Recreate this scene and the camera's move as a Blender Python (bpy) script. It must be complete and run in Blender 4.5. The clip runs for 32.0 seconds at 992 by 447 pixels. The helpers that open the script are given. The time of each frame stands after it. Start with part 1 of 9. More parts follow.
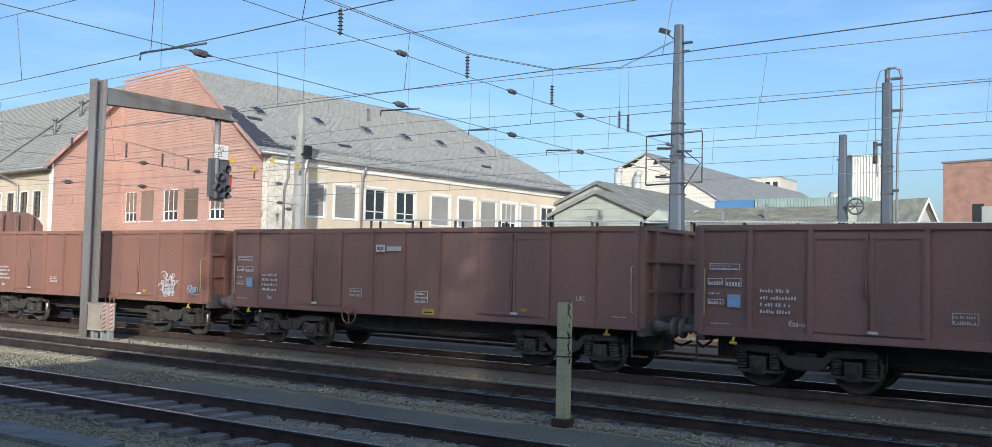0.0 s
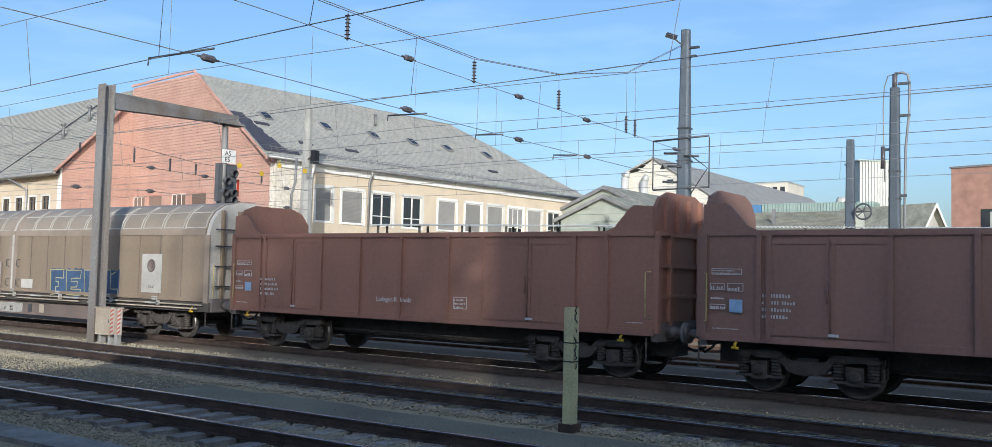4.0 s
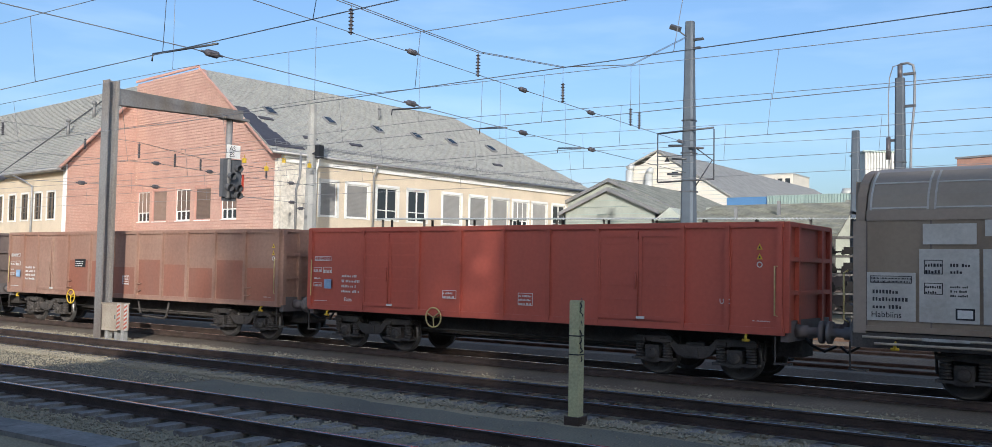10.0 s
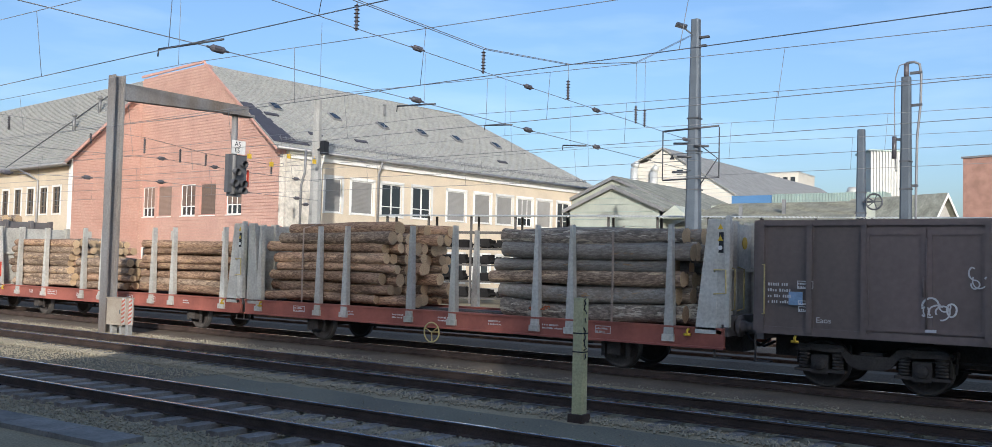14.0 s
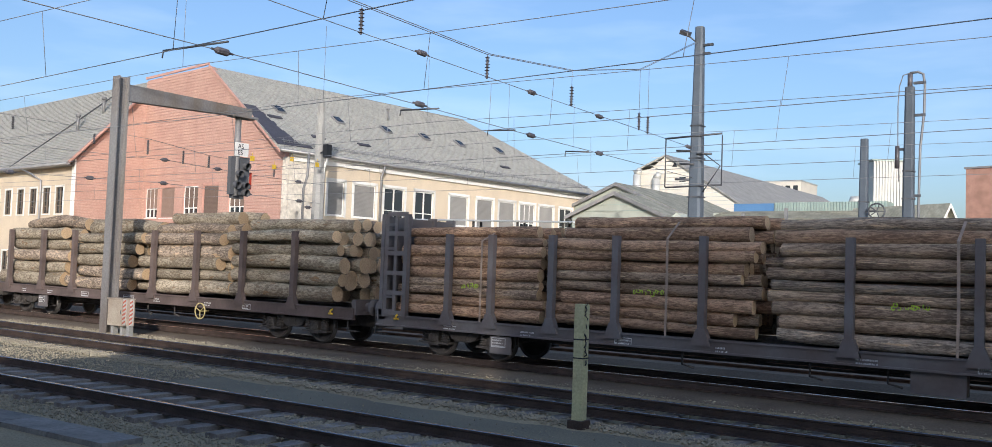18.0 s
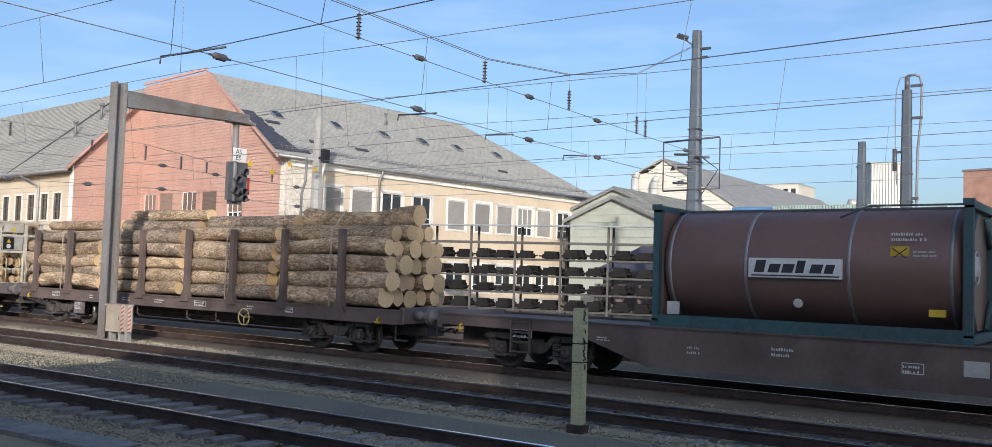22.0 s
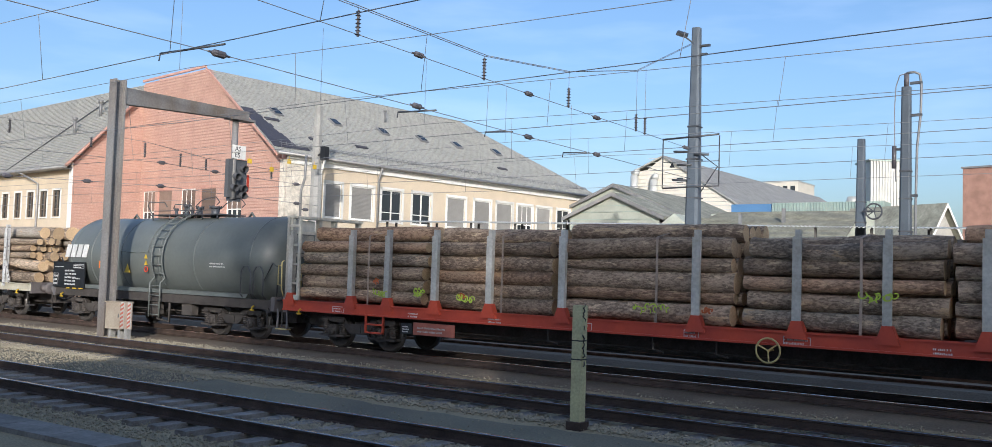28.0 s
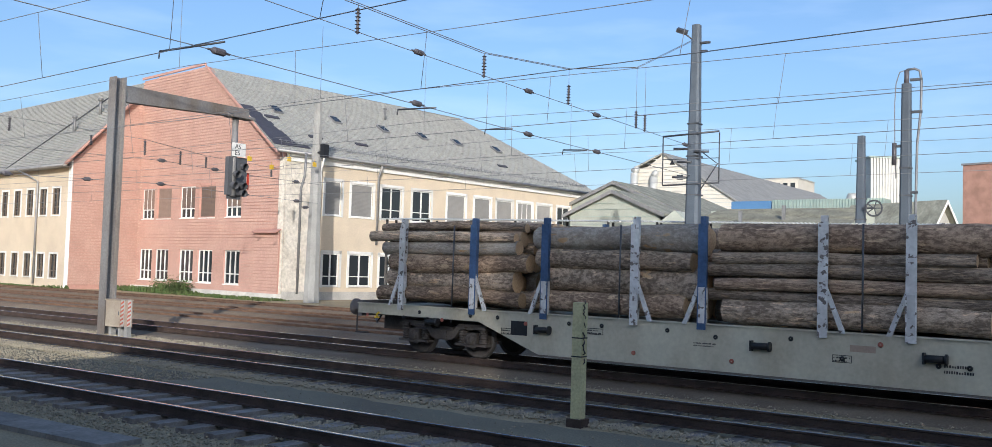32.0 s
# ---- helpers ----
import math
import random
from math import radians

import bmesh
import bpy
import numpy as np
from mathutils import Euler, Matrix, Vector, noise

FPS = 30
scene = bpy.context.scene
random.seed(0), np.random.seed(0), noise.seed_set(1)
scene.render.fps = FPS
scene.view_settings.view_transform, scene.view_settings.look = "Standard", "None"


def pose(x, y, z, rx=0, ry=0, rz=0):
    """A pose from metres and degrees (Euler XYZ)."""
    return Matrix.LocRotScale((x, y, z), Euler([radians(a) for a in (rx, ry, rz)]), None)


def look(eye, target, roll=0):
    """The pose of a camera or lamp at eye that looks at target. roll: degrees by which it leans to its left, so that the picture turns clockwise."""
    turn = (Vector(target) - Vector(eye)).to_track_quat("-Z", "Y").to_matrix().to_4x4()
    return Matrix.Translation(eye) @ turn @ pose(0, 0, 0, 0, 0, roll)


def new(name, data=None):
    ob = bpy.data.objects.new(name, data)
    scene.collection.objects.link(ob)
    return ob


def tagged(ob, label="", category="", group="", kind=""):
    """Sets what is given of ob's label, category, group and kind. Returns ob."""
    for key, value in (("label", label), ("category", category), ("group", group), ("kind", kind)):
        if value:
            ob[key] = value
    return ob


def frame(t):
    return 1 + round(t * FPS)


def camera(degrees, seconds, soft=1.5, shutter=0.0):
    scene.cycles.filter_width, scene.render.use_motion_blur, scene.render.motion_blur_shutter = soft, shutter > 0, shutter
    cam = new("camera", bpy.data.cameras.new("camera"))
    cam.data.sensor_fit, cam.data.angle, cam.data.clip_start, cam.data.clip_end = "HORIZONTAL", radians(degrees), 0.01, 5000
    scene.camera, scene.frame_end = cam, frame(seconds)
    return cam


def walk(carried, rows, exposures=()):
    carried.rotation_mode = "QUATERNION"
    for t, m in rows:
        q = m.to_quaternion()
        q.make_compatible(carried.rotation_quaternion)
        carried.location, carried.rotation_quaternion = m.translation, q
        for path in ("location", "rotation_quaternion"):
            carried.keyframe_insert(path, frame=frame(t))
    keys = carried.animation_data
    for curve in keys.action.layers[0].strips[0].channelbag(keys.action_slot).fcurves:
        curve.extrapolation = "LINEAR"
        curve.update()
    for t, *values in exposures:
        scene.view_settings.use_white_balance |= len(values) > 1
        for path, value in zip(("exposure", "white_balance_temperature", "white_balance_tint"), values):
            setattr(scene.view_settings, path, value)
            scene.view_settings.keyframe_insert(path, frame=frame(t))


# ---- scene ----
# ---- camera: held by hand, it only turns ----
EYE = (0.0, 0.0, 2.177)
cam = camera(55.67, 32.0, soft=0.7)


def aim(yaw, pitch, roll):
    """Camera pose from degrees: yaw to the left of +Y, pitch upwards, roll."""
    y, p = radians(yaw), radians(pitch)
    f = Vector((-math.sin(y) * math.cos(p), math.cos(y) * math.cos(p), math.sin(p)))
    return look(EYE, Vector(EYE) + f, roll)


TURNS = """0 34.94 2.82 1.30/0.5 34.98 2.83 1.32/1 35.03 2.85 1.35/1.5 35.09 2.89 1.37/2 35.13 2.95 1.38/2.5 35.17 3.00 1.39/3 35.21 3.04 1.39/3.5 35.28 3.08 1.38
5.5 35.52 3.11 1.29/6 35.50 3.08 1.20/6.5 35.49 3.03 1.11/7 35.48 2.99 1.03/7.5 35.48 2.95 0.98/8 35.51 2.88 0.98/8.5 35.57 2.80 0.98/9 35.61 2.74 0.97/9.5 35.63 2.71 0.98
10 35.64 2.70 1.02/10.5 35.63 2.68 1.06/11 35.62 2.65 1.07/11.5 35.63 2.63 1.10/12 35.65 2.61 1.14/12.5 35.70 2.60 1.17/13 35.77 2.57 1.23/13.5 35.84 2.55 1.31
14 35.91 2.51 1.36/14.5 35.98 2.45 1.41/16.5 36.09 2.44 1.92/17 36.06 2.54 1.98/17.5 36.05 2.67 2.02/18 36.04 2.82 2.03/18.5 36.03 2.95 2.03/19 36.03 3.07 2.02
19.5 36.01 3.13 1.97/20 35.99 3.15 1.89/20.5 35.98 3.15 1.80/21 35.96 3.14 1.76/21.5 35.96 3.12 1.77/22 35.94 3.09 1.79/22.5 35.93 3.07 1.77/23 35.92 3.05 1.73
23.5 35.92 3.04 1.70/24 35.90 3.03 1.69/24.5 35.90 3.03 1.68/25 35.91 3.02 1.68/25.5 35.91 3.01 1.73/27.5 35.91 2.93 1.74/28 35.90 2.92 1.79/28.5 35.88 2.88 1.80
29 35.87 2.84 1.79/29.5 35.86 2.81 1.78/30 35.86 2.78 1.78/30.5 35.86 2.77 1.79/31 35.85 2.76 1.78/31.5 35.87 2.76 1.74/32 35.90 2.76 1.71"""
walk(cam, [(float(a), aim(float(b), float(c), float(d))) for a, b, c, d in (r.split() for r in TURNS.replace("\n", "/").split("/"))],
     exposures=[(0, 0.4, 5400, 8.5), (3.5, 0.4, 5420, 8.5), (6.5, 0.4, 5640, 11.5), (10.5, 0.4, 5560, 10.5), (14.5, 0.4, 5560, 11), (18.5, 0.4, 5680, 13), (25.5, 0.4, 5680, 12.5), (28, 0.4, 5560, 11.5), (32, 0.4, 5560, 11.5)])

# ---- light: low afternoon sun from behind the camera, to its right ----
SUN_EL, SUN_X, SUN_Y = 17.0, 0.605, -0.796
world = bpy.data.worlds.new("sky")
scene.world = world
world.use_nodes = True
wn, wl = world.node_tree.nodes, world.node_tree.links
sky = wn.new("ShaderNodeTexSky")
sky.sky_type, sky.sun_disc = "NISHITA", False
sky.sun_elevation, sky.sun_rotation = radians(SUN_EL), math.atan2(SUN_X, SUN_Y)
sky.air_density, sky.dust_density, sky.ozone_density = 1.0, 2.6, 2.2
# thin streaks of high cloud
wtc, wmap, wno, wra = wn.new("ShaderNodeTexCoord"), wn.new("ShaderNodeMapping"), wn.new("ShaderNodeTexNoise"), wn.new("ShaderNodeValToRGB")
wmap.inputs["Scale"].default_value = (2.2, 2.2, 11)
wmap.inputs["Rotation"].default_value = (0.12, 0.1, 0.3)
wno.inputs["Scale"].default_value, wno.inputs["Detail"].default_value = 2.4, 6
wra.color_ramp.elements[0].position, wra.color_ramp.elements[1].position = 0.47, 0.8
wra.color_ramp.elements[1].color = (0.22, 0.22, 0.22, 1)
wmix = wn.new("ShaderNodeMixRGB")
wmix.inputs[2].default_value = (6.2, 6.8, 7.6, 1)
wl.new(wtc.outputs["Generated"], wmap.inputs[0]), wl.new(wmap.outputs[0], wno.inputs["Vector"]), wl.new(wno.outputs[0], wra.inputs[0])
wl.new(wra.outputs[0], wmix.inputs[0]), wl.new(sky.outputs[0], wmix.inputs[1])
wl.new(wmix.outputs[0], wn["Background"].inputs[0])
wn["Background"].inputs[1].default_value = 0.131
sun_data = bpy.data.lights.new("sun", "SUN")
sun_data.energy, sun_data.angle, sun_data.color = 3.2, radians(0.8), (1.0, 0.87, 0.69)
sun = new("sun", sun_data)
sun.matrix_world = look((30 * SUN_X, 30 * SUN_Y, 30 * math.tan(radians(SUN_EL))), (0, 0, 0))

# ---- materials ----


def mat(name, col, rough=0.75, metal=0.0, var=0.3, scale=2.0, fine=30.0, bump=0.25, col2=None, streak=0.0, rand=0.15, spec=0.4, fleck=None, along=1.0, grain=0.5):
    """A surface with large stains, fine grain and relief; col2 is the colour of its wear."""
    m = bpy.data.materials.new(name)
    m.use_nodes = True
    n, l = m.node_tree.nodes, m.node_tree.links
    b = n["Principled BSDF"]
    tc = n.new("ShaderNodeTexCoord")
    mp = n.new("ShaderNodeMapping")
    src = tc.outputs["Object"]
    if along != 1.0:
        m0 = n.new("ShaderNodeMapping")
        m0.inputs["Scale"].default_value = (along, 1, 1)
        l.new(tc.outputs["Object"], m0.inputs[0])
        src = m0.outputs[0]
    if streak:
        mp.inputs["Scale"].default_value = (1, 1, streak)
    n1, n2 = n.new("ShaderNodeTexNoise"), n.new("ShaderNodeTexNoise")
    n1.inputs["Scale"].default_value, n1.inputs["Detail"].default_value = scale, 5
    n2.inputs["Scale"].default_value, n2.inputs["Detail"].default_value = fine, 3
    l.new(src, mp.inputs[0])
    l.new(mp.outputs[0], n1.inputs["Vector"]), l.new(src, n2.inputs["Vector"])
    r = n.new("ShaderNodeValToRGB")
    r.color_ramp.elements[0].position, r.color_ramp.elements[1].position = 0.38, 0.68
    c2 = col2 or tuple(c * (1 - var) for c in col)
    r.color_ramp.elements[0].color, r.color_ramp.elements[1].color = (*col, 1), (*c2, 1)
    l.new(n1.outputs[0], r.inputs[0])
    if fleck:
        fc, lo_f, hi_f, sc = fleck
        n3, r3, m3 = n.new("ShaderNodeTexNoise"), n.new("ShaderNodeMapRange"), n.new("ShaderNodeMixRGB")
        n3.inputs["Scale"].default_value, n3.inputs["Detail"].default_value = sc, 4
        r3.inputs[1].default_value, r3.inputs[2].default_value = lo_f, hi_f
        ofs = n.new("ShaderNodeVectorMath")
        oi, om = n.new("ShaderNodeObjectInfo"), n.new("ShaderNodeMath")
        om.operation = "MULTIPLY"
        om.inputs[1].default_value = 53.0
        l.new(oi.outputs["Random"], om.inputs[0])
        l.new(src, ofs.inputs[0]), l.new(om.outputs[0], ofs.inputs[1])
        l.new(ofs.outputs[0], n3.inputs["Vector"]), l.new(n3.outputs[0], r3.inputs[0])
        l.new(r3.outputs[0], m3.inputs[0]), l.new(r.outputs[0], m3.inputs[1])
        m3.inputs[2].default_value = (*fc, 1)
        r = m3
    info, mr = n.new("ShaderNodeObjectInfo"), n.new("ShaderNodeMapRange")
    mr.inputs[3].default_value, mr.inputs[4].default_value = 1 - rand, 1 + rand
    l.new(info.outputs["Random"], mr.inputs[0])
    f2 = n.new("ShaderNodeMapRange")
    f2.inputs[1].default_value, f2.inputs[2].default_value = 0.3, 0.7
    f2.inputs[3].default_value, f2.inputs[4].default_value = 1 - var * grain, 1 + var * grain
    l.new(n2.outputs[0], f2.inputs[0])
    mu = n.new("ShaderNodeMath")
    mu.operation = "MULTIPLY"
    l.new(mr.outputs[0], mu.inputs[0]), l.new(f2.outputs[0], mu.inputs[1])
    mx = n.new("ShaderNodeVectorMath")
    mx.operation = "SCALE"
    l.new(r.outputs[0], mx.inputs[0]), l.new(mu.outputs[0], mx.inputs["Scale"])
    l.new(mx.outputs[0], b.inputs["Base Color"])
    b.inputs["Roughness"].default_value, b.inputs["Metallic"].default_value = rough, metal
    b.inputs["Specular IOR Level"].default_value = spec
    if bump:
        bp = n.new("ShaderNodeBump")
        bp.inputs["Strength"].default_value, bp.inputs["Distance"].default_value = bump, 0.02
        l.new(n2.outputs[0], bp.inputs["Height"]), l.new(bp.outputs[0], b.inputs["Normal"])
    return m


def bark_mat(name, dark, mid, scar, lo=0.60, hi=0.66):
    """Bark on a log of unit length and radius: long fissures, stains and torn paler scars."""
    m = bpy.data.materials.new(name)
    m.use_nodes = True
    n, l = m.node_tree.nodes, m.node_tree.links
    b = n["Principled BSDF"]
    tc, info, mul, add = n.new("ShaderNodeTexCoord"), n.new("ShaderNodeObjectInfo"), n.new("ShaderNodeMath"), n.new("ShaderNodeVectorMath")
    mul.operation = "MULTIPLY"
    mul.inputs[1].default_value = 91.0
    l.new(info.outputs["Random"], mul.inputs[0])
    size = n.new("ShaderNodeMapping")
    size.inputs["Scale"].default_value = (4.5, 0.19, 0.19)
    l.new(tc.outputs["Object"], size.inputs[0]), l.new(size.outputs[0], add.inputs[0]), l.new(mul.outputs[0], add.inputs[1])

    def noise(sx, syz, detail, rough=0.55):
        mp, t = n.new("ShaderNodeMapping"), n.new("ShaderNodeTexNoise")
        mp.inputs["Scale"].default_value = (sx, syz, syz)
        t.inputs["Scale"].default_value, t.inputs["Detail"].default_value, t.inputs["Roughness"].default_value = 1.0, detail, rough
        l.new(add.outputs[0], mp.inputs[0]), l.new(mp.outputs[0], t.inputs["Vector"])
        return t.outputs[0]

    def span(src, a, c, lo_v=0.0, hi_v=1.0):
        r = n.new("ShaderNodeMapRange")
        for k, v in enumerate((a, c, lo_v, hi_v)):
            r.inputs[k + 1].default_value = v
        l.new(src, r.inputs[0])
        return r.outputs[0]

    stain, fissure, grit, torn = noise(1.3, 3.5, 4), noise(8.0, 22.0, 5, 0.65), noise(45, 70, 2), noise(2.2, 10.0, 5, 0.65)
    mix1, mix2 = n.new("ShaderNodeMixRGB"), n.new("ShaderNodeMixRGB")
    mix1.inputs[1].default_value, mix1.inputs[2].default_value = (*dark, 1), (*mid, 1)
    both = n.new("ShaderNodeMath")
    l.new(span(fissure, 0.40, 0.60), both.inputs[0]), l.new(span(stain, 0.35, 0.65, -0.45, 0.4), both.inputs[1])
    both.use_clamp = True
    l.new(both.outputs[0], mix1.inputs[0])
    l.new(span(torn, lo, hi, 0.0, 0.85), mix2.inputs[0]), l.new(mix1.outputs[0], mix2.inputs[1])
    mix2.inputs[2].default_value = (*scar, 1)
    bare, mix3 = noise(1.1, 5.0, 4, 0.6), n.new("ShaderNodeMixRGB")
    l.new(span(bare, 0.645, 0.675, 0.0, 0.8), mix3.inputs[0]), l.new(mix2.outputs[0], mix3.inputs[1])
    mix3.inputs[2].default_value = (*(c * 0.55 + g for c, g in zip(scar, (0.15, 0.085, 0.03))), 1)
    tone, sc = n.new("ShaderNodeMath"), n.new("ShaderNodeVectorMath")
    tone.operation, sc.operation = "MULTIPLY", "SCALE"
    l.new(span(info.outputs["Random"], 0, 1, 0.72, 1.22), tone.inputs[0]), l.new(span(grit, 0.3, 0.7, 0.8, 1.2), tone.inputs[1])
    l.new(mix3.outputs[0], sc.inputs[0]), l.new(tone.outputs[0], sc.inputs["Scale"])
    l.new(sc.outputs[0], b.inputs["Base Color"])
    b.inputs["Roughness"].default_value, b.inputs["Specular IOR Level"].default_value = 0.92, 0.25
    bp = n.new("ShaderNodeBump")
    bp.inputs["Strength"].default_value, bp.inputs["Distance"].default_value = 0.9, 0.03
    l.new(fissure, bp.inputs["Height"]), l.new(bp.outputs[0], b.inputs["Normal"])
    return m


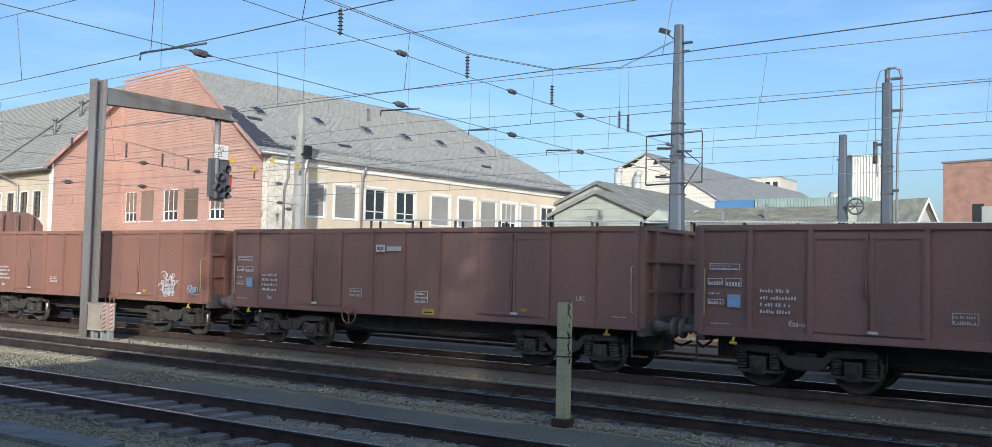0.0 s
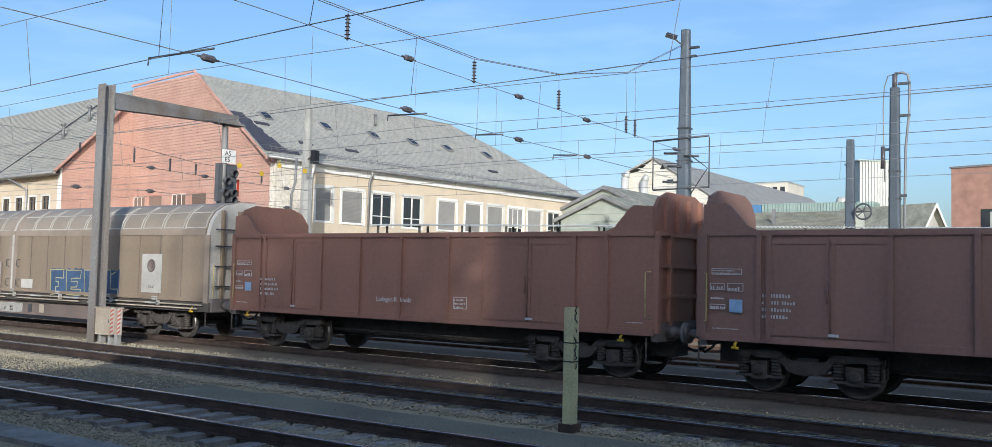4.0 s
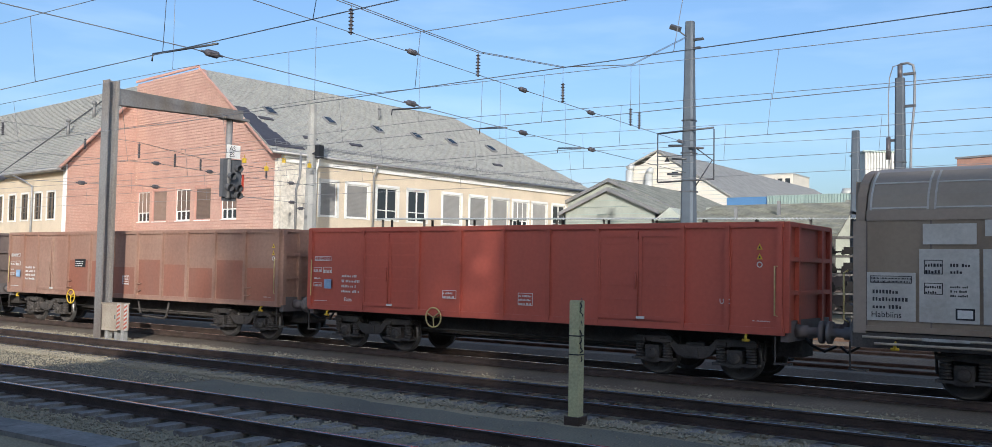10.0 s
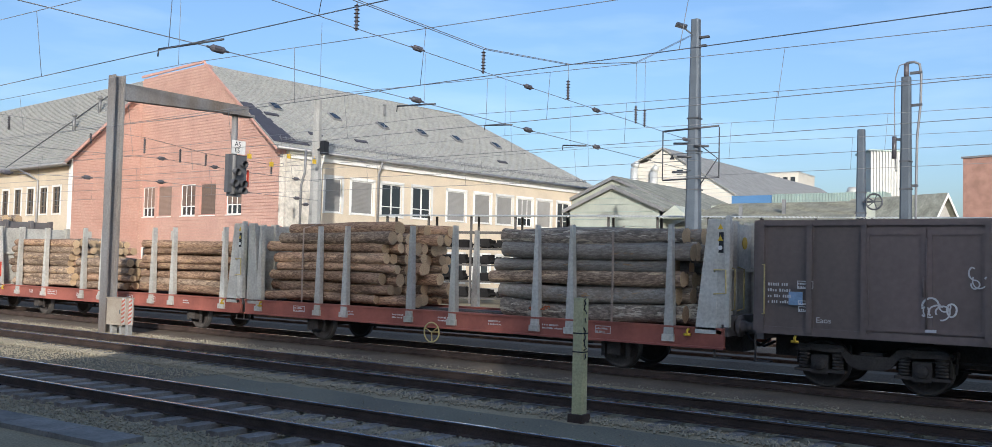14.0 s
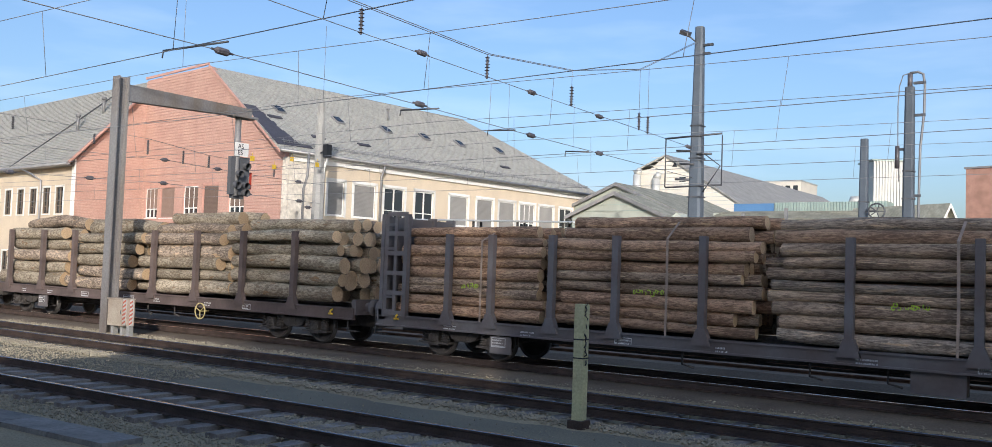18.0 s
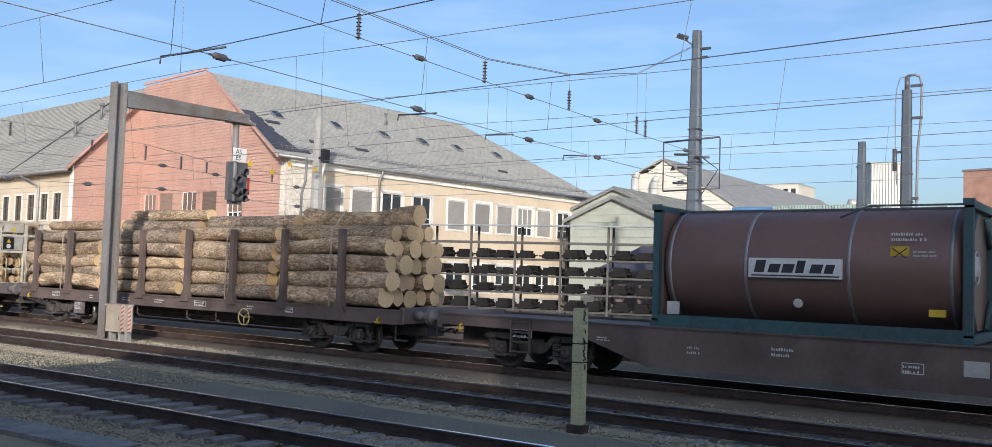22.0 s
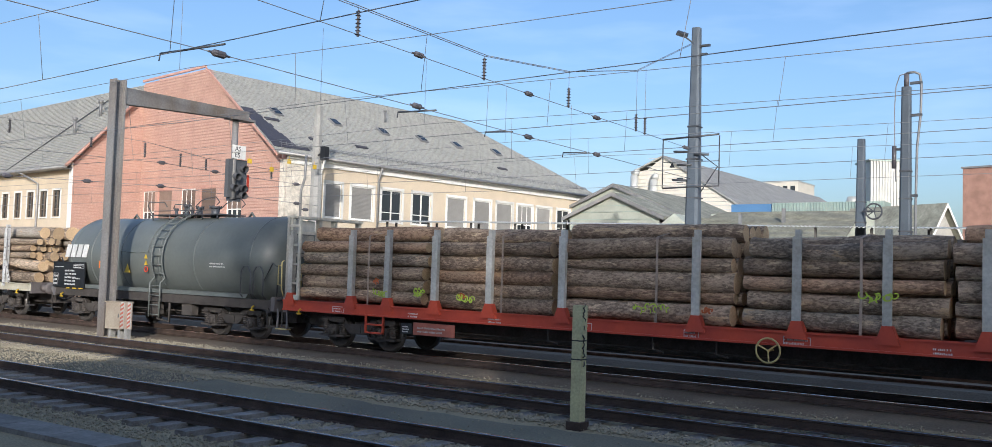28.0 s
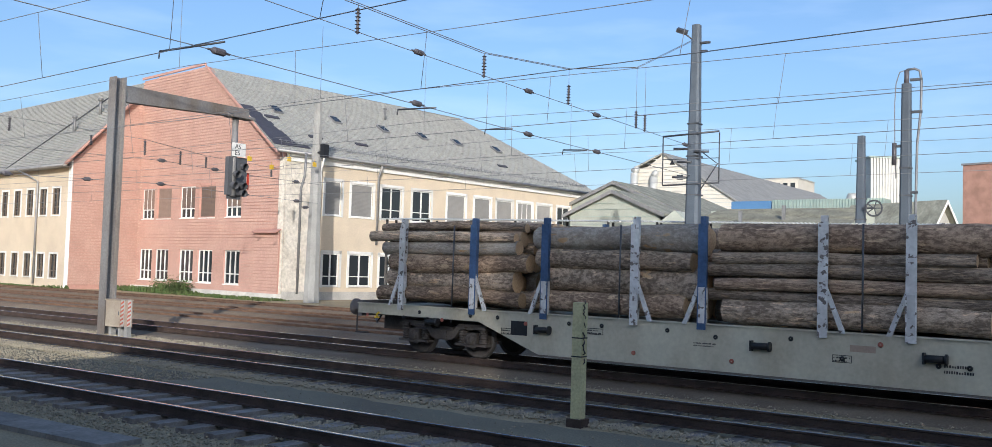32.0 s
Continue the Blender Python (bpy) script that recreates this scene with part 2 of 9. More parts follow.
M = dict(
    ballast=mat("ballast", (0.35, 0.29, 0.18), 0.95, 0, 0.5, 0.35, 30, 0.5, (0.265, 0.215, 0.132)),
    cess=mat("packed_cinders", (0.215, 0.195, 0.135), 0.9, 0, 0.5, 0.5, 30, 0.4, (0.155, 0.138, 0.10)),
    stone=mat("stone", (0.45, 0.40, 0.285), 0.95, 0, 0.4, 3, 40, 0.3, (0.33, 0.285, 0.205), rand=0.3),
    leafage=mat("foliage", (0.07, 0.10, 0.035), 0.7, 0, 0.4, 2, 15, 0, (0.10, 0.11, 0.04), rand=0.2),
    trunkbark=mat("trunk_bark", (0.16, 0.12, 0.09), 0.95, 0, 0.4, 2, 15, 0.5),
    brownframe_wood=mat("brown_window_frame", (0.17, 0.13, 0.095), 0.6, 0, 0.2, 2, 20, 0.1),
    brownblind=mat("brown_window_blind", (0.20, 0.145, 0.115), 0.7, 0, 0.15, 1, 8, 0.1, rand=0.25),
    darkbed=mat("dark_ballast", (0.20, 0.16, 0.112), 0.95, 0, 0.5, 0.7, 25, 0.4, (0.135, 0.105, 0.076)),
    yardbed=mat("rusty_ballast", (0.25, 0.19, 0.125), 0.95, 0, 0.5, 0.6, 25, 0.4, (0.18, 0.132, 0.088)),
    hoodpillar=mat("hood_pillar_brown", (0.30, 0.245, 0.195), 0.5, 0, 0.25, 1.1, 14, 0.05, (0.24, 0.196, 0.157), rand=0.03, grain=0.2),
    rail=mat("rail_rust", (0.085, 0.06, 0.048), 0.65, 0.3, 0.4, 3, 40, 0.3),
    # far rails get a sunlit brown, the near ones above a shaded one
    sunlitrail=mat("sunlit_rail_rust", (0.19, 0.115, 0.075), 0.8, 0.1, 0.4, 3, 40, 0.3),
    railtop=mat("rail_top", (0.62, 0.62, 0.62), 0.16, 1.0, 0.15, 2, 30, 0.05),
    sleeper=mat("sleeper", (0.28, 0.26, 0.235), 0.92, 0, 0.35, 4, 40, 0.4, (0.15, 0.125, 0.105)),
    redboard=mat("red_cladding", (0.53, 0.345, 0.278), 0.7, 0, 0.25, 0.7, 9, 0.2, (0.47, 0.295, 0.238), rand=0.06),
    redtrim=mat("red_trim", (0.50, 0.29, 0.235), 0.6, 0, 0.15, 2, 20, 0.1),
    cream=mat("cream_render", (0.645, 0.548, 0.41), 0.92, 0, 0.15, 0.6, 14, 0.6, (0.57, 0.48, 0.36)),
    white=mat("white_render", (0.72, 0.67, 0.58), 0.92, 0, 0.2, 1.5, 5, 1.0, (0.60, 0.55, 0.46), grain=0.9),
    whitepaint=mat("white_paint", (0.78, 0.77, 0.73), 0.5, 0, 0.1, 3, 20, 0.05),
    plinth=mat("plinth", (0.58, 0.56, 0.52), 0.9, 0, 0.25, 1, 12, 0.4),
    roof=mat("slate_roof", (0.36, 0.358, 0.325), 0.85, 0, 0.45, 0.9, 6.0, 0.9, (0.305, 0.305, 0.28)),
    newslate=mat("new_slate", (0.06, 0.06, 0.075), 0.6, 0, 0.2, 2, 12, 0.3),
    zinc=mat("zinc_gutter", (0.30, 0.30, 0.30), 0.5, 0.5, 0.2, 2, 20, 0.1),
    blind=mat("window_blind", (0.30, 0.29, 0.27), 0.6, 0, 0.1, 1, 8, 0.1, rand=0.2),
    mast=mat("galvanised_mast", (0.25, 0.245, 0.24), 0.6, 0.2, 0.25, 1.2, 18, 0.15, (0.185, 0.15, 0.12), streak=0.2),
    # darker and bluer than the gantry's steel
    darkmast=mat("dark_blue_grey_mast", (0.095, 0.115, 0.14), 0.55, 0.1, 0.2, 1.2, 18, 0.1),
    concrete=mat("concrete_mast", (0.33, 0.33, 0.315), 0.9, 0, 0.25, 1, 20, 0.3),
    steel=mat("dark_steel", (0.11, 0.115, 0.125), 0.5, 0.5, 0.3, 2, 20, 0.15),
    wire=mat("wire", (0.23, 0.235, 0.245), 0.55, 0.2, 0.1, 2, 20, 0),
    insul=mat("insulator", (0.10, 0.095, 0.105), 0.35, 0, 0.2, 2, 20, 0),
    blackpaint=mat("black_paint", (0.02, 0.021, 0.023), 0.45, 0, 0.3, 2, 20, 0.1),
    yellow=mat("yellow_paint", (0.62, 0.42, 0.03), 0.5, 0, 0.2, 3, 20, 0.1),
    signalgrey=mat("signal_grey", (0.095, 0.098, 0.105), 0.5, 0, 0.2, 2, 20, 0.1),
    darkiron=mat("dark_iron_parts", (0.022, 0.021, 0.021), 0.95, 0, 0.3, 3, 20, 0.1, spec=0.1),
    timberwall=mat("pale_house_wall", (0.46, 0.45, 0.42), 0.9, 0, 0.2, 1, 8, 0.2),
    handrail=mat("faded_yellow_rail", (0.56, 0.46, 0.2), 0.6, 0, 0.3, 3, 20, 0.1),
    # dark grey that puts shade into sunlit shed walls and rack steel
    shadegrey=mat("shade_grey", (0.10, 0.095, 0.09), 0.85, 0, 0.3, 1, 8, 0.2),
    trough=mat("trough_concrete", (0.25, 0.23, 0.205), 0.9, 0, 0.3, 2, 20, 0.3),
    redpaint=mat("red_paint", (0.55, 0.06, 0.03), 0.5, 0, 0.2, 3, 20, 0.1),
    greenpost=mat("faded_green_post", (0.49, 0.475, 0.265), 0.85, 0, 0.3, 3, 25, 0.3, (0.38, 0.36, 0.22)),
    boxgrey=mat("box_grey", (0.42, 0.365, 0.285), 0.7, 0, 0.25, 2, 20, 0.1, (0.33, 0.27, 0.205)),
    brick=mat("brick_wall", (0.37, 0.218, 0.17), 0.85, 0, 0.3, 1, 12, 0.4),
    teal=mat("teal_roof", (0.30, 0.38, 0.35), 0.6, 0.1, 0.15, 0.5, 6, 0.1),
    blue=mat("blue_panel", (0.10, 0.22, 0.42), 0.5, 0, 0.1, 0.5, 6, 0.1),
    whitehall=mat("white_cladding", (0.60, 0.57, 0.50), 0.7, 0, 0.1, 0.4, 6, 0.1),
    greenhouse_wall=mat("pale_green_boards", (0.40, 0.425, 0.37), 0.8, 0, 0.15, 1, 8, 0.2),
    mossroof=mat("mossy_tiles", (0.29, 0.29, 0.235), 0.9, 0, 0.35, 1, 5, 0.4),
    silo=mat("corrugated_sheet", (0.55, 0.56, 0.54), 0.55, 0.3, 0.15, 0.6, 8, 0.1),
    grass=mat("weeds", (0.075, 0.13, 0.035), 0.9, 0, 0.5, 2, 15, 0.3, (0.12, 0.13, 0.05), rand=0.35),
    # pale, so that the unseen shading walls also bounce fill light
    dim=mat("unseen_pale_wall", (0.76, 0.77, 0.78), 0.9, 0, 0.1, 1, 8, 0.1),
    # wagons
    oxide=mat("oxide_brown", (0.262, 0.152, 0.12), 0.58, 0, 0.3, 0.7, 12, 0.08, (0.21, 0.126, 0.102), streak=0.2, rand=0.05, grain=0.2),
    oxide2=mat("oxide_red_brown", (0.295, 0.152, 0.11), 0.58, 0, 0.3, 0.7, 12, 0.08, (0.235, 0.128, 0.096), streak=0.2, rand=0.05, grain=0.2),
    faded=mat("faded_brown", (0.285, 0.16, 0.115), 0.7, 0, 0.4, 0.9, 10, 0.2, (0.33, 0.21, 0.155), streak=0.4, rand=0.05, grain=0.2),
    fadedred=mat("repainted_red_brown", (0.275, 0.112, 0.072), 0.65, 0, 0.35, 0.9, 10, 0.15, (0.24, 0.118, 0.085), streak=0.3, rand=0.1, grain=0.2),
    orange=mat("orange_red", (0.44, 0.098, 0.062), 0.55, 0, 0.25, 0.8, 12, 0.08, (0.37, 0.09, 0.06), streak=0.25, rand=0.04, grain=0.2),
    umber=mat("dark_umber", (0.19, 0.15, 0.135), 0.7, 0, 0.35, 0.8, 10, 0.2, (0.136, 0.112, 0.10), streak=0.3, rand=0.05, grain=0.2),
    hood=mat("hood_brown", (0.262, 0.208, 0.15), 0.5, 0, 0.25, 1.1, 14, 0.05, (0.205, 0.16, 0.115), streak=0.12, rand=0.03, grain=0.2),
    hoodtop=mat("hood_roof", (0.275, 0.235, 0.185), 0.45, 0, 0.2, 0.8, 14, 0.05, rand=0.03, grain=0.2),
    palegrey=mat("pale_grey_panel", (0.50, 0.49, 0.45), 0.6, 0, 0.15, 1.5, 15, 0.1, (0.42, 0.40, 0.36)),
    bogie=mat("bogie_grime", (0.078, 0.07, 0.063), 0.85, 0.05, 0.4, 4, 30, 0.4, (0.055, 0.047, 0.042)),
    tread=mat("wheel_tread", (0.16, 0.155, 0.15), 0.4, 0.7, 0.2, 3, 20, 0.1),
    brownframe=mat("brown_frame", (0.15, 0.112, 0.098), 0.7, 0, 0.35, 1, 12, 0.15, (0.09, 0.068, 0.06), rand=0.05, grain=0.2),
    greyframe=mat("blackish_frame", (0.152, 0.144, 0.144), 0.65, 0, 0.3, 1, 12, 0.2, (0.12, 0.096, 0.088), rand=0.05, grain=0.2),
    orangeframe=mat("orange_frame", (0.50, 0.075, 0.035), 0.55, 0, 0.25, 1, 12, 0.15, (0.36, 0.055, 0.035), rand=0.04, grain=0.2),
    rustframe=mat("rust_red_frame", (0.40, 0.135, 0.095), 0.7, 0, 0.3, 1, 12, 0.2, (0.23, 0.08, 0.06), rand=0.04, grain=0.2),
    stake=mat("grey_stake", (0.52, 0.51, 0.46), 0.55, 0.1, 0.3, 1.5, 15, 0.1, (0.40, 0.38, 0.33)),
    bluestake=mat("blue_stake", (0.06, 0.11, 0.22), 0.5, 0.2, 0.3, 1.5, 15, 0.1),
    endgrey=mat("grey_end_wall", (0.53, 0.51, 0.43), 0.6, 0.1, 0.3, 1, 12, 0.15, (0.42, 0.38, 0.31)),
    wornwhite=mat("worn_white_paint", (0.60, 0.61, 0.60), 0.6, 0, 0.3, 3, 12, 0.1, (0.45, 0.45, 0.44), fleck=((0.15, 0.13, 0.12), 0.58, 0.62, 9.0)),
    beigeframe=mat("beige_frame", (0.52, 0.505, 0.395), 0.6, 0, 0.25, 1.3, 12, 0.1, (0.40, 0.365, 0.275), streak=0.35, rand=0.03, grain=0.3),
    tank=mat("grey_tank", (0.152, 0.168, 0.158), 0.4, 0, 0.25, 0.6, 10, 0.05, (0.118, 0.13, 0.122), streak=0.3, rand=0.03, grain=0.2, spec=0.5),
    tankbrown=mat("brown_tank", (0.18, 0.11, 0.09), 0.36, 0, 0.2, 0.8, 10, 0.05, (0.145, 0.092, 0.078), rand=0.03, grain=0.2),
    greenframe=mat("blue_green_frame", (0.045, 0.10, 0.11), 0.6, 0, 0.3, 1, 12, 0.1, (0.05, 0.08, 0.085)),
    bark=bark_mat("bark", (0.17, 0.12, 0.084), (0.42, 0.31, 0.215), (0.60, 0.46, 0.30), 0.585, 0.625),
    barkred=bark_mat("red_bark", (0.20, 0.125, 0.08), (0.48, 0.315, 0.20), (0.62, 0.44, 0.26), 0.59, 0.64),
    barkgrey=bark_mat("grey_bark", (0.165, 0.128, 0.095), (0.42, 0.335, 0.25), (0.62, 0.47, 0.31), 0.585, 0.635),
    cutwood=mat("cut_wood", (0.58, 0.43, 0.26), 0.85, 0, 0.35, 6, 40, 0.3, (0.44, 0.30, 0.17), rand=0.25),
    orangestrap=mat("orange_strap", (0.60, 0.20, 0.06), 0.8, 0, 0.2, 3, 20, 0.1),
    lichen=bark_mat("grey_bare_bark", (0.23, 0.20, 0.165), (0.36, 0.325, 0.275), (0.42, 0.29, 0.17), 0.62, 0.67),
    beech=bark_mat("smooth_pale_bark", (0.205, 0.165, 0.115), (0.45, 0.385, 0.28), (0.24, 0.16, 0.095), 0.60, 0.64),
    spruce=bark_mat("pale_spruce_bark", (0.21, 0.145, 0.09), (0.46, 0.355, 0.24), (0.64, 0.49, 0.31), 0.57, 0.62),
    freshwood=mat("fresh_cut_wood", (0.74, 0.56, 0.32), 0.85, 0, 0.3, 6, 40, 0.3, (0.62, 0.44, 0.24), rand=0.2),
    flaky=bark_mat("flaky_dark_bark", (0.165, 0.135, 0.105), (0.37, 0.305, 0.235), (0.64, 0.57, 0.44), 0.565, 0.60),
    orangepaint=mat("orange_spray", (0.52, 0.13, 0.04), 0.7, 0, 0.3, 3, 20, 0),
    stripered=mat("faded_red_stripe", (0.40, 0.115, 0.075), 0.7, 0, 0.3, 3, 20, 0.05, (0.30, 0.10, 0.07)),
    boxpale=mat("worn_pale_panel", (0.44, 0.44, 0.41), 0.7, 0, 0.3, 3, 20, 0.1, (0.33, 0.31, 0.28)),
    graf_cream=mat("cream_spray", (0.46, 0.44, 0.33), 0.65, 0, 0.3, 3, 20, 0),
    graf_faint=mat("faded_cream_spray", (0.34, 0.275, 0.205), 0.7, 0, 0.3, 3, 20, 0),
    strap=mat("strap", (0.36, 0.28, 0.22), 0.8, 0, 0.2, 3, 20, 0.1),
    letter=mat("white_lettering", (0.62, 0.62, 0.60), 0.6, 0, 0.15, 3, 20, 0),
    blackletter=mat("black_lettering", (0.03, 0.03, 0.035), 0.6, 0, 0.1, 3, 20, 0),
    blueplate=mat("blue_plate", (0.28, 0.42, 0.62), 0.5, 0, 0.2, 6, 30, 0),
    orangeplate=mat("orange_plate", (0.75, 0.20, 0.02), 0.5, 0, 0.1, 3, 20, 0),
    limepaint=mat("lime_spray", (0.45, 0.60, 0.06), 0.7, 0, 0.1, 3, 20, 0),
    graf_green=mat("green_spray", (0.075, 0.2, 0.065), 0.6, 0, 0.3, 2, 15, 0, (0.12, 0.25, 0.09)),
    graf_pale=mat("pale_green_spray", (0.42, 0.46, 0.42), 0.6, 0, 0.2, 2, 15, 0),
    graf_leaf=mat("dark_green_spray", (0.07, 0.19, 0.06), 0.6, 0, 0.3, 2, 15, 0),
    graf_pink=mat("mauve_spray", (0.40, 0.325, 0.325), 0.6, 0, 0.3, 2, 15, 0, (0.33, 0.265, 0.255)),
    graf_blue=mat("blue_spray", (0.0546, 0.1, 0.193), 0.6, 0, 0.25, 2, 15, 0),
    graf_sky=mat("light_blue_spray", (0.40, 0.48, 0.58), 0.6, 0, 0.2, 2, 15, 0),
    graf_red=mat("dark_red_spray", (0.185, 0.05, 0.042), 0.6, 0, 0.35, 2, 15, 0, (0.13, 0.045, 0.036)),
    graf_olive=mat("olive_spray", (0.138, 0.12, 0.082), 0.6, 0, 0.35, 2, 15, 0),
    graf_yellow=mat("pale_yellow_spray", (0.42, 0.40, 0.22), 0.6, 0, 0.2, 2, 15, 0),
)
glass = bpy.data.materials.new("window_glass")
glass.use_nodes = True
gb = glass.node_tree.nodes["Principled BSDF"]
gb.inputs["Base Color"].default_value, gb.inputs["Roughness"].default_value = (0.03, 0.035, 0.04, 1), 0.06
gb.inputs["Specular IOR Level"].default_value = 0.6
M["glass"] = glass

# ---- mesh helpers ----


def box(bm, x0, x1, y0, y1, z0, z1, m=None):
    vs = [bm.verts.new((x, y, z)) for x in (x0, x1) for y in (y0, y1) for z in (z0, z1)]
    if m is not None:
        for v in vs:
            v.co = m @ v.co
    for f in ((0, 1, 3, 2), (4, 6, 7, 5), (0, 4, 5, 1), (2, 3, 7, 6), (0, 2, 6, 4), (1, 5, 7, 3)):
        bm.faces.new([vs[i] for i in f])
    return vs


def rod(bm, a, b, r, n=8, r2=None, cap=True):
    a, b = Vector(a), Vector(b)
    r2 = r if r2 is None else r2
    q = (b - a).to_track_quat("Z", "Y").to_matrix()
    rings = []
    for p, rr in ((a, r), (b, r2)):
        rings.append([bm.verts.new(p + q @ Vector((rr * math.cos(6.28319 * i / n), rr * math.sin(6.28319 * i / n), 0))) for i in range(n)])
    for i in range(n):
        f = bm.faces.new((rings[0][i], rings[0][(i + 1) % n], rings[1][(i + 1) % n], rings[1][i]))
        f.smooth = n > 7
    if cap:
        bm.faces.new(rings[0][::-1]), bm.faces.new(rings[1])


def tube(bm, pts, r, n=6, closed=False):
    """A bent round bar through points, in one piece."""
    pts = [Vector(p) for p in pts]
    m = len(pts)
    rings, u = [], None
    for i, p in enumerate(pts):
        a, c = (pts[i - 1], pts[(i + 1) % m]) if closed else (pts[max(i - 1, 0)], pts[min(i + 1, m - 1)])
        t = (c - a).normalized()
        u = t.orthogonal() if u is None else u - t * u.dot(t)
        u = u.normalized()
        v = t.cross(u)
        rings.append([bm.verts.new(p + (u * math.cos(6.28319 * k / n) + v * math.sin(6.28319 * k / n)) * r) for k in range(n)])
    for p, q in zip(rings, rings[1:] + (rings[:1] if closed else [])):
        for k in range(n):
            bm.faces.new((p[k], p[(k + 1) % n], q[(k + 1) % n], q[k])).smooth = True
    if not closed:
        bm.faces.new(rings[0][::-1]), bm.faces.new(rings[-1])


def lathe(bm, prof, axis="x", n=20, c=(0, 0, 0), cap=True):
    """Turns a profile of (along, radius) about an axis through c."""
    rings = []
    for s, r in prof:
        ring = []
        for i in range(n):
            a = 6.2831853 * i / n
            u, w = r * math.cos(a), r * math.sin(a)
            p = {"x": (s, u, w), "y": (w, s, u), "z": (u, w, s)}[axis]
            ring.append(bm.verts.new((p[0] + c[0], p[1] + c[1], p[2] + c[2])))
        rings.append(ring)
    for p, q in zip(rings, rings[1:]):
        for i in range(n):
            f = bm.faces.new((p[i], p[(i + 1) % n], q[(i + 1) % n], q[i]))
            f.smooth = True
    if cap:
        bm.faces.new(rings[0][::-1]), bm.faces.new(rings[-1])


def slab(bm, pts, n, t):
    """A flat polygon given thickness t along the vector n."""
    n = Vector(n).normalized() * t
    a = [bm.verts.new(Vector(p)) for p in pts]
    b = [bm.verts.new(Vector(p) + n) for p in pts]
    bm.faces.new(a), bm.faces.new(b[::-1])
    for i in range(len(a)):
        j = (i + 1) % len(a)
        bm.faces.new((a[j], a[i], b[i], b[j]))


def ring_xz(bm, x, y, z, r, t, n=20):
    """A hoop facing along y."""
    tube(bm, [(x + r * math.cos(6.28319 * i / n), y, z + r * math.sin(6.28319 * i / n)) for i in range(n)], t, 5, True)


def mesh(name, bm, *mats):
    bmesh.ops.recalc_face_normals(bm, faces=bm.faces)
    me = bpy.data.meshes.new(name)
    bm.to_mesh(me)
    bm.free()
    for m in mats:
        me.materials.append(M[m] if isinstance(m, str) else m)
    return me


def part(name, bm, material, parent, label=""):
    me = bm if isinstance(bm, bpy.types.Mesh) else mesh(name, bm, *(material if isinstance(material, tuple) else (material,)))
    ob = new(name, me)
    ob.parent = parent
    if label:
        ob["label"] = label
    return ob


def B():
    return bmesh.new()


def put(name, parent, material, *boxes, label=""):
    """A part made of boxes."""
    bm = B()
    for b in boxes:
        box(bm, *b)
    return part(name, bm, material, parent, label)


def thing(name, m, label, category, group="", kind=""):
    ob = new(name)
    ob.matrix_basis = m
    return tagged(ob, label, category, group, kind)


def solid(name, bm, material, label, category, group="", kind="", m=None):
    me = bm if isinstance(bm, bpy.types.Mesh) else mesh(name, bm, *(material if isinstance(material, tuple) else (material,)))
    ob = new(name, me)
    if m is not None:
        ob.matrix_basis = m
    return tagged(ob, label, category, group, kind)


def writing(name, text, size, material, parent, x, y, z, label="", bold=0.0, shear=0.0, stretch=1.0):
    """Letters standing on a side that faces the camera (towards -y), lower left corner at x, z."""
    cu = bpy.data.curves.new(name, "FONT")
    cu.body, cu.size, cu.offset, cu.extrude, cu.shear = text, size, bold, 0.002, shear
    cu.resolution_u = 3
    tmp = bpy.data.objects.new(name, cu)
    scene.collection.objects.link(tmp)
    bpy.context.view_layer.update()
    me = bpy.data.meshes.new_from_object(tmp)
    bpy.data.objects.remove(tmp)
    me.materials.clear()
    me.materials.append(M[material])
    ob = part(name, me, material, parent, label)
    ob.matrix_basis = pose(x, y, z, 90) @ Matrix.Diagonal((stretch, 1, 1, 1))
    return ob


def bars(bm, x, z, w, h, rows, y, rnd, fill=0.8):
    """Plain bars in place of writing that cannot be read."""
    for i in range(rows):
        zz = z + h * (rows - 1 - i) / rows
        ch = h / rows * 0.62
        xx, end = x, x + w * (0.7 + 0.3 * rnd.random())
        while xx < end:
            wd = ch * rnd.uniform(0.34, 0.5)
            box(bm, xx, xx + wd, y - 0.004, y, zz, zz + ch * fill * rnd.choice((1, 1, 0.72)))
            xx += wd + ch * (0.26 if rnd.random() < 0.82 else 0.75)


# ---- the ground and the tracks ----
YT, YS = 19.166, 14.32
TRACKS = (9.68, YS, YT, 23.9, 28.6, 33.3)
bm = B()
for f in ((-400, -260, 400, 900),):
    nx, ny = 60, 60
    g = [[bm.verts.new((-500 + 1000 * i / nx, -150 + 900 * j / ny, -0.24)) for j in range(ny + 1)] for i in range(nx + 1)]
    for i in range(nx):
        for j in range(ny):
            bm.faces.new((g[i][j], g[i + 1][j], g[i + 1][j + 1], g[i][j + 1]))
solid("ground", bm, "ballast", "brown-grey ballast and packed earth of a railway yard", "ground", kind="structure")


def rail_mesh(y, x0, x1, skew=0.0):
    """Foot, web and head of one rail along x."""
    bm = B()
    prof = [(-0.07, -0.172), (-0.07, -0.155), (-0.012, -0.14), (-0.012, -0.045), (-0.034, -0.035), (-0.034, -0.006), (-0.028, 0.0), (0.028, 0.0), (0.034, -0.006), (0.034, -0.035), (0.012, -0.045), (0.012, -0.14), (0.07, -0.155), (0.07, -0.172)]
    ends = [[bm.verts.new((x, y + skew * x + p, z)) for p, z in prof] for x in (x0, x1)]
    for i in range(len(prof)):
        j = (i + 1) % len(prof)
        f = bm.faces.new((ends[0][i], ends[0][j], ends[1][j], ends[1][i]))
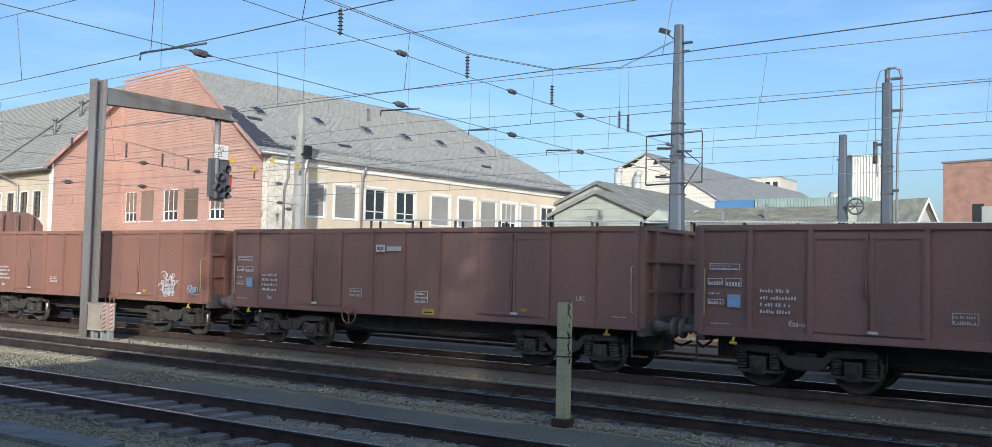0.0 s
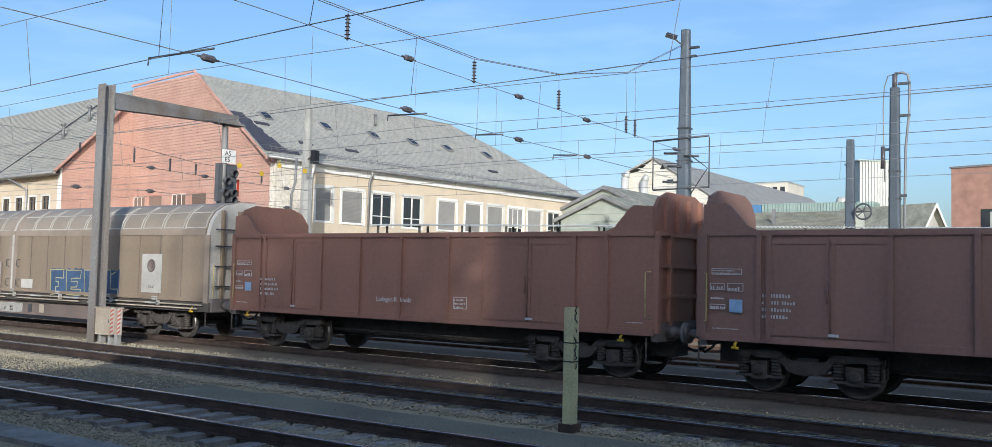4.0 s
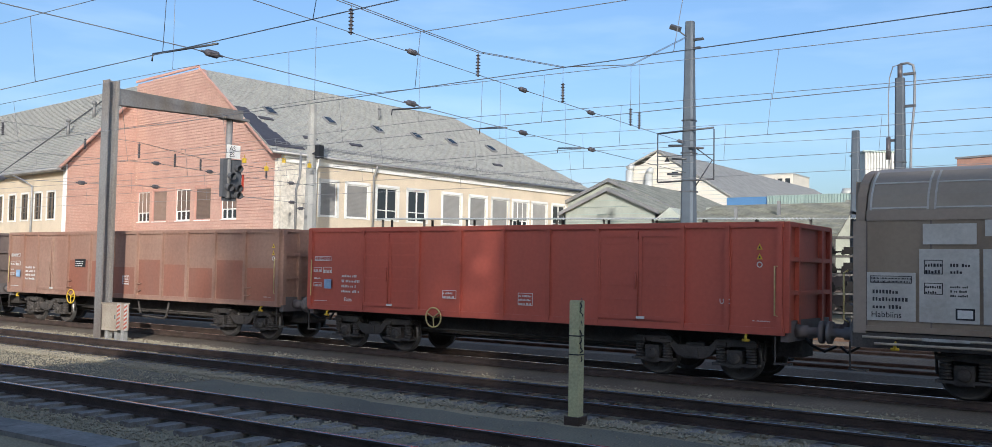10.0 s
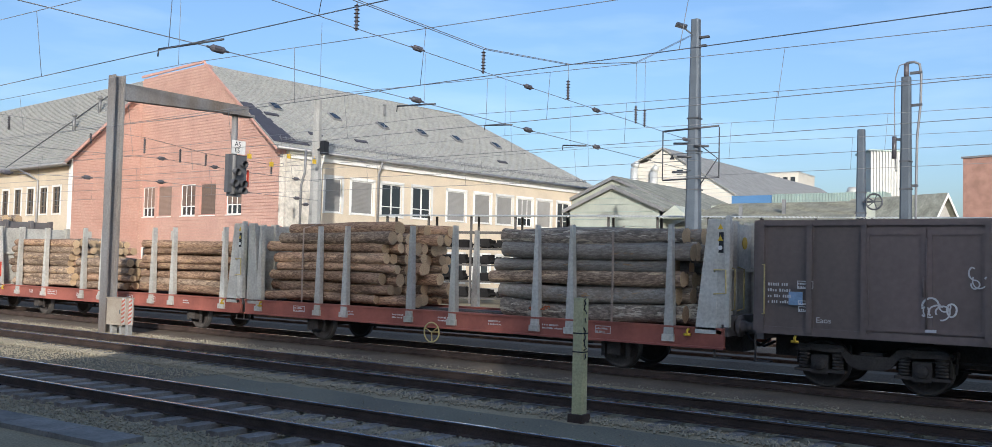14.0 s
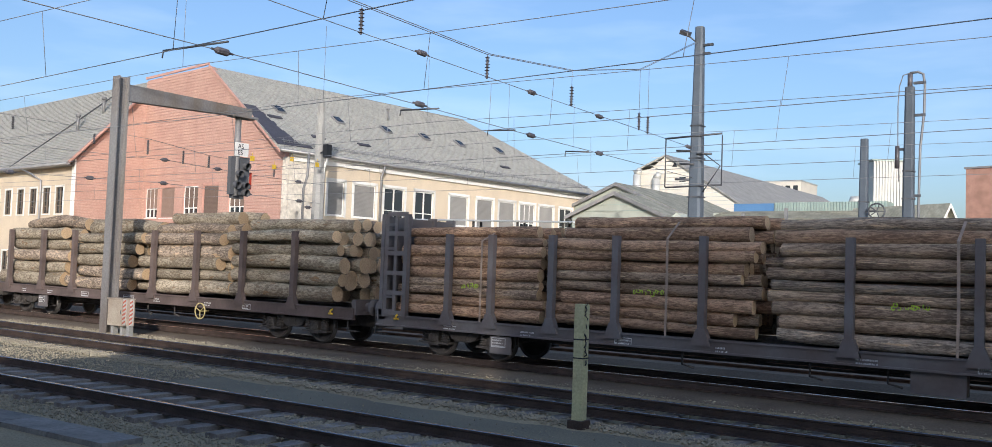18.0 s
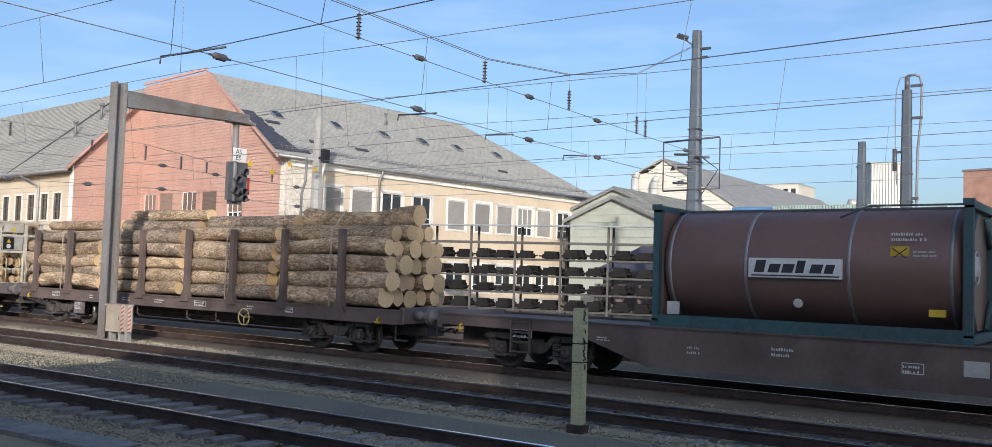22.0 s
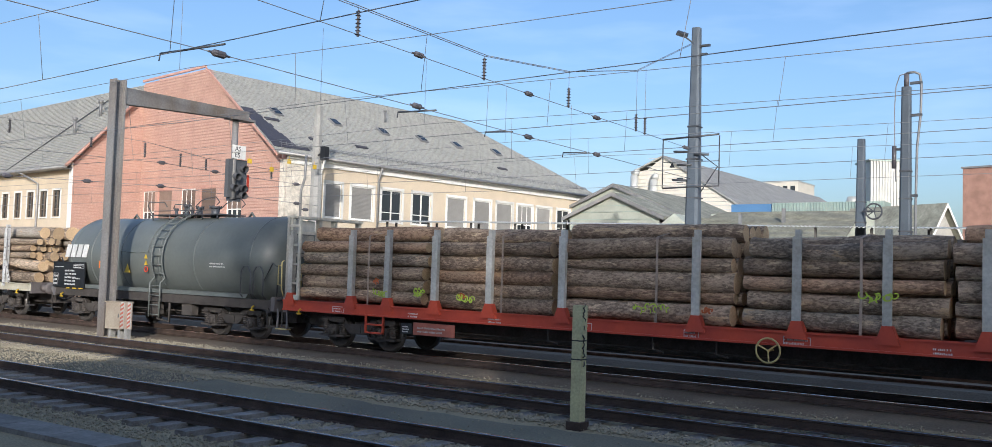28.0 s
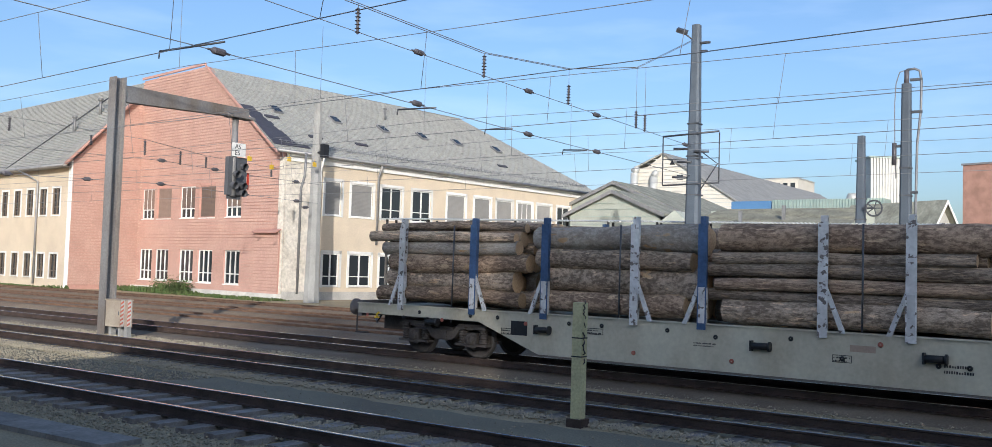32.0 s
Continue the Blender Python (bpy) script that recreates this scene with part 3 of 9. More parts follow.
        f.material_index = 1 if i in (5, 6, 7) else 0
    bm.faces.new(ends[0]), bm.faces.new(ends[1][::-1])
    return bm


bm = B()
box(bm, -0.13, 0.13, -1.3, 1.3, -0.27, -0.165)
bmesh.ops.bevel(bm, geom=bm.edges[:], offset=0.02, segments=1)
SLEEPER = mesh("sleeper", bm, "sleeper")
for k, y in enumerate(TRACKS):
    tr = thing("track", pose(0, 0, 0), "railway track with rust-brown rails on sleepers", "track", "yard tracks", "structure")
    sk = 0.02 if k == 0 else 0.0
    for s in (-0.7525, 0.7525):
        part("rail", rail_mesh(y + s, -420, 160, sk), ("rail", "railtop") if k < 3 else ("sunlitrail", "sunlitrail"), tr, "rail with polished head" if k < 3 else "rusty rail in a lighter, sunlit brown")
    if k < 3:
        x = -36.0 if k == 0 else -30.0
        while x < 6:
            ob = part("sleeper", SLEEPER, "sleeper", tr)
            ob.location = (x, y + sk * x, -0.0 if k == 0 else -0.045)
            x += 0.62
        if k == 2:
            bm = B()
            slab(bm, [(-200, y - 2.1, -0.236), (-200, y - 1.7, -0.19), (-200, y + 1.7, -0.19), (-200, y + 2.1, -0.236)], (1, 0, 0), 300)
            part("ballast_bed", bm, "darkbed", tr, "darker ballast between the rails")
    else:
        bm = B()
        x = -110.0
        while x < 20:
            box(bm, x - 0.12, x + 0.12, y - 1.3, y + 1.3, -0.27, -0.16)
            x += 0.65
        tagged(part("sleepers", bm, "sleeper", tr), kind="stuff")
        bm = B()
        slab(bm, [(-300, y - 1.9, -0.24), (-300, y - 1.45, -0.09), (-300, y + 1.45, -0.09), (-300, y + 1.9, -0.24)], (1, 0, 0), 420)
        part("ballast_bed", bm, "yardbed", tr, "brown ballast filled up between the rails")

# smooth packed strip between the two near tracks, with ragged edges
rnd = random.Random(14)
bm = B()
rim = [[bm.verts.new((x, y + rnd.uniform(-0.12, 0.12), -0.235)) for y in (11.05 + 0.02 * x, 12.5)] for x in [-130 + 0.5 * i for i in range(320)]]
for p, q in zip(rim, rim[1:]):
    bm.faces.new((p[0], q[0], q[1], p[1]))
solid("pavement_strip", bm, "cess", "dark packed cinder path between two tracks", "path", kind="structure")

# loose stone along the tracks
rnd = random.Random(4)
verts, faces = [], []


def pebble(x, y, z, r):
    b = len(verts)
    for dx, dy, dz in ((1, 0, 0), (0, 1, 0), (-1, 0, 0), (0, -1, 0), (0, 0, 0.8), (0, 0, -0.8)):
        j = r * rnd.uniform(0.7, 1.25)
        verts.append((x + dx * j, y + dy * j, z + dz * j))
    for f in ((0, 1, 4), (1, 2, 4), (2, 3, 4), (3, 0, 4), (1, 0, 5), (2, 1, 5), (3, 2, 5), (0, 3, 5)):
        faces.append(tuple(b + i for i in f))


for n, y0, y1, x0, x1, r in ((9000, 12.75, 13.3, -28, 5, 0.034), (5200, 15.2, 15.9, -32, 5, 0.034), (6000, 13.8, 14.5, -30, 5, 0.031), (7000, 9.1, 10.3, -11.3, -2.5, 0.037), (2600, 7.6, 8.6, -16, -3, 0.030), (2200, 16.6, 18.2, -30, 6, 0.032), (2000, 18.5, 21.5, -30, 6, 0.03), (600, 10.4, 12.6, -24, 0, 0.02), (2600, 21, 36, -60, -10, 0.05), (5200, 15.4, 17.4, -34, -17, 0.036), (2600, 10.6, 12.8, -27, -16, 0.03), (2600, 12.2, 15.2, -31, -18, 0.03)):
    for i in range(n):
        y = rnd.gauss((y0 + y1) / 2, (y1 - y0) / 3.4)
        x = rnd.uniform(x0, x1)
        pebble(x, y + (0.02 * x if y < 10.5 else 0), -0.225 + rnd.uniform(0, 0.015) + (0.035 if r == 0.037 else 0), r * rnd.uniform(0.4, 1.1))
me = bpy.data.meshes.new("gravel")
me.from_pydata(verts, [], faces)
me.materials.append(M["stone"])
tagged(new("gravel", me), "loose pale track ballast stones beside the rails", "gravel", kind="stuff")

# concrete cover of a cable trough beside the near track
ct = thing("cable_trough", pose(-13.3, 6.95, -0.2, 0, 0, 3), "flat grey concrete cable trough cover", "cable trough")
for i in range(4):
    put("cover_slab", ct, "trough", (-2.4 + i * 1.2, -1.22 + i * 1.2, -0.3, 0.3, -0.06, 0.03))

# unseen walls, added to close the place behind the camera and shade near tracks and train
bm = B()
box(bm, -70, -10.2, -2.6, -1.0, -0.24, 4.2)
box(bm, -10.2, -8.9, -2.6, -1.0, -0.24, 5.1)
box(bm, -8.9, 30, -2.6, -1.0, -0.24, 6.0)
solid("wall_south", bm, "dim", "unseen long wall added to shade the near tracks", "wall", kind="structure")
bm = B()
box(bm, 9.4, 48, -11.3, -10.5, -0.24, 15.2)
solid("wall_station", bm, "dim", "unseen tall wall added to shade the train", "wall", kind="structure")


def tree(x, y, blobs, seed):
    """An unseen broad-leaved tree that casts soft shade: a trunk, limbs to each clump and loose leaves; blobs are (dx,
    dy, z, radius, leaves).
    """
    r = random.Random(seed)
    ob = thing("tree", pose(x, y, ZB_TREE), "unseen broad-leaved tree added to cast soft shade on the train", "tree", "platform trees")
    bm = B()
    rod(bm, (0, 0, 0), (0.1, 0, 5.5), 0.27, 10, 0.2), rod(bm, (0.1, 0, 5.5), (0.0, 0, 11.5), 0.2, 10, 0.07)
    part("trunk", bm, "trunkbark", ob)
    verts, faces = [], []
    for dx, dy, z, rad, n in blobs:
        bm = B()
        tube(bm, [(0.05, 0, max(4.5, z - 3.5)), (dx * 0.5, dy * 0.5, z - 1.3), (dx, dy, z)], 0.055, 6)
        part("limb", bm, "trunkbark", ob)
        for _ in range(n):
            d = Vector((r.gauss(0, 1), r.gauss(0, 1), r.gauss(0, 0.8)))
            p = Vector((dx, dy, z)) + d * rad * 0.5
            u = Vector((r.uniform(-1, 1), r.uniform(-1, 1), r.uniform(-1, 1))).normalized() * r.uniform(0.09, 0.17)
            w = Vector((r.uniform(-1, 1), r.uniform(-1, 1), r.uniform(-1, 1))).cross(u).normalized() * r.uniform(0.07, 0.12)
            b = len(verts)
            verts += [tuple(p - u), tuple(p + w), tuple(p + u), tuple(p - w)]
            faces.append((b, b + 1, b + 2, b + 3))
    me = bpy.data.meshes.new("crown")
    me.from_pydata(verts, [], faces)
    me.materials.append(M["leafage"])
    tagged(part("crown", me, "leafage", ob), kind="stuff")


ZB_TREE = -0.24
# both trees are added out of view, their leaves soften the shadow's edge
tree(1.6, -11.5, ((-1.5, 0, 14.2, 1.9, 190), (-0.9, 0.6, 12.2, 1.9, 300), (-0.4, -0.5, 15.2, 2.2, 520), (1.2, 0.4, 11.0, 2.6, 700), (1.4, 0, 13.6, 2.8, 1100), (1.0, 0, 9.4, 2.0, 300)), 5)
tree(6.6, -12.5, ((-2.4, 0, 10.2, 3.0, 700), (-2.2, 0.5, 13.4, 3.0, 1200), (-0.5, 0, 15.4, 2.8, 1100), (0.8, 0, 11.8, 3.2, 1500), (1.8, -0.5, 14.2, 3.0, 1700), (0.6, 0, 9.2, 2.8, 1000)), 6)

# ---- the large red and cream railway building, turned five degrees from the tracks ----
CX, CY, TURN = -46.5, 40.9, 5.0
GD = Vector((-math.cos(radians(TURN)), math.sin(radians(TURN)), 0))
HD = Vector((math.sin(radians(TURN)), math.cos(radians(TURN)), 0))
ZB = -0.24


def at(g, h, z):
    """A place by metres along the gable, metres along the long front and height."""
    return Vector((CX, CY, 0)) + GD * g + HD * h + Vector((0, 0, z))


bld = thing("railway_building", pose(0, 0, 0), "large railway building with red-clad gable, cream render and slate roof", "building")


def window_part(parent, P, U, N, w, h, kind, label="", framem="whitepaint", blindm="blind"):
    """A window in a wall: P is its lower corner, U along the wall, N outwards."""
    Z = Vector((0, 0, 1))
    P, U, N = Vector(P), Vector(U), Vector(N)

    def b(bm, u0, u1, z0, z1, n0, n1):
        q = [P + U * u + N * n + Z * z for u in (u0, u1) for n in (n0, n1) for z in (z0, z1)]
        vs = [bm.verts.new(c) for c in q]
        for f in ((0, 1, 3, 2), (4, 6, 7, 5), (0, 4, 5, 1), (2, 3, 7, 6), (0, 2, 6, 4), (1, 5, 7, 3)):
            bm.faces.new([vs[i] for i in f])

    bm = B()
    b(bm, 0.0, w, 0.0, h, -0.20, -0.12)
    win = part("window", bm, "glass", parent, label or "dark-glazed window in a white frame")
    bm = B()
    t = 0.075
    for u0, u1, z0, z1 in ((0, w, 0, t), (0, w, h - t, h), (0, t, 0, h), (w - t, w, 0, h)):
        b(bm, u0, u1, z0, z1, -0.12, -0.05)
    if kind in ("sash", "half"):
        for k in (1, 2):
            b(bm, w * k / 3 - 0.04, w * k / 3 + 0.04, t, h - t, -0.12, -0.06)
        b(bm, t, w - t, h * 0.3 - 0.035, h * 0.3 + 0.035, -0.12, -0.06)
    if kind in ("double", "open"):
        b(bm, w / 2 - 0.05, w / 2 + 0.05, t, h - t, -0.12, -0.06)
        b(bm, t, w - t, h * 0.3 - 0.03, h * 0.3 + 0.03, -0.12, -0.06)
    part("window_frame", bm, framem, win)
    if kind in ("blind", "half"):
        bm = B()
        z0 = 0.03 if kind == "blind" else h * 0.32
        prof = [(-0.10, z0)]
        while z0 < h - t:
            prof += [(-0.07, z0 + 0.01), (-0.062, z0 + 0.045), (-0.07, z0 + 0.08)]
            z0 += 0.09
        prof.append((-0.10, z0))
        slab(bm, [P + U * t + N * n + Z * z for n, z in prof], U, w - 2 * t)
        part("roller_blind", bm, blindm, win, "roller blind, let down")
    bm = B()
    b(bm, -0.06, w + 0.06, -0.07, 0.0, -0.1, 0.07)
    part("window_sill", bm, "whitepaint", win)
    return win


def wall_holes(parent, name, material, P, U, N, length, height, holes, thick=0.3):
    """A wall with real openings, cut as strips between the holes' edges."""
    P, U, N = Vector(P), Vector(U), Vector(N)
    us = sorted({0.0, length, *(h[0] for h in holes), *(h[0] + h[2] for h in holes)})
    zs = sorted({0.0, height, *(h[1] for h in holes), *(h[1] + h[3] for h in holes)})
    bm = B()
    for u0, u1 in zip(us, us[1:]):
        run = None
        for z0, z1 in zip(zs, zs[1:]):
            um, zm = (u0 + u1) / 2, (z0 + z1) / 2
            hole = any(h[0] < um < h[0] + h[2] and h[1] < zm < h[1] + h[3] for h in holes)
            if not hole:
                run = (run[0], z1) if run else (z0, z1)
            if (hole or z1 == zs[-1]) and run:
                slab(bm, [P + U * u0 + Vector((0, 0, run[0])), P + U * u1 + Vector((0, 0, run[0])), P + U * u1 + Vector((0, 0, run[1])), P + U * u0 + Vector((0, 0, run[1]))], -N, thick)
                run = None
    return part(name, bm, material, parent)


EAVE, RIDGE = 9.45, 15.95
# red gable, windows at measured places along the wall
up = [(16.1, 1.72, "half"), (13.7, 1.95, "blind"), (10.5, 1.9, "half"), (7.9, 1.95, "blind"), (4.75, 1.8, "half")]
lo = [(16.15, 1.75, "sash"), (13.8, 1.8, "sash"), (10.45, 1.8, "sash"), (8.0, 1.8, "sash"), (4.7, 1.8, "sash")]
N_G, N_H = -HD, -GD
holes = [(g, 5.42, w, 2.28) for g, w, _ in up] + [(g, 0.84, w, 2.3) for g, w, _ in lo]
wall_holes(bld, "gable_wall", "redtrim", at(0, 0, ZB), GD, N_G, 18.5, EAVE - ZB, holes)
bm = B()
slab(bm, [at(0, 0, EAVE), at(18.44, 0, EAVE), at(18.44, 0, 15.9), at(9.7, 0, 16.05), at(0.6, 0, EAVE)], HD, 0.3)
part("gable_top", bm, "redtrim", bld, "red-clad gable top")


def boards(parent, P, U, N, top, z0, z1, holes, step=0.215, name="cladding"):
    """Lapped boards along a wall; top(z) gives the stretch that is clad at height z."""
    bm = B()
    P, U, N = Vector(P), Vector(U), Vector(N)
    z = z0
    while z < z1:
        a, b = top(z + step * 0.6)
        cuts = sorted((h[0] - 0.05, h[0] + h[2] + 0.05) for h in holes if h[1] < z + step and h[1] + h[3] > z)
        spans, s = [], a
        for c0, c1 in cuts:
            if c0 > s:
                spans.append((s, min(c0, b)))
            s = max(s, c1)
        if s < b:
            spans.append((s, b))
        for s0, s1 in spans:
            if s1 - s0 < 0.05:
                continue
            q = [P + U * u + N * n + Vector((0, 0, zz)) for u in (s0, s1) for n, zz in ((0.0, z), (0.045, z), (0.04, z + step - 0.04), (0.0, z + step - 0.04))]
            v = [bm.verts.new(c) for c in q]
            for f in ((0, 1, 2, 3), (7, 6, 5, 4), (0, 4, 5, 1), (1, 5, 6, 2), (2, 6, 7, 3)):
                bm.faces.new([v[i] for i in f])
        z += step
    return tagged(part(name, bm, "redboard", parent, "red lapped weatherboards"), kind="stuff")


def gable_span(z):
    if z <= EAVE:
        return (0.5, 18.5)
    return (0.6 + (z - EAVE) * 9.1 / 6.6, 18.5 if z < 15.9 else 18.0 - (z - 15.9) * 40)


boards(bld, at(0, 0, 0), GD, N_G, gable_span, 0.12, 15.95, [(h[0], h[1] + ZB, h[2], h[3]) for h in holes])
for (g, w, k), (g2, w2, k2) in zip(up, lo):
    window_part(bld, at(g, 0, 5.18), GD, N_G, w, 2.28, k, "window with brown roller blind" if k == "blind" else "", "redtrim" if k == "blind" else "whitepaint", "brownblind")
    window_part(bld, at(g2, 0, 0.6), GD, N_G, w2, 2.3, k2)
# edge boards of the gable and the flush corner box
bm = B()
for p, q in ((at(-0.5, -1.13, EAVE - 0.3), at(9.8, -0.12, 16.0)), (at(9.8, -0.12, 16.15), at(18.6, -0.12, 16.0))):
    slab(bm, [p, q, q + Vector((0, 0, 0.17)), p + Vector((0, 0, 0.17))], HD, 0.12)
slab(bm, [at(-0.45, -1.1, EAVE - 0.22), at(9.8, -0.1, 15.98), at(0.2, 0, EAVE - 0.1)], (0, 0, 1), 0.04)
part("verge_board", bm, "redtrim", bld, "red verge board of the gable")
bm = B()
slab(bm, [at(0.15, -0.2, 0.0), at(2.75, -0.2, 0.0), at(2.75, -0.2, 4.05), at(0.15, -0.2, 4.05)], HD, 0.3)
part("corner_bay", bm, "redtrim", bld, "shallow red corner bay")
boards(bld, at(0, -0.2, 0), GD, N_G, lambda z: (0.14, 2.75), 0.12, 4.0, [])
bm = B()
slab(bm, [at(0.05, -0.55, 4.05), at(2.8, -0.55, 4.05), at(2.8, 0.0, 4.3), at(0.05, 0.0, 4.3)], (0, 0, 1), 0.07)
part("bay_roof", bm, "redtrim", bld)
bm = B()
slab(bm, [at(-0.1, -0.4, ZB), at(19, -0.4, ZB), at(19, -0.4, 0.14), at(-0.1, -0.4, 0.14)], HD, 0.5)
part("plinth", bm, "plinth", bld, "pale concrete plinth")

# long cream front, receding
fw = [(3.3, 1.4, "blind"), (5.6, 1.95, "blind"), (8.4, 1.95, "open"), (11.45, 1.9, "double"), (15.15, 2.0, "blind"), (18.25, 1.9, "blind"), (20.95, 1.95, "blind"), (23.6, 1.95, "half"), (26.2, 1.95, "blind"), (29.05, 1.8, "open")]
holes = [(g, 5.7, w, 2.3) for g, w, _ in fw] + [(g, 0.92, w, 2.2) for g, w, _ in fw]
wall_holes(bld, "front_wall", "cream", at(0, 0.02, ZB), HD, N_H, 34.2, EAVE - 0.25 - ZB, holes)
for g, w, k in fw:
    window_part(bld, at(0, g, 5.46), HD, N_H, w, 2.3, k, "white-framed window with grey blind" if k == "blind" else "")
    window_part(bld, at(0, g, 0.68), HD, N_H, w, 2.2, "double")
    for z0, h in ((5.46, 2.3), (0.68, 2.2)):
        bm = B()
        for u0, u1, a, b in ((g - 0.2, g, z0 - 0.1, z0 + h + 0.2), (g + w, g + w + 0.2, z0 - 0.1, z0 + h + 0.2), (g - 0.2, g + w + 0.2, z0 + h, z0 + h + 0.2)):
            slab(bm, [at(0, u0, a), at(0, u1, a), at(0, u1, b), at(0, u0, b)], N_H, 0.03)
        part("window_surround", bm, "whitepaint", bld, "white painted window surround")
bm = B()
slab(bm, [at(-0.03, 0.05, ZB), at(-0.03, 2.9, ZB), at(-0.03, 2.9, 9.2), at(-0.03, 0.05, 9.2)], N_H, 0.02)
slab(bm, [at(-0.05, -0.08, ZB), at(0.5, -0.08, ZB), at(0.5, -0.08, 9.0), at(-0.05, -0.08, 9.0)], HD, 0.1)
part("corner_render", bm, "white", bld, "rough pale render at the corner")
bm = B()
slab(bm, [at(-0.06, 0, ZB), at(-0.06, 34.2, ZB), at(-0.06, 34.2, 0.3), at(-0.06, 0, 0.3)], N_H, 0.05)
part("plinth", bm, "plinth", bld)
# far and rear walls
bm = B()
slab(bm, [at(0, 34.2, ZB), at(18.4, 34.2, ZB), at(18.4, 34.2, EAVE), at(0, 34.2, EAVE)], -HD, 0.3)
slab(bm, [at(18.4, 0, ZB), at(18.4, 34.2, ZB), at(18.4, 34.2, EAVE), at(18.4, 0, EAVE)], -GD, 0.3)
part("rear_wall", bm, "cream", bld)
# main roof: front slope, far hip, rear slope
RL = 26.8
bm = B()
OV = 0.45
ZE = EAVE - 0.35 + (0.9 - OV) * 0.645
e0, e1 = at(-OV, -1.1, ZE), at(-OV, 34.6, ZE)
r0, r1 = at(9.8, 0.05, RIDGE + 0.1), at(9.8, RL, RIDGE)
b1 = at(19.6, 34.6, ZE)


def courses(bm, a, b, c, d, n, t=0.03):
    """Lapped courses of slate between the eave a-b and the ridge d-c."""
    a, b, c, d = (Vector(p) for p in (a, b, c, d))
    nrm = (b - a).cross(d - a).normalized()
    if nrm.z < 0:
        nrm = -nrm
    for i in range(n):
        f0, f1 = i / n, (i + 1.15) / n
        p, q, r, s = a.lerp(d, f0), b.lerp(c, f0), b.lerp(c, min(f1, 1)), a.lerp(d, min(f1, 1))
        vs = [bm.verts.new(v) for v in (p, q, q + nrm * t, p + nrm * t, r + nrm * 0.002, s + nrm * 0.002)]
        bm.faces.new((vs[0], vs[1], vs[2], vs[3])), bm.faces.new((vs[3], vs[2], vs[4], vs[5]))


courses(bm, e0, e1, r1, r0, 54, 0.04)
courses(bm, e1, b1, r1 + GD * 0.1, r1, 50, 0.04)
tagged(part("roof", bm, "roof", bld, "grey slate roof with lapped courses"), kind="stuff")
bm = B()
slab(bm, [e0, e1, r1, r0], (-GD - Vector((0, 0, 1.2))), 0.12)
slab(bm, [e1, b1, r1], (HD * -1 - Vector((0, 0, 1.0))), 0.12)
slab(bm, [b1, at(19.6, 0, ZE), at(9.9, 0.05, RIDGE), r1], (GD - Vector((0, 0, 1.2))) * -1, 0.12)
part("roof_deck", bm, "roof", bld)
SL = r0 - at(-OV, 0.05, ZE)


def on_roof(h, f, lift=0.05):
    """A place on the front slope: metres along the eave and the share of the slope's height."""
    p = at(-OV, h, ZE) + SL * f
    return p + (-GD * 0.52 + Vector((0, 0, 0.85))) * lift


for h, f in ((2.1, 0.47), (7.4, 0.47), (12.1, 0.46), (16.3, 0.455), (20.4, 0.45), (25.5, 0.45)):
    # tilted hatch on a small kerb
    bm = B()
    d = SL.normalized()
    p = on_roof(h, f, 0.0)
    slab(bm, [p, p + HD * 0.75, p + HD * 0.75 + d * 1.0, p + d * 1.0], -GD * 0.52 + Vector((0, 0, 0.85)), 0.14)
    hatch = part("roof_hatch", bm, "zinc", bld, "small lead-grey roof hatch")
    bm = B()
    q = p + (-GD * 0.52 + Vector((0, 0, 0.85))) * 0.16
    slab(bm, [q + HD * 0.08 + d * 0.1, q + HD * 0.67 + d * 0.1, q + HD * 0.67 + d * 0.9, q + HD * 0.08 + d * 0.9], -GD * 0.52 + Vector((0, 0, 0.85)), 0.02)
    part("hatch_pane", bm, "glass", hatch)
for h, f in ((23.0, 0.205), (3.1, 0.2), (7.2, 0.195), (0.8, 0.385)):
    bm = B()
    d = SL.normalized()
    p = on_roof(h, f, 0.0)
    slab(bm, [p, p + HD * 1.1, p + HD * 1.1 + d * 0.3, p + d * 0.3], -GD * 0.52 + Vector((0, 0, 0.85)), 0.1)
    part("roof_vent", bm, "newslate", bld, "flat dark roof vent")
for h, f in ((14.3, 0.68),):
    p = on_roof(h, f)
    bm = B()
    rod(bm, p, p + Vector((0, 0, 0.8)), 0.09, 8)
    rod(bm, p + Vector((0, 0, 0.8)), p + Vector((0, 0, 0.95)), 0.15, 8)
    part("vent_pipe", bm, "zinc", bld, "grey roof vent pipe")
bm = B()
rn = random.Random(3)
for i in range(13):
    f0, f1 = 0.045 + i * 0.035, 0.045 + (i + 1.1) * 0.035
    h0 = -1.05 * (1 - f0) + 0.06
    w = 2.15 - 2.7 * f0 + rn.uniform(-0.12, 0.12) + (0.9 if i == 0 else 0)
    slab(bm, [on_roof(h0, f0, 0.05), on_roof(h0 + w, f0, 0.05), on_roof(h0 + w, f1, 0.05), on_roof(h0 + 0.04, f1, 0.05)], -GD * 0.52 + Vector((0, 0, 0.85)), 0.03)
tagged(part("slate_patch", bm, "newslate", bld, "stepped patch of new dark slates"), kind="stuff")
for k in range(22):
    h = -0.3 + k * 1.55
    bm = B()
    for f, u in ((0.07, 0.12), (0.088, 0.15)):
        rod(bm, on_roof(h, f, u), on_roof(h + 1.5, f, u), 0.022, 5)
    for j in range(4):
        rod(bm, on_roof(h + 0.1 + j * 0.43, 0.06, 0.0), on_roof(h + 0.1 + j * 0.43, 0.092, 0.2), 0.022, 5)
    part("snow_guard", bm, "zinc", bld, "grey tubular snow guard")
bm = B()
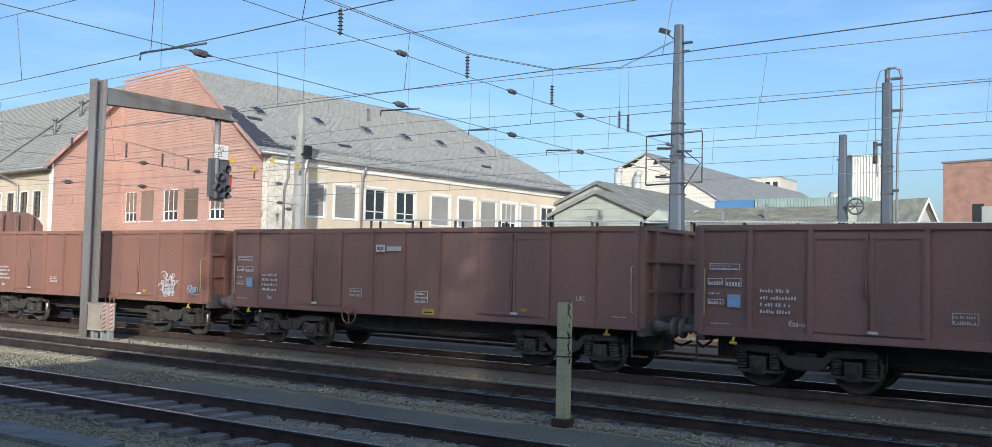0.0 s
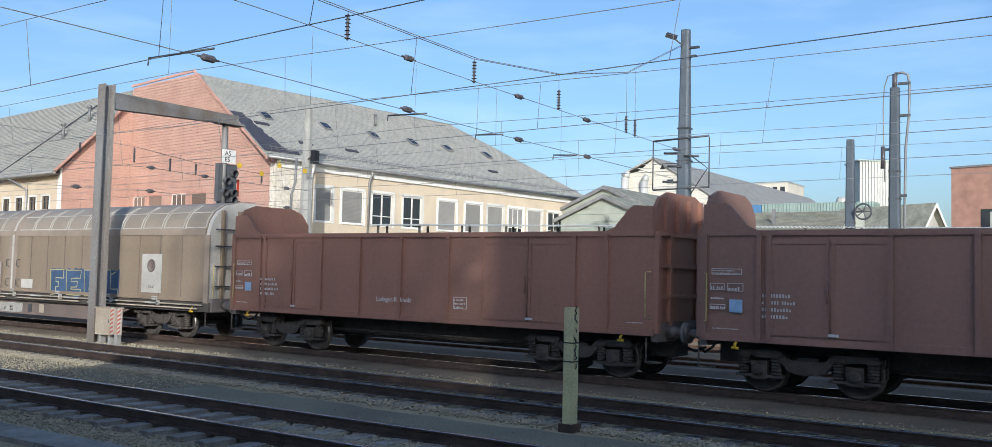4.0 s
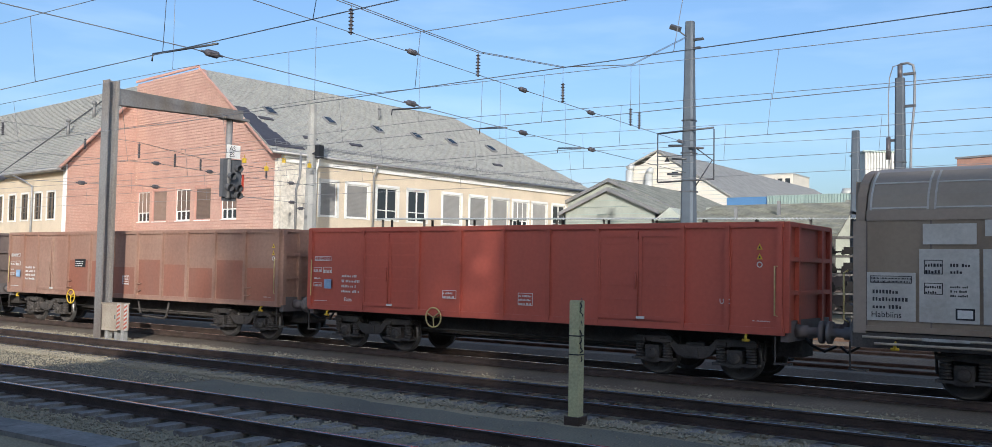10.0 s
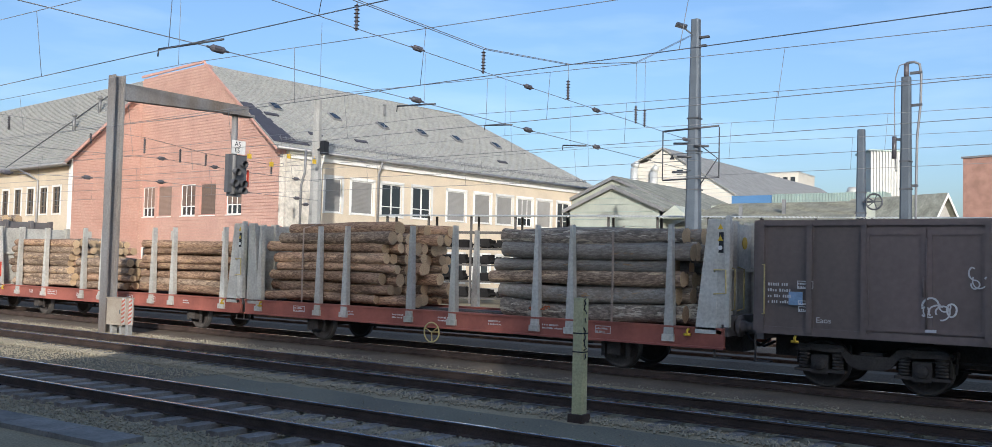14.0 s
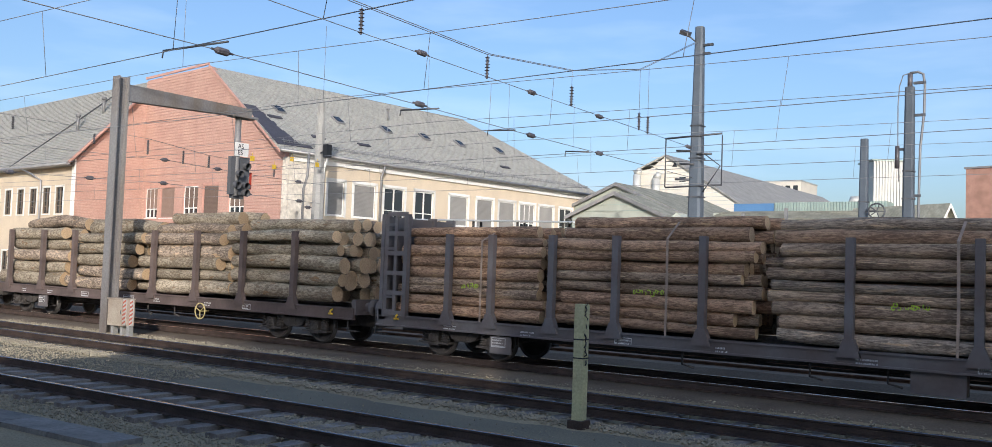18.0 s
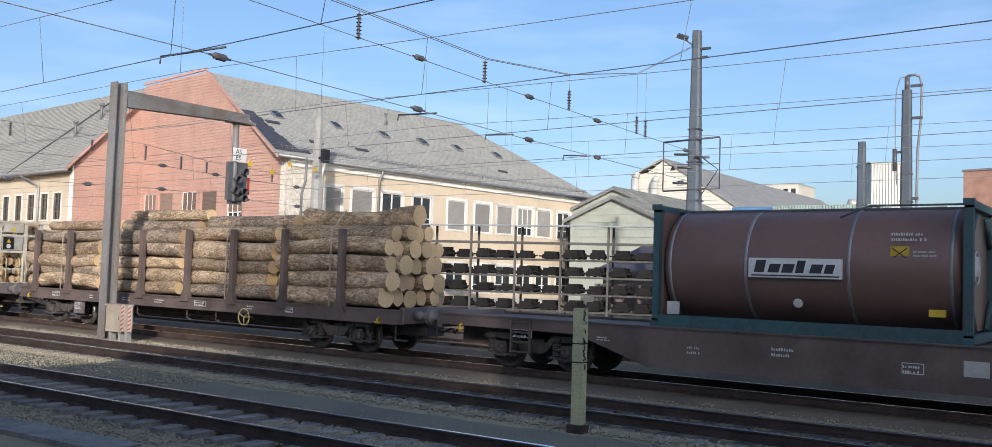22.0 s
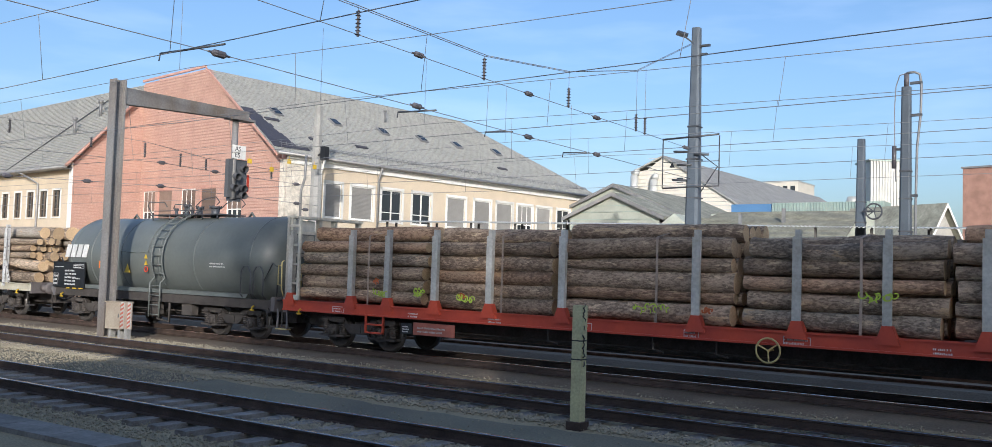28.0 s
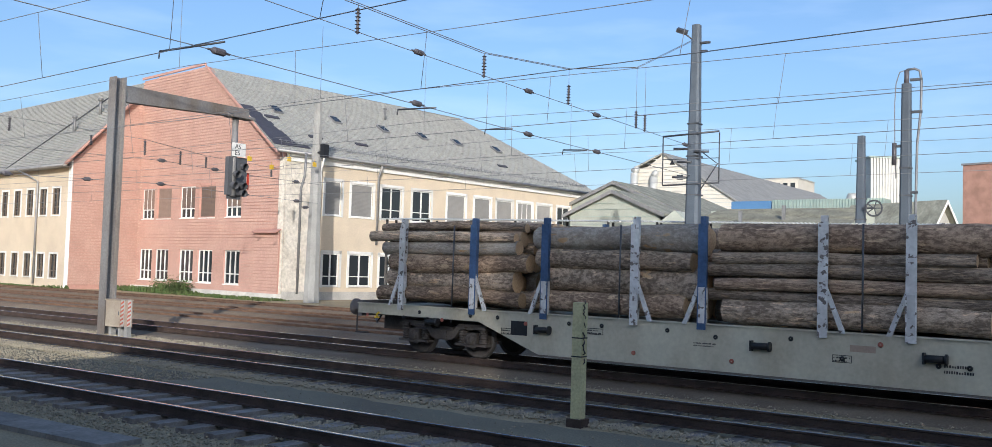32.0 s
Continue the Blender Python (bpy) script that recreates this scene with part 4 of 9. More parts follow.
rod(bm, at(-OV - 0.08, -1.05, ZE - 0.08), at(-OV - 0.08, 34.6, ZE - 0.14), 0.11, 10)
part("gutter", bm, "zinc", bld, "grey zinc eaves gutter")
bm = B()
slab(bm, [at(-OV + 0.1, 0.05, ZE - 0.3), at(-OV + 0.1, 34.5, ZE - 0.3), at(0, 34.5, ZE - 0.3), at(0, 0.05, ZE - 0.3)], (0, 0, 1), 0.14)
slab(bm, [at(-0.14, 0.05, ZE - 0.62), at(-0.14, 34.4, ZE - 0.62), at(0, 34.4, ZE - 0.62), at(0, 0.05, ZE - 0.62)], (0, 0, 1), 0.32)
part("cornice", bm, "whitepaint", bld, "white painted cornice below the gutter")
for g in (2.75, 7.9, 33.6):
    bm = B()
    tube(bm, [at(-OV - 0.05, g, ZE - 0.15), at(-OV, g, ZE - 0.45), at(-0.17, g, ZE - 0.95), at(-0.14, g, 0.1 if g != 7.9 else 3.6)], 0.085, 8)
    part("downpipe", bm, "whitepaint" if g < 5 else "zinc", bld, "pale downpipe")

# left wing, which stands five metres forward
LW = Vector((-65.33, 37.29, 0))


def lw(g, h, z):
    return LW + (GD * g + HD * h) * 0.984 + Vector((0, 0, z if z < 0.4 else 2.177 + (z - 2.177) * 0.984))


ww = [(1.55, 1.2), (3.8, 1.15), (6.15, 1.15), (8.5, 1.15), (10.9, 1.15), (13.3, 1.15), (15.7, 1.15)]
wing = thing("wing_building", pose(0, 0, 0), "cream rendered wing with slate roof joined to the red gable", "building")
holes = [(g, 5.5, w, 2.05) for g, w in ww] + [(g, 0.75, w, 1.8) for g, w in ww]
wall_holes(wing, "front_wall", "cream", lw(0.35, 0, ZB), GD, N_G, 34, 9.2 - ZB, holes)
for g, w in ww:
    window_part(wing, lw(g + 0.35, 0, 5.26), GD, N_G, w, 2.05, "double", "narrow window in a brown frame", "brownframe_wood")
    window_part(wing, lw(g + 0.35, 0, 0.5), GD, N_G, w, 1.8, "double", "narrow window in a brown frame", "brownframe_wood")
    for z0, h in ((5.26, 2.05), (0.5, 1.8)):
        bm = B()
        for u0, u1, a, b in ((g + 0.17, g + 0.35, z0 - 0.1, z0 + h + 0.15), (g + w + 0.35, g + w + 0.53, z0 - 0.1, z0 + h + 0.15), (g + 0.17, g + w + 0.53, z0 + h, z0 + h + 0.15)):
            slab(bm, [lw(u0, 0, a), lw(u1, 0, a), lw(u1, 0, b), lw(u0, 0, b)], N_G, 0.03)
        part("window_surround", bm, "whitepaint", wing)
bm = B()
slab(bm, [lw(0, 0, ZB), lw(0, 5.6, ZB), lw(0, 5.6, 15.4), lw(0, 0, 9.3)], GD, 0.3)
part("end_wall", bm, "redtrim", wing, "red-clad end wall")
boards(wing, lw(0, 0, 0), HD, N_H, lambda z: (0 if z < 9.2 else (z - 9.2) * 5.1 / 5.65, 5.22), 0.12, 14.6, [])
bm = B()
box(bm, -0.02, 0.38, -0.12, 0.0, ZB, 9.2, Matrix.Translation(LW) @ Matrix(((GD.x, HD.x, 0, 0), (GD.y, HD.y, 0, 0), (0, 0, 1, 0), (0, 0, 0, 1))))
part("corner_pilaster", bm, "whitepaint", wing, "white corner strip")
bm = B()
we0, we1, wr0, wr1 = lw(-0.35, -0.7, 8.95), lw(36, -0.7, 8.95), lw(-0.3, 6.35, 16.4), lw(36, 6.35, 16.4)
courses(bm, we0, we1, wr1, wr0, 44, 0.04)
tagged(part("roof", bm, "roof", wing, "grey slate roof with lapped courses"), kind="stuff")
bm = B()
slab(bm, [we0, we1, wr1, wr0], (0, 0, -1), 0.15)
slab(bm, [lw(-0.3, 12, 9), lw(36, 12, 9), wr1, wr0], (0, 0, -1), 0.15)
part("roof_deck", bm, "roof", wing)
bm = B()
tube(bm, [lw(-0.4, -0.75, 8.98), lw(-0.4, 5.3, 15.4)], 0.12, 6)
part("verge_board", bm, "redtrim", wing, "red verge board")
bm = B()
tube(bm, [lw(10.5, -0.6, 9.1), lw(5.2, 5.4, 15.6)], 0.05, 5)
part("lightning_rod", bm, "steel", wing, "dark conductor line down the roof")
bm = B()
rod(bm, lw(-0.3, -0.8, 8.9), lw(36, -0.8, 8.9), 0.12, 8)
slab(bm, [lw(0, -0.7, 8.8), lw(36, -0.7, 8.8), lw(36, 0, 8.8), lw(0, 0, 8.8)], (0, 0, 1), 0.05)
part("gutter", bm, "zinc", wing)
bm = B()
tube(bm, [lw(7.6, -0.8, 8.8), lw(6.3, -0.6, 8.4), lw(5.6, -0.12, 7.9), lw(5.6, -0.12, 0)], 0.08, 8)
part("downpipe", bm, "zinc", wing, "pale curved downpipe")
for g, f in ((5.3, 0.42), (4.0, 0.62)):
    p = we0.lerp(wr0, f) + GD * g
    bm = B()
    rod(bm, p, p + Vector((0, 0, 1.1)), 0.12, 8), rod(bm, p + Vector((0, 0, 1.1)), p + Vector((0, 0, 1.3)), 0.2, 8)
    part("vent_pipe", bm, "zinc", wing)

# weeds along the foot of the walls
verts, faces = [], []
rnd = random.Random(11)
for i in range(5200):
    g = rnd.uniform(-1.5, 46)
    dense = 1.0 if (11 < g < 19) else 0.45
    off = rnd.uniform(0.4, 2.4)
    h = rnd.uniform(0.08, 0.35) * dense * (1.6 if 8.5 < g < 13.5 and off < 1.6 else 1)
    p = at(g, -off, -0.24) if g < 18.4 else lw(g - 20, -off, -0.24)
    a = rnd.uniform(0, 6.28)
    u = Vector((math.cos(a), math.sin(a), 0)) * rnd.uniform(0.05, 0.14)
    b = len(verts)
    lean = Vector((rnd.uniform(-0.1, 0.1), rnd.uniform(-0.1, 0.1), h))
    verts += [tuple(p - u), tuple(p + u), tuple(p + lean + u * 0.6), tuple(p + lean * 1.15)]
    faces += [(b, b + 1, b + 2, b + 3)]
for cx in (10.4, 11.0, 11.5, 9.8, 13.2):
    for i in range(500):
        d = Vector((rnd.gauss(0, 0.35), rnd.gauss(0, 0.3), abs(rnd.gauss(0.35, 0.28))))
        p = at(cx, -1.0, -0.2) + d
        u = Vector((rnd.uniform(-1, 1), rnd.uniform(-1, 1), rnd.uniform(-0.6, 0.6))).normalized() * 0.07
        w = Vector((rnd.uniform(-1, 1), rnd.uniform(-1, 1), rnd.uniform(-0.6, 0.6))).normalized() * 0.05
        b = len(verts)
        verts += [tuple(p - u), tuple(p + w), tuple(p + u), tuple(p - w)]
        faces += [(b, b + 1, b + 2, b + 3)]
me = bpy.data.meshes.new("weeds")
me.from_pydata(verts, [], faces)
me.materials.append(M["grass"])
tagged(new("weeds", me), "green weeds and low bushes along the wall foot", "weeds", kind="stuff")

# ---- masts ----


def steel_mast(x, y, top, w0, w1, label, extra=None):
    """A tapered lattice-like box mast with a flanged section."""
    ob = thing("catenary_mast", pose(x, y, ZB), label, "mast", "overhead line masts")
    bm = B()
    h = top - ZB
    v = []
    for z, w in ((0, w0), (h, w1)):
        for a, b in ((-0.5, -0.32), (-0.32, -0.5), (0.32, -0.5), (0.5, -0.32), (0.5, 0.32), (0.32, 0.5), (-0.32, 0.5), (-0.5, 0.32)):
            v.append(bm.verts.new((a * w, b * w, z)))
    for i in range(8):
        bm.faces.new((v[i], v[(i + 1) % 8], v[8 + (i + 1) % 8], v[8 + i]))
    bm.faces.new(v[8:])
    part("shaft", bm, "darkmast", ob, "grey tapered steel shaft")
    put("foot", ob, "concrete", (-w0 * 0.9, w0 * 0.9, -w0 * 0.9, w0 * 0.9, -0.1, 0.25))
    for z in (h * 0.28, h * 0.42, h * 0.55, h * 0.66):
        w = w0 + (w1 - w0) * z / h
        put("clamp", ob, "steel", (-w * 0.54, w * 0.54, -w * 0.54, w * 0.54, z, z + 0.07))
    return ob


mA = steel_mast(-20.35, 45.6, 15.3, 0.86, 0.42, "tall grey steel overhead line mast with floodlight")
bm = B()
tube(bm, [(0, 0, 14.6), (-0.4, -0.5, 15.0)], 0.04, 6)
part("lamp_arm", bm, "steel", mA)
bm = B()
box(bm, -0.28, 0.28, -0.2, 0.2, -0.1, 0.1, pose(-0.55, -0.6, 15.15, 25, 20, 20))
part("floodlight", bm, "steel", mA, "small dark floodlight")
for z, b in ((14.5, 0.75), (14.05, 0.6)):
    put("bracket", mA, "steel", (0.1, b, -0.1, 0.1, z, z + 0.1))
# switch frame round the mast, along the tracks
bm = B()
tube(bm, [(-1.65, -0.3, 9.68), (1.48, -0.3, 9.79)], 0.05, 6), tube(bm, [(-1.64, -0.3, 7.08), (1.52, -0.3, 7.15)], 0.045, 6)
for x in (-1.65, 1.5):
    tube(bm, [(x, -0.3, 7.1), (x, -0.3, 9.72)], 0.035, 6)
tube(bm, [(-1.65, -0.3, 8.46), (1.5, -0.3, 8.42)], 0.02, 5)
tube(bm, [(0.45, -0.3, 8.85), (1.42, -0.3, 8.12), (0.5, -0.3, 6.8)], 0.035, 5)
part("switch_frame", bm, "steel", mA, "dark rectangular switch frame")
for x, z in ((-0.7, 9.0), (-0.75, 7.5), (0.45, 8.8), (-0.5, 8.3)):
    bm = B()
    tube(bm, [(x - 0.3, -0.35, z), (x + 0.5, -0.35, z - 0.04)], 0.06, 6)
    part("clamp", bm, "steel", mA)
bm = B()
slab(bm, [(-1.2, -0.4, 8.15), (-0.9, -0.4, 8.15), (-1.05, -0.4, 8.42)], (0, -1, 0), 0.02)
part("warning_sign", bm, "blackpaint", mA, "small triangular warning sign")

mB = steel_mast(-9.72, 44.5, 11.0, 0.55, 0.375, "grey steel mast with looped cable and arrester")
bm = B()
rod(bm, (0, 0, 11.2), (0, 0, 11.85), 0.11, 10)
part("arrester", bm, "insul", mB, "dark ribbed surge arrester")
bm = B()
pts = [(0, 0, 11.88), (0.33, 0, 11.9), (0.55, 0, 11.78), (0.62, 0, 11.3), (0.6, 0, 10.0), (0.46, 0, 8.5), (0.42, 0, 6), (0.42, 0, 0.4)]
tube(bm, pts, 0.055, 6)
pts = [(0, 0, 11.88), (-0.3, 0, 11.8), (-0.45, 0, 11.3), (-0.5, 0, 10.4), (-0.48, 0, 8.6), (-0.42, 0, 7.0)]
tube(bm, pts, 0.025, 5)
part("cable", bm, "wire", mB, "black looped feeder cable")
for a, b, z in ((0.15, 0.66, 11.35), (0.2, 0.66, 9.9), (0.2, 0.5, 6.3), (-0.5, -0.2, 8.4)):
    put("bracket", mB, "steel", (a, b, -0.07, 0.07, z, z + 0.11))
bm = B()
rod(bm, (-0.5, 0, 7.6), (-0.5, 0, 8.6), 0.1, 8)
part("insulator", bm, "insul", mB)

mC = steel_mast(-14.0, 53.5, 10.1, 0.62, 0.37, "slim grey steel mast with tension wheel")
bm = B()
ring_xz(bm, 0.82, -0.5, 6.3, 0.42, 0.05, 18)
for a in range(5):
    rod(bm, (0.82, -0.5, 6.3), (0.82 + 0.4 * math.cos(a * 1.257), -0.5, 6.3 + 0.4 * math.sin(a * 1.257)), 0.03, 5)
rod(bm, (0.2, -0.4, 6.3), (0.82, -0.5, 6.3), 0.06, 6)
part("tension_wheel", bm, "steel", mC, "spoked wire tension wheel")

mD = thing("concrete_mast", pose(-42.9, 40.2, ZB), "tapered pale concrete mast before the cream front", "mast", "overhead line masts")
bm = B()
v = []
for z, w in ((0, 0.50), (12.3, 0.24)):
    for i in range(8):
        a = 6.2832 * (i + 0.5) / 8
        v.append(bm.verts.new((w * math.cos(a), w * math.sin(a), z)))
for i in range(8):
    bm.faces.new((v[i], v[(i + 1) % 8], v[8 + (i + 1) % 8], v[8 + i]))
bm.faces.new(v[8:])
part("shaft", bm, "concrete", mD)
# one black box takes in the floodlight and the shadow it throws
put("floodlight", mD, "blackpaint", (0.6, 0.95, -0.3, 0.1, 8.9, 9.7), label="black box standing for a floodlight and its shadow")
bm = B()
tube(bm, [(0.3, -0.2, 9.2), (0.9, -0.2, 9.4)], 0.05, 6)
part("lamp_arm", bm, "steel", mD)
bm = B()
tube(bm, [(-0.45, -0.45, 9.2), (-0.5, -0.45, 7.8), (-0.75, -0.5, 7.0), (-0.75, -0.5, 0.5)], 0.08, 6)
part("cable_duct", bm, "zinc", mD, "pale cable duct")

# ---- the signal gantry ----
sg = thing("signal_gantry", pose(-27.08, 16.8, ZB), "rusty grey steel post with arm carrying a light signal", "signal gantry")
bm = B()
hs = [(0.18, -0.19), (0.18, -0.15), (0.03, -0.14), (0.03, 0.14), (0.18, 0.15), (0.18, 0.19)]
slab(bm, [(x, y, 0) for x, y in hs] + [(-x, y, 0) for x, y in hs[::-1]], (0, 0, 1), 8.1)
part("post", bm, "mast", sg, "grey steel post with brown rust streaks")
bm = B()
v = []
for y, a, b in ((0.19, 7.35, 7.88), (5.1, 7.55, 7.86)):
    for x in (-0.14, 0.14):
        for z in (a, b):
            v.append(bm.verts.new((x, y, z)))
for f in ((0, 1, 3, 2), (4, 6, 7, 5), (0, 4, 5, 1), (2, 3, 7, 6), (0, 2, 6, 4), (1, 5, 7, 3)):
    bm.faces.new([v[i] for i in f])
part("arm", bm, "mast", sg, "tapered grey box arm")
bm = B()
box(bm, -0.25, 0.25, 4.3, 5.3, 7.5, 7.58)
part("bracket", bm, "mast", sg)
bm = B()
rod(bm, (0, 4.62, 7.5), (0, 4.62, 4.7), 0.11, 8)
part("hanger", bm, "mast", sg)
sig = put("signal_head", sg, "signalgrey", (-0.12, 0.06, 4.35, 5.15, 4.75, 6.1), (-0.18, -0.02, 4.5, 5.0, 4.62, 4.78), label="black signal head with hooded lamps")
for z, y in ((5.8, 4.95), (5.5, 4.65), (5.1, 4.95), (5.1, 4.55), (4.85, 4.95)):
    bm = B()
    rod(bm, (0.06, y, z), (0.27, y, z - 0.03), 0.12, 10, 0.13, cap=False)
    rod(bm, (0.06, y, z), (0.07, y, z), 0.1, 10)
    part("lamp_hood", bm, "signalgrey", sig)
put("sign_plate", sg, "whitepaint", (0.13, 0.16, 4.42, 5.0, 6.12, 6.6), label="white plate with black letters")
for i, tx in enumerate(("AS", "ES")):
    w = writing("lettering", tx, 0.24, "blackletter", sg, 0, 0, 0)
    w.matrix_basis = pose(0.165, 4.52, 6.39 - 0.22 * i, 90, 0, 90)
put("red_marker", sg, "redpaint", (0.0, 0.03, 5.22, 5.3, 5.0, 5.6))
bx = thing("control_cabinet", pose(-26.4, 16.75, ZB), "weathered grey trackside control box on legs", "cabinet")
put("body", bx, "boxgrey", (-0.36, 0.48, -0.18, 0.18, 0.3, 1.1))
put("lid", bx, "boxgrey", (-0.39, 0.5, -0.21, 0.21, 1.1, 1.14))
put("door", bx, "boxgrey", (-0.31, 0.43, -0.195, -0.18, 0.36, 1.05))
put("latch", bx, "steel", (0.35, 0.38, -0.21, -0.195, 0.66, 0.78))
put("leg", bx, "concrete", (0.18, 0.3, -0.08, 0.08, 0.0, 0.3))
put("leg", bx, "concrete", (-0.3, -0.18, -0.08, 0.08, 0.0, 0.3))
for sx in (0.51, 0.88):
    bm = B()
    box(bm, sx, sx + 0.16, -0.23, -0.2, 0.34, 1.14)
    pl = part("marker_board", bm, "palegrey", bx, "red and white striped marker board")
    for i in range(6):
        bm = B()
        z = 0.36 + i * 0.125
        slab(bm, [(sx, -0.231, z), (sx + 0.16, -0.231, z + 0.075), (sx + 0.16, -0.231, z + 0.135), (sx, -0.231, z + 0.06)], (0, -1, 0), 0.006)
        part("stripe", bm, "stripered", pl)
put("board_foot", bx, "concrete", (0.7, 0.84, -0.2, -0.06, 0.0, 0.34))
put("side_board", bx, "strap", (0.5, 1.04, -0.2, -0.17, 0.34, 1.12), label="brown board between the striped ones")
put("board_bar", bx, "steel", (0.46, 1.06, -0.17, -0.15, 0.8, 0.84))

# ---- the pale green post between the near tracks ----
gp = thing("marker_post", pose(-7.55, 12.75, ZB), "faded yellow-green concrete post with wires strapped on", "post")
bm = B()
box(bm, -0.085, 0.085, -0.085, 0.085, 0.0, 1.93)
bmesh.ops.bevel(bm, geom=[e for e in bm.edges if abs(e.verts[0].co.z - e.verts[1].co.z) > 1], offset=0.015, segments=2)
part("shaft", bm, "greenpost", gp)
put("foot", gp, "rail", (-0.13, 0.13, -0.13, 0.13, 0.0, 0.13), label="rusty foot")
for z in (1.37, 1.08):
    put("strap", gp, "blackpaint", (-0.09, 0.09, -0.09, 0.09, z, z + 0.02))
bm = B()
rn = random.Random(5)
z = 0.98
while z < 1.9:
    if rn.random() < 0.75:
        tube(bm, [(0.086, rn.uniform(-0.08, 0.02), z), (0.09 + rn.uniform(0.01, 0.05), -0.05, z + 0.03), (0.086, rn.uniform(-0.08, 0.02), z + 0.075)], rn.uniform(0.006, 0.012), 5)
    z += 0.07
tagged(part("wire_wrap", bm, "blackpaint", gp, "tangle of dark wire"), kind="stuff")

# ---- overhead line ----


def cable(name, runs, r, label, group=""):
    bm = B()
    for pts in runs:
        tube(bm, pts, r, 5)
    return solid(name, bm, "wire", label, "wire", group, "")


XS = -20.4


def sag(x, z, drop, span=62.0):
    """Height of a carrying wire that hangs between cross spans every 62 m."""
    u = ((x - XS) % span) / span
    return z - 4 * drop * u * (1 - u)


DROPS = ((-36.9, -30.6, -24.5, -18.4, -13.9, -10.05, -4.2), (-34, -28.2, -22.75, -16.11, -12.23, -6.5, -1.0), (-36, -30.0, -24.6, -19.4, -14.25, -12.35, -6.56, -1.0), (-45, -39, -33.0, -27.5, -22.2, -16.84, -12.77, -8.37, -3.0), (-50, -44, -38.0, -32.2, -27.0, -21.6, -16.8, -11.5, -6.74), (-56, -50, -44, -38.4, -32, -26.0, -20.2, -14.6, -9.0))
for k, y in enumerate(TRACKS[:6]):
    yy = y if k else 9.6
    line = thing("overhead_line", pose(0, 0, 0), "dark overhead contact line with droppers", "overhead line", "overhead lines")
    bm = B()
    tube(bm, [(-330, yy, 5.73), (-82, yy - 0.2, 5.73), (XS, yy + 0.25, 5.73), (-1.0, yy - 0.65, 5.73), (20, yy - 1.2, 5.73), (60, yy, 5.73)], 0.009, 5)
    part("contact_wire", bm, "wire", line)
    bm = B()
    xs = [-330 + 6.2 * i for i in range(64)]
    tube(bm, [(x, yy, sag(x, 7.04, 0.3 if k else 0.16)) for x in xs], 0.008, 5)
    part("carrying_wire", bm, "wire", line)
    for x in DROPS[k]:
        bm = B()
        tube(bm, [(x, yy + (0.25 - 0.0464 * (x - XS) if x > XS else 0.25 + 0.0073 * (x - XS)), 5.73), (x, yy, sag(x, 7.04, 0.3 if k else 0.16))], 0.006, 4)
        part("dropper", bm, "wire", line)


def spindle(bm, p, q, prof, n=8):
    """A turned body from p to q; prof gives the share of its length and the radius."""
    p, q = Vector(p), Vector(q)
    ax = (q - p).normalized()
    u = ax.orthogonal().normalized()
    v = ax.cross(u)
    rings = [[bm.verts.new(p.lerp(q, f) + (u * math.cos(6.2832 * i / n) + v * math.sin(6.2832 * i / n)) * r) for i in range(n)] for f, r in prof]
    for a, b in zip(rings, rings[1:]):
        for i in range(n):
            bm.faces.new((a[i], a[(i + 1) % n], b[(i + 1) % n], b[i]))
    bm.faces.new(rings[0][::-1]), bm.faces.new(rings[-1])


def string(p, q, parent, n=7):
    """A hanging insulator with ribs, or a smooth bar insulator where n is 3."""
    bm = B()
    if n == 3:
        spindle(bm, p, q, [(0, 0.03), (0.14, 0.035), (0.28, 0.10), (0.72, 0.10), (0.86, 0.035), (1, 0.03)])
        return part("insulator", bm, "insul", parent, "dark bar insulator")
    prof = [(0, 0.03)]
    for i in range(n):
        prof += [((i + 0.25) / n, 0.04), ((i + 0.5) / n, 0.10), ((i + 0.62) / n, 0.05)]
    spindle(bm, p, q, prof + [(1, 0.03)])
    return part("insulator", bm, "insul", parent, "dark ribbed insulator")


cs = thing("cross_span", pose(0, 0, 0), "cross span wires with insulators between masts", "overhead line")
for off in (-0.05, 0.1):
    bm = B()
    pts = [(XS + off, y, z) for y, z in ((-14, 15.0), (2, 11.6), (14, 10.35), (20.6, 10.2), (27.2, 10.03), (33.0, 10.56), (39.1, 11.8), (45.2, 14.4))]
    tube(bm, pts, 0.014, 5)
    part("span_wire", bm, "wire", cs)
bm = B()
tube(bm, [(XS, -14, 9.6), (XS, 17, 9.42), (XS, 30, 9.13), (XS, 45.6, 8.85)], 0.013, 5)
tube(bm, [(XS, -14, 7.75), (XS, 15, 7.68), (XS, 30, 7.45), (XS, 45.6, 7.3)], 0.013, 5)
part("steady_wire", bm, "wire", cs)
for y, z0, z1 in ((20.6, 10.2, 9.15), (27.15, 10.03, 9.0), (33.05, 10.56, 8.95), (39.1, 11.79, 8.8), (40.0, 12.07, 8.76)):
    bm = B()
    tube(bm, [(XS, y, z0), (XS, y, z1 + 0.95)], 0.01, 4)
    part("hanger_wire", bm, "wire", cs)
    string((XS, y, z1 + 0.95), (XS, y, z1 + 0.12), cs)
for y, z in ((23.5, 9.3), (30.1, 9.13), (35.4, 9.0), (44.6, 8.85), (23.5, 7.58), (30.15, 7.45), (35.5, 7.4), (15.5, 7.67)):
    string((XS, y - 0.35, z + 0.01), (XS, y + 0.35, z - 0.01), cs, 3)
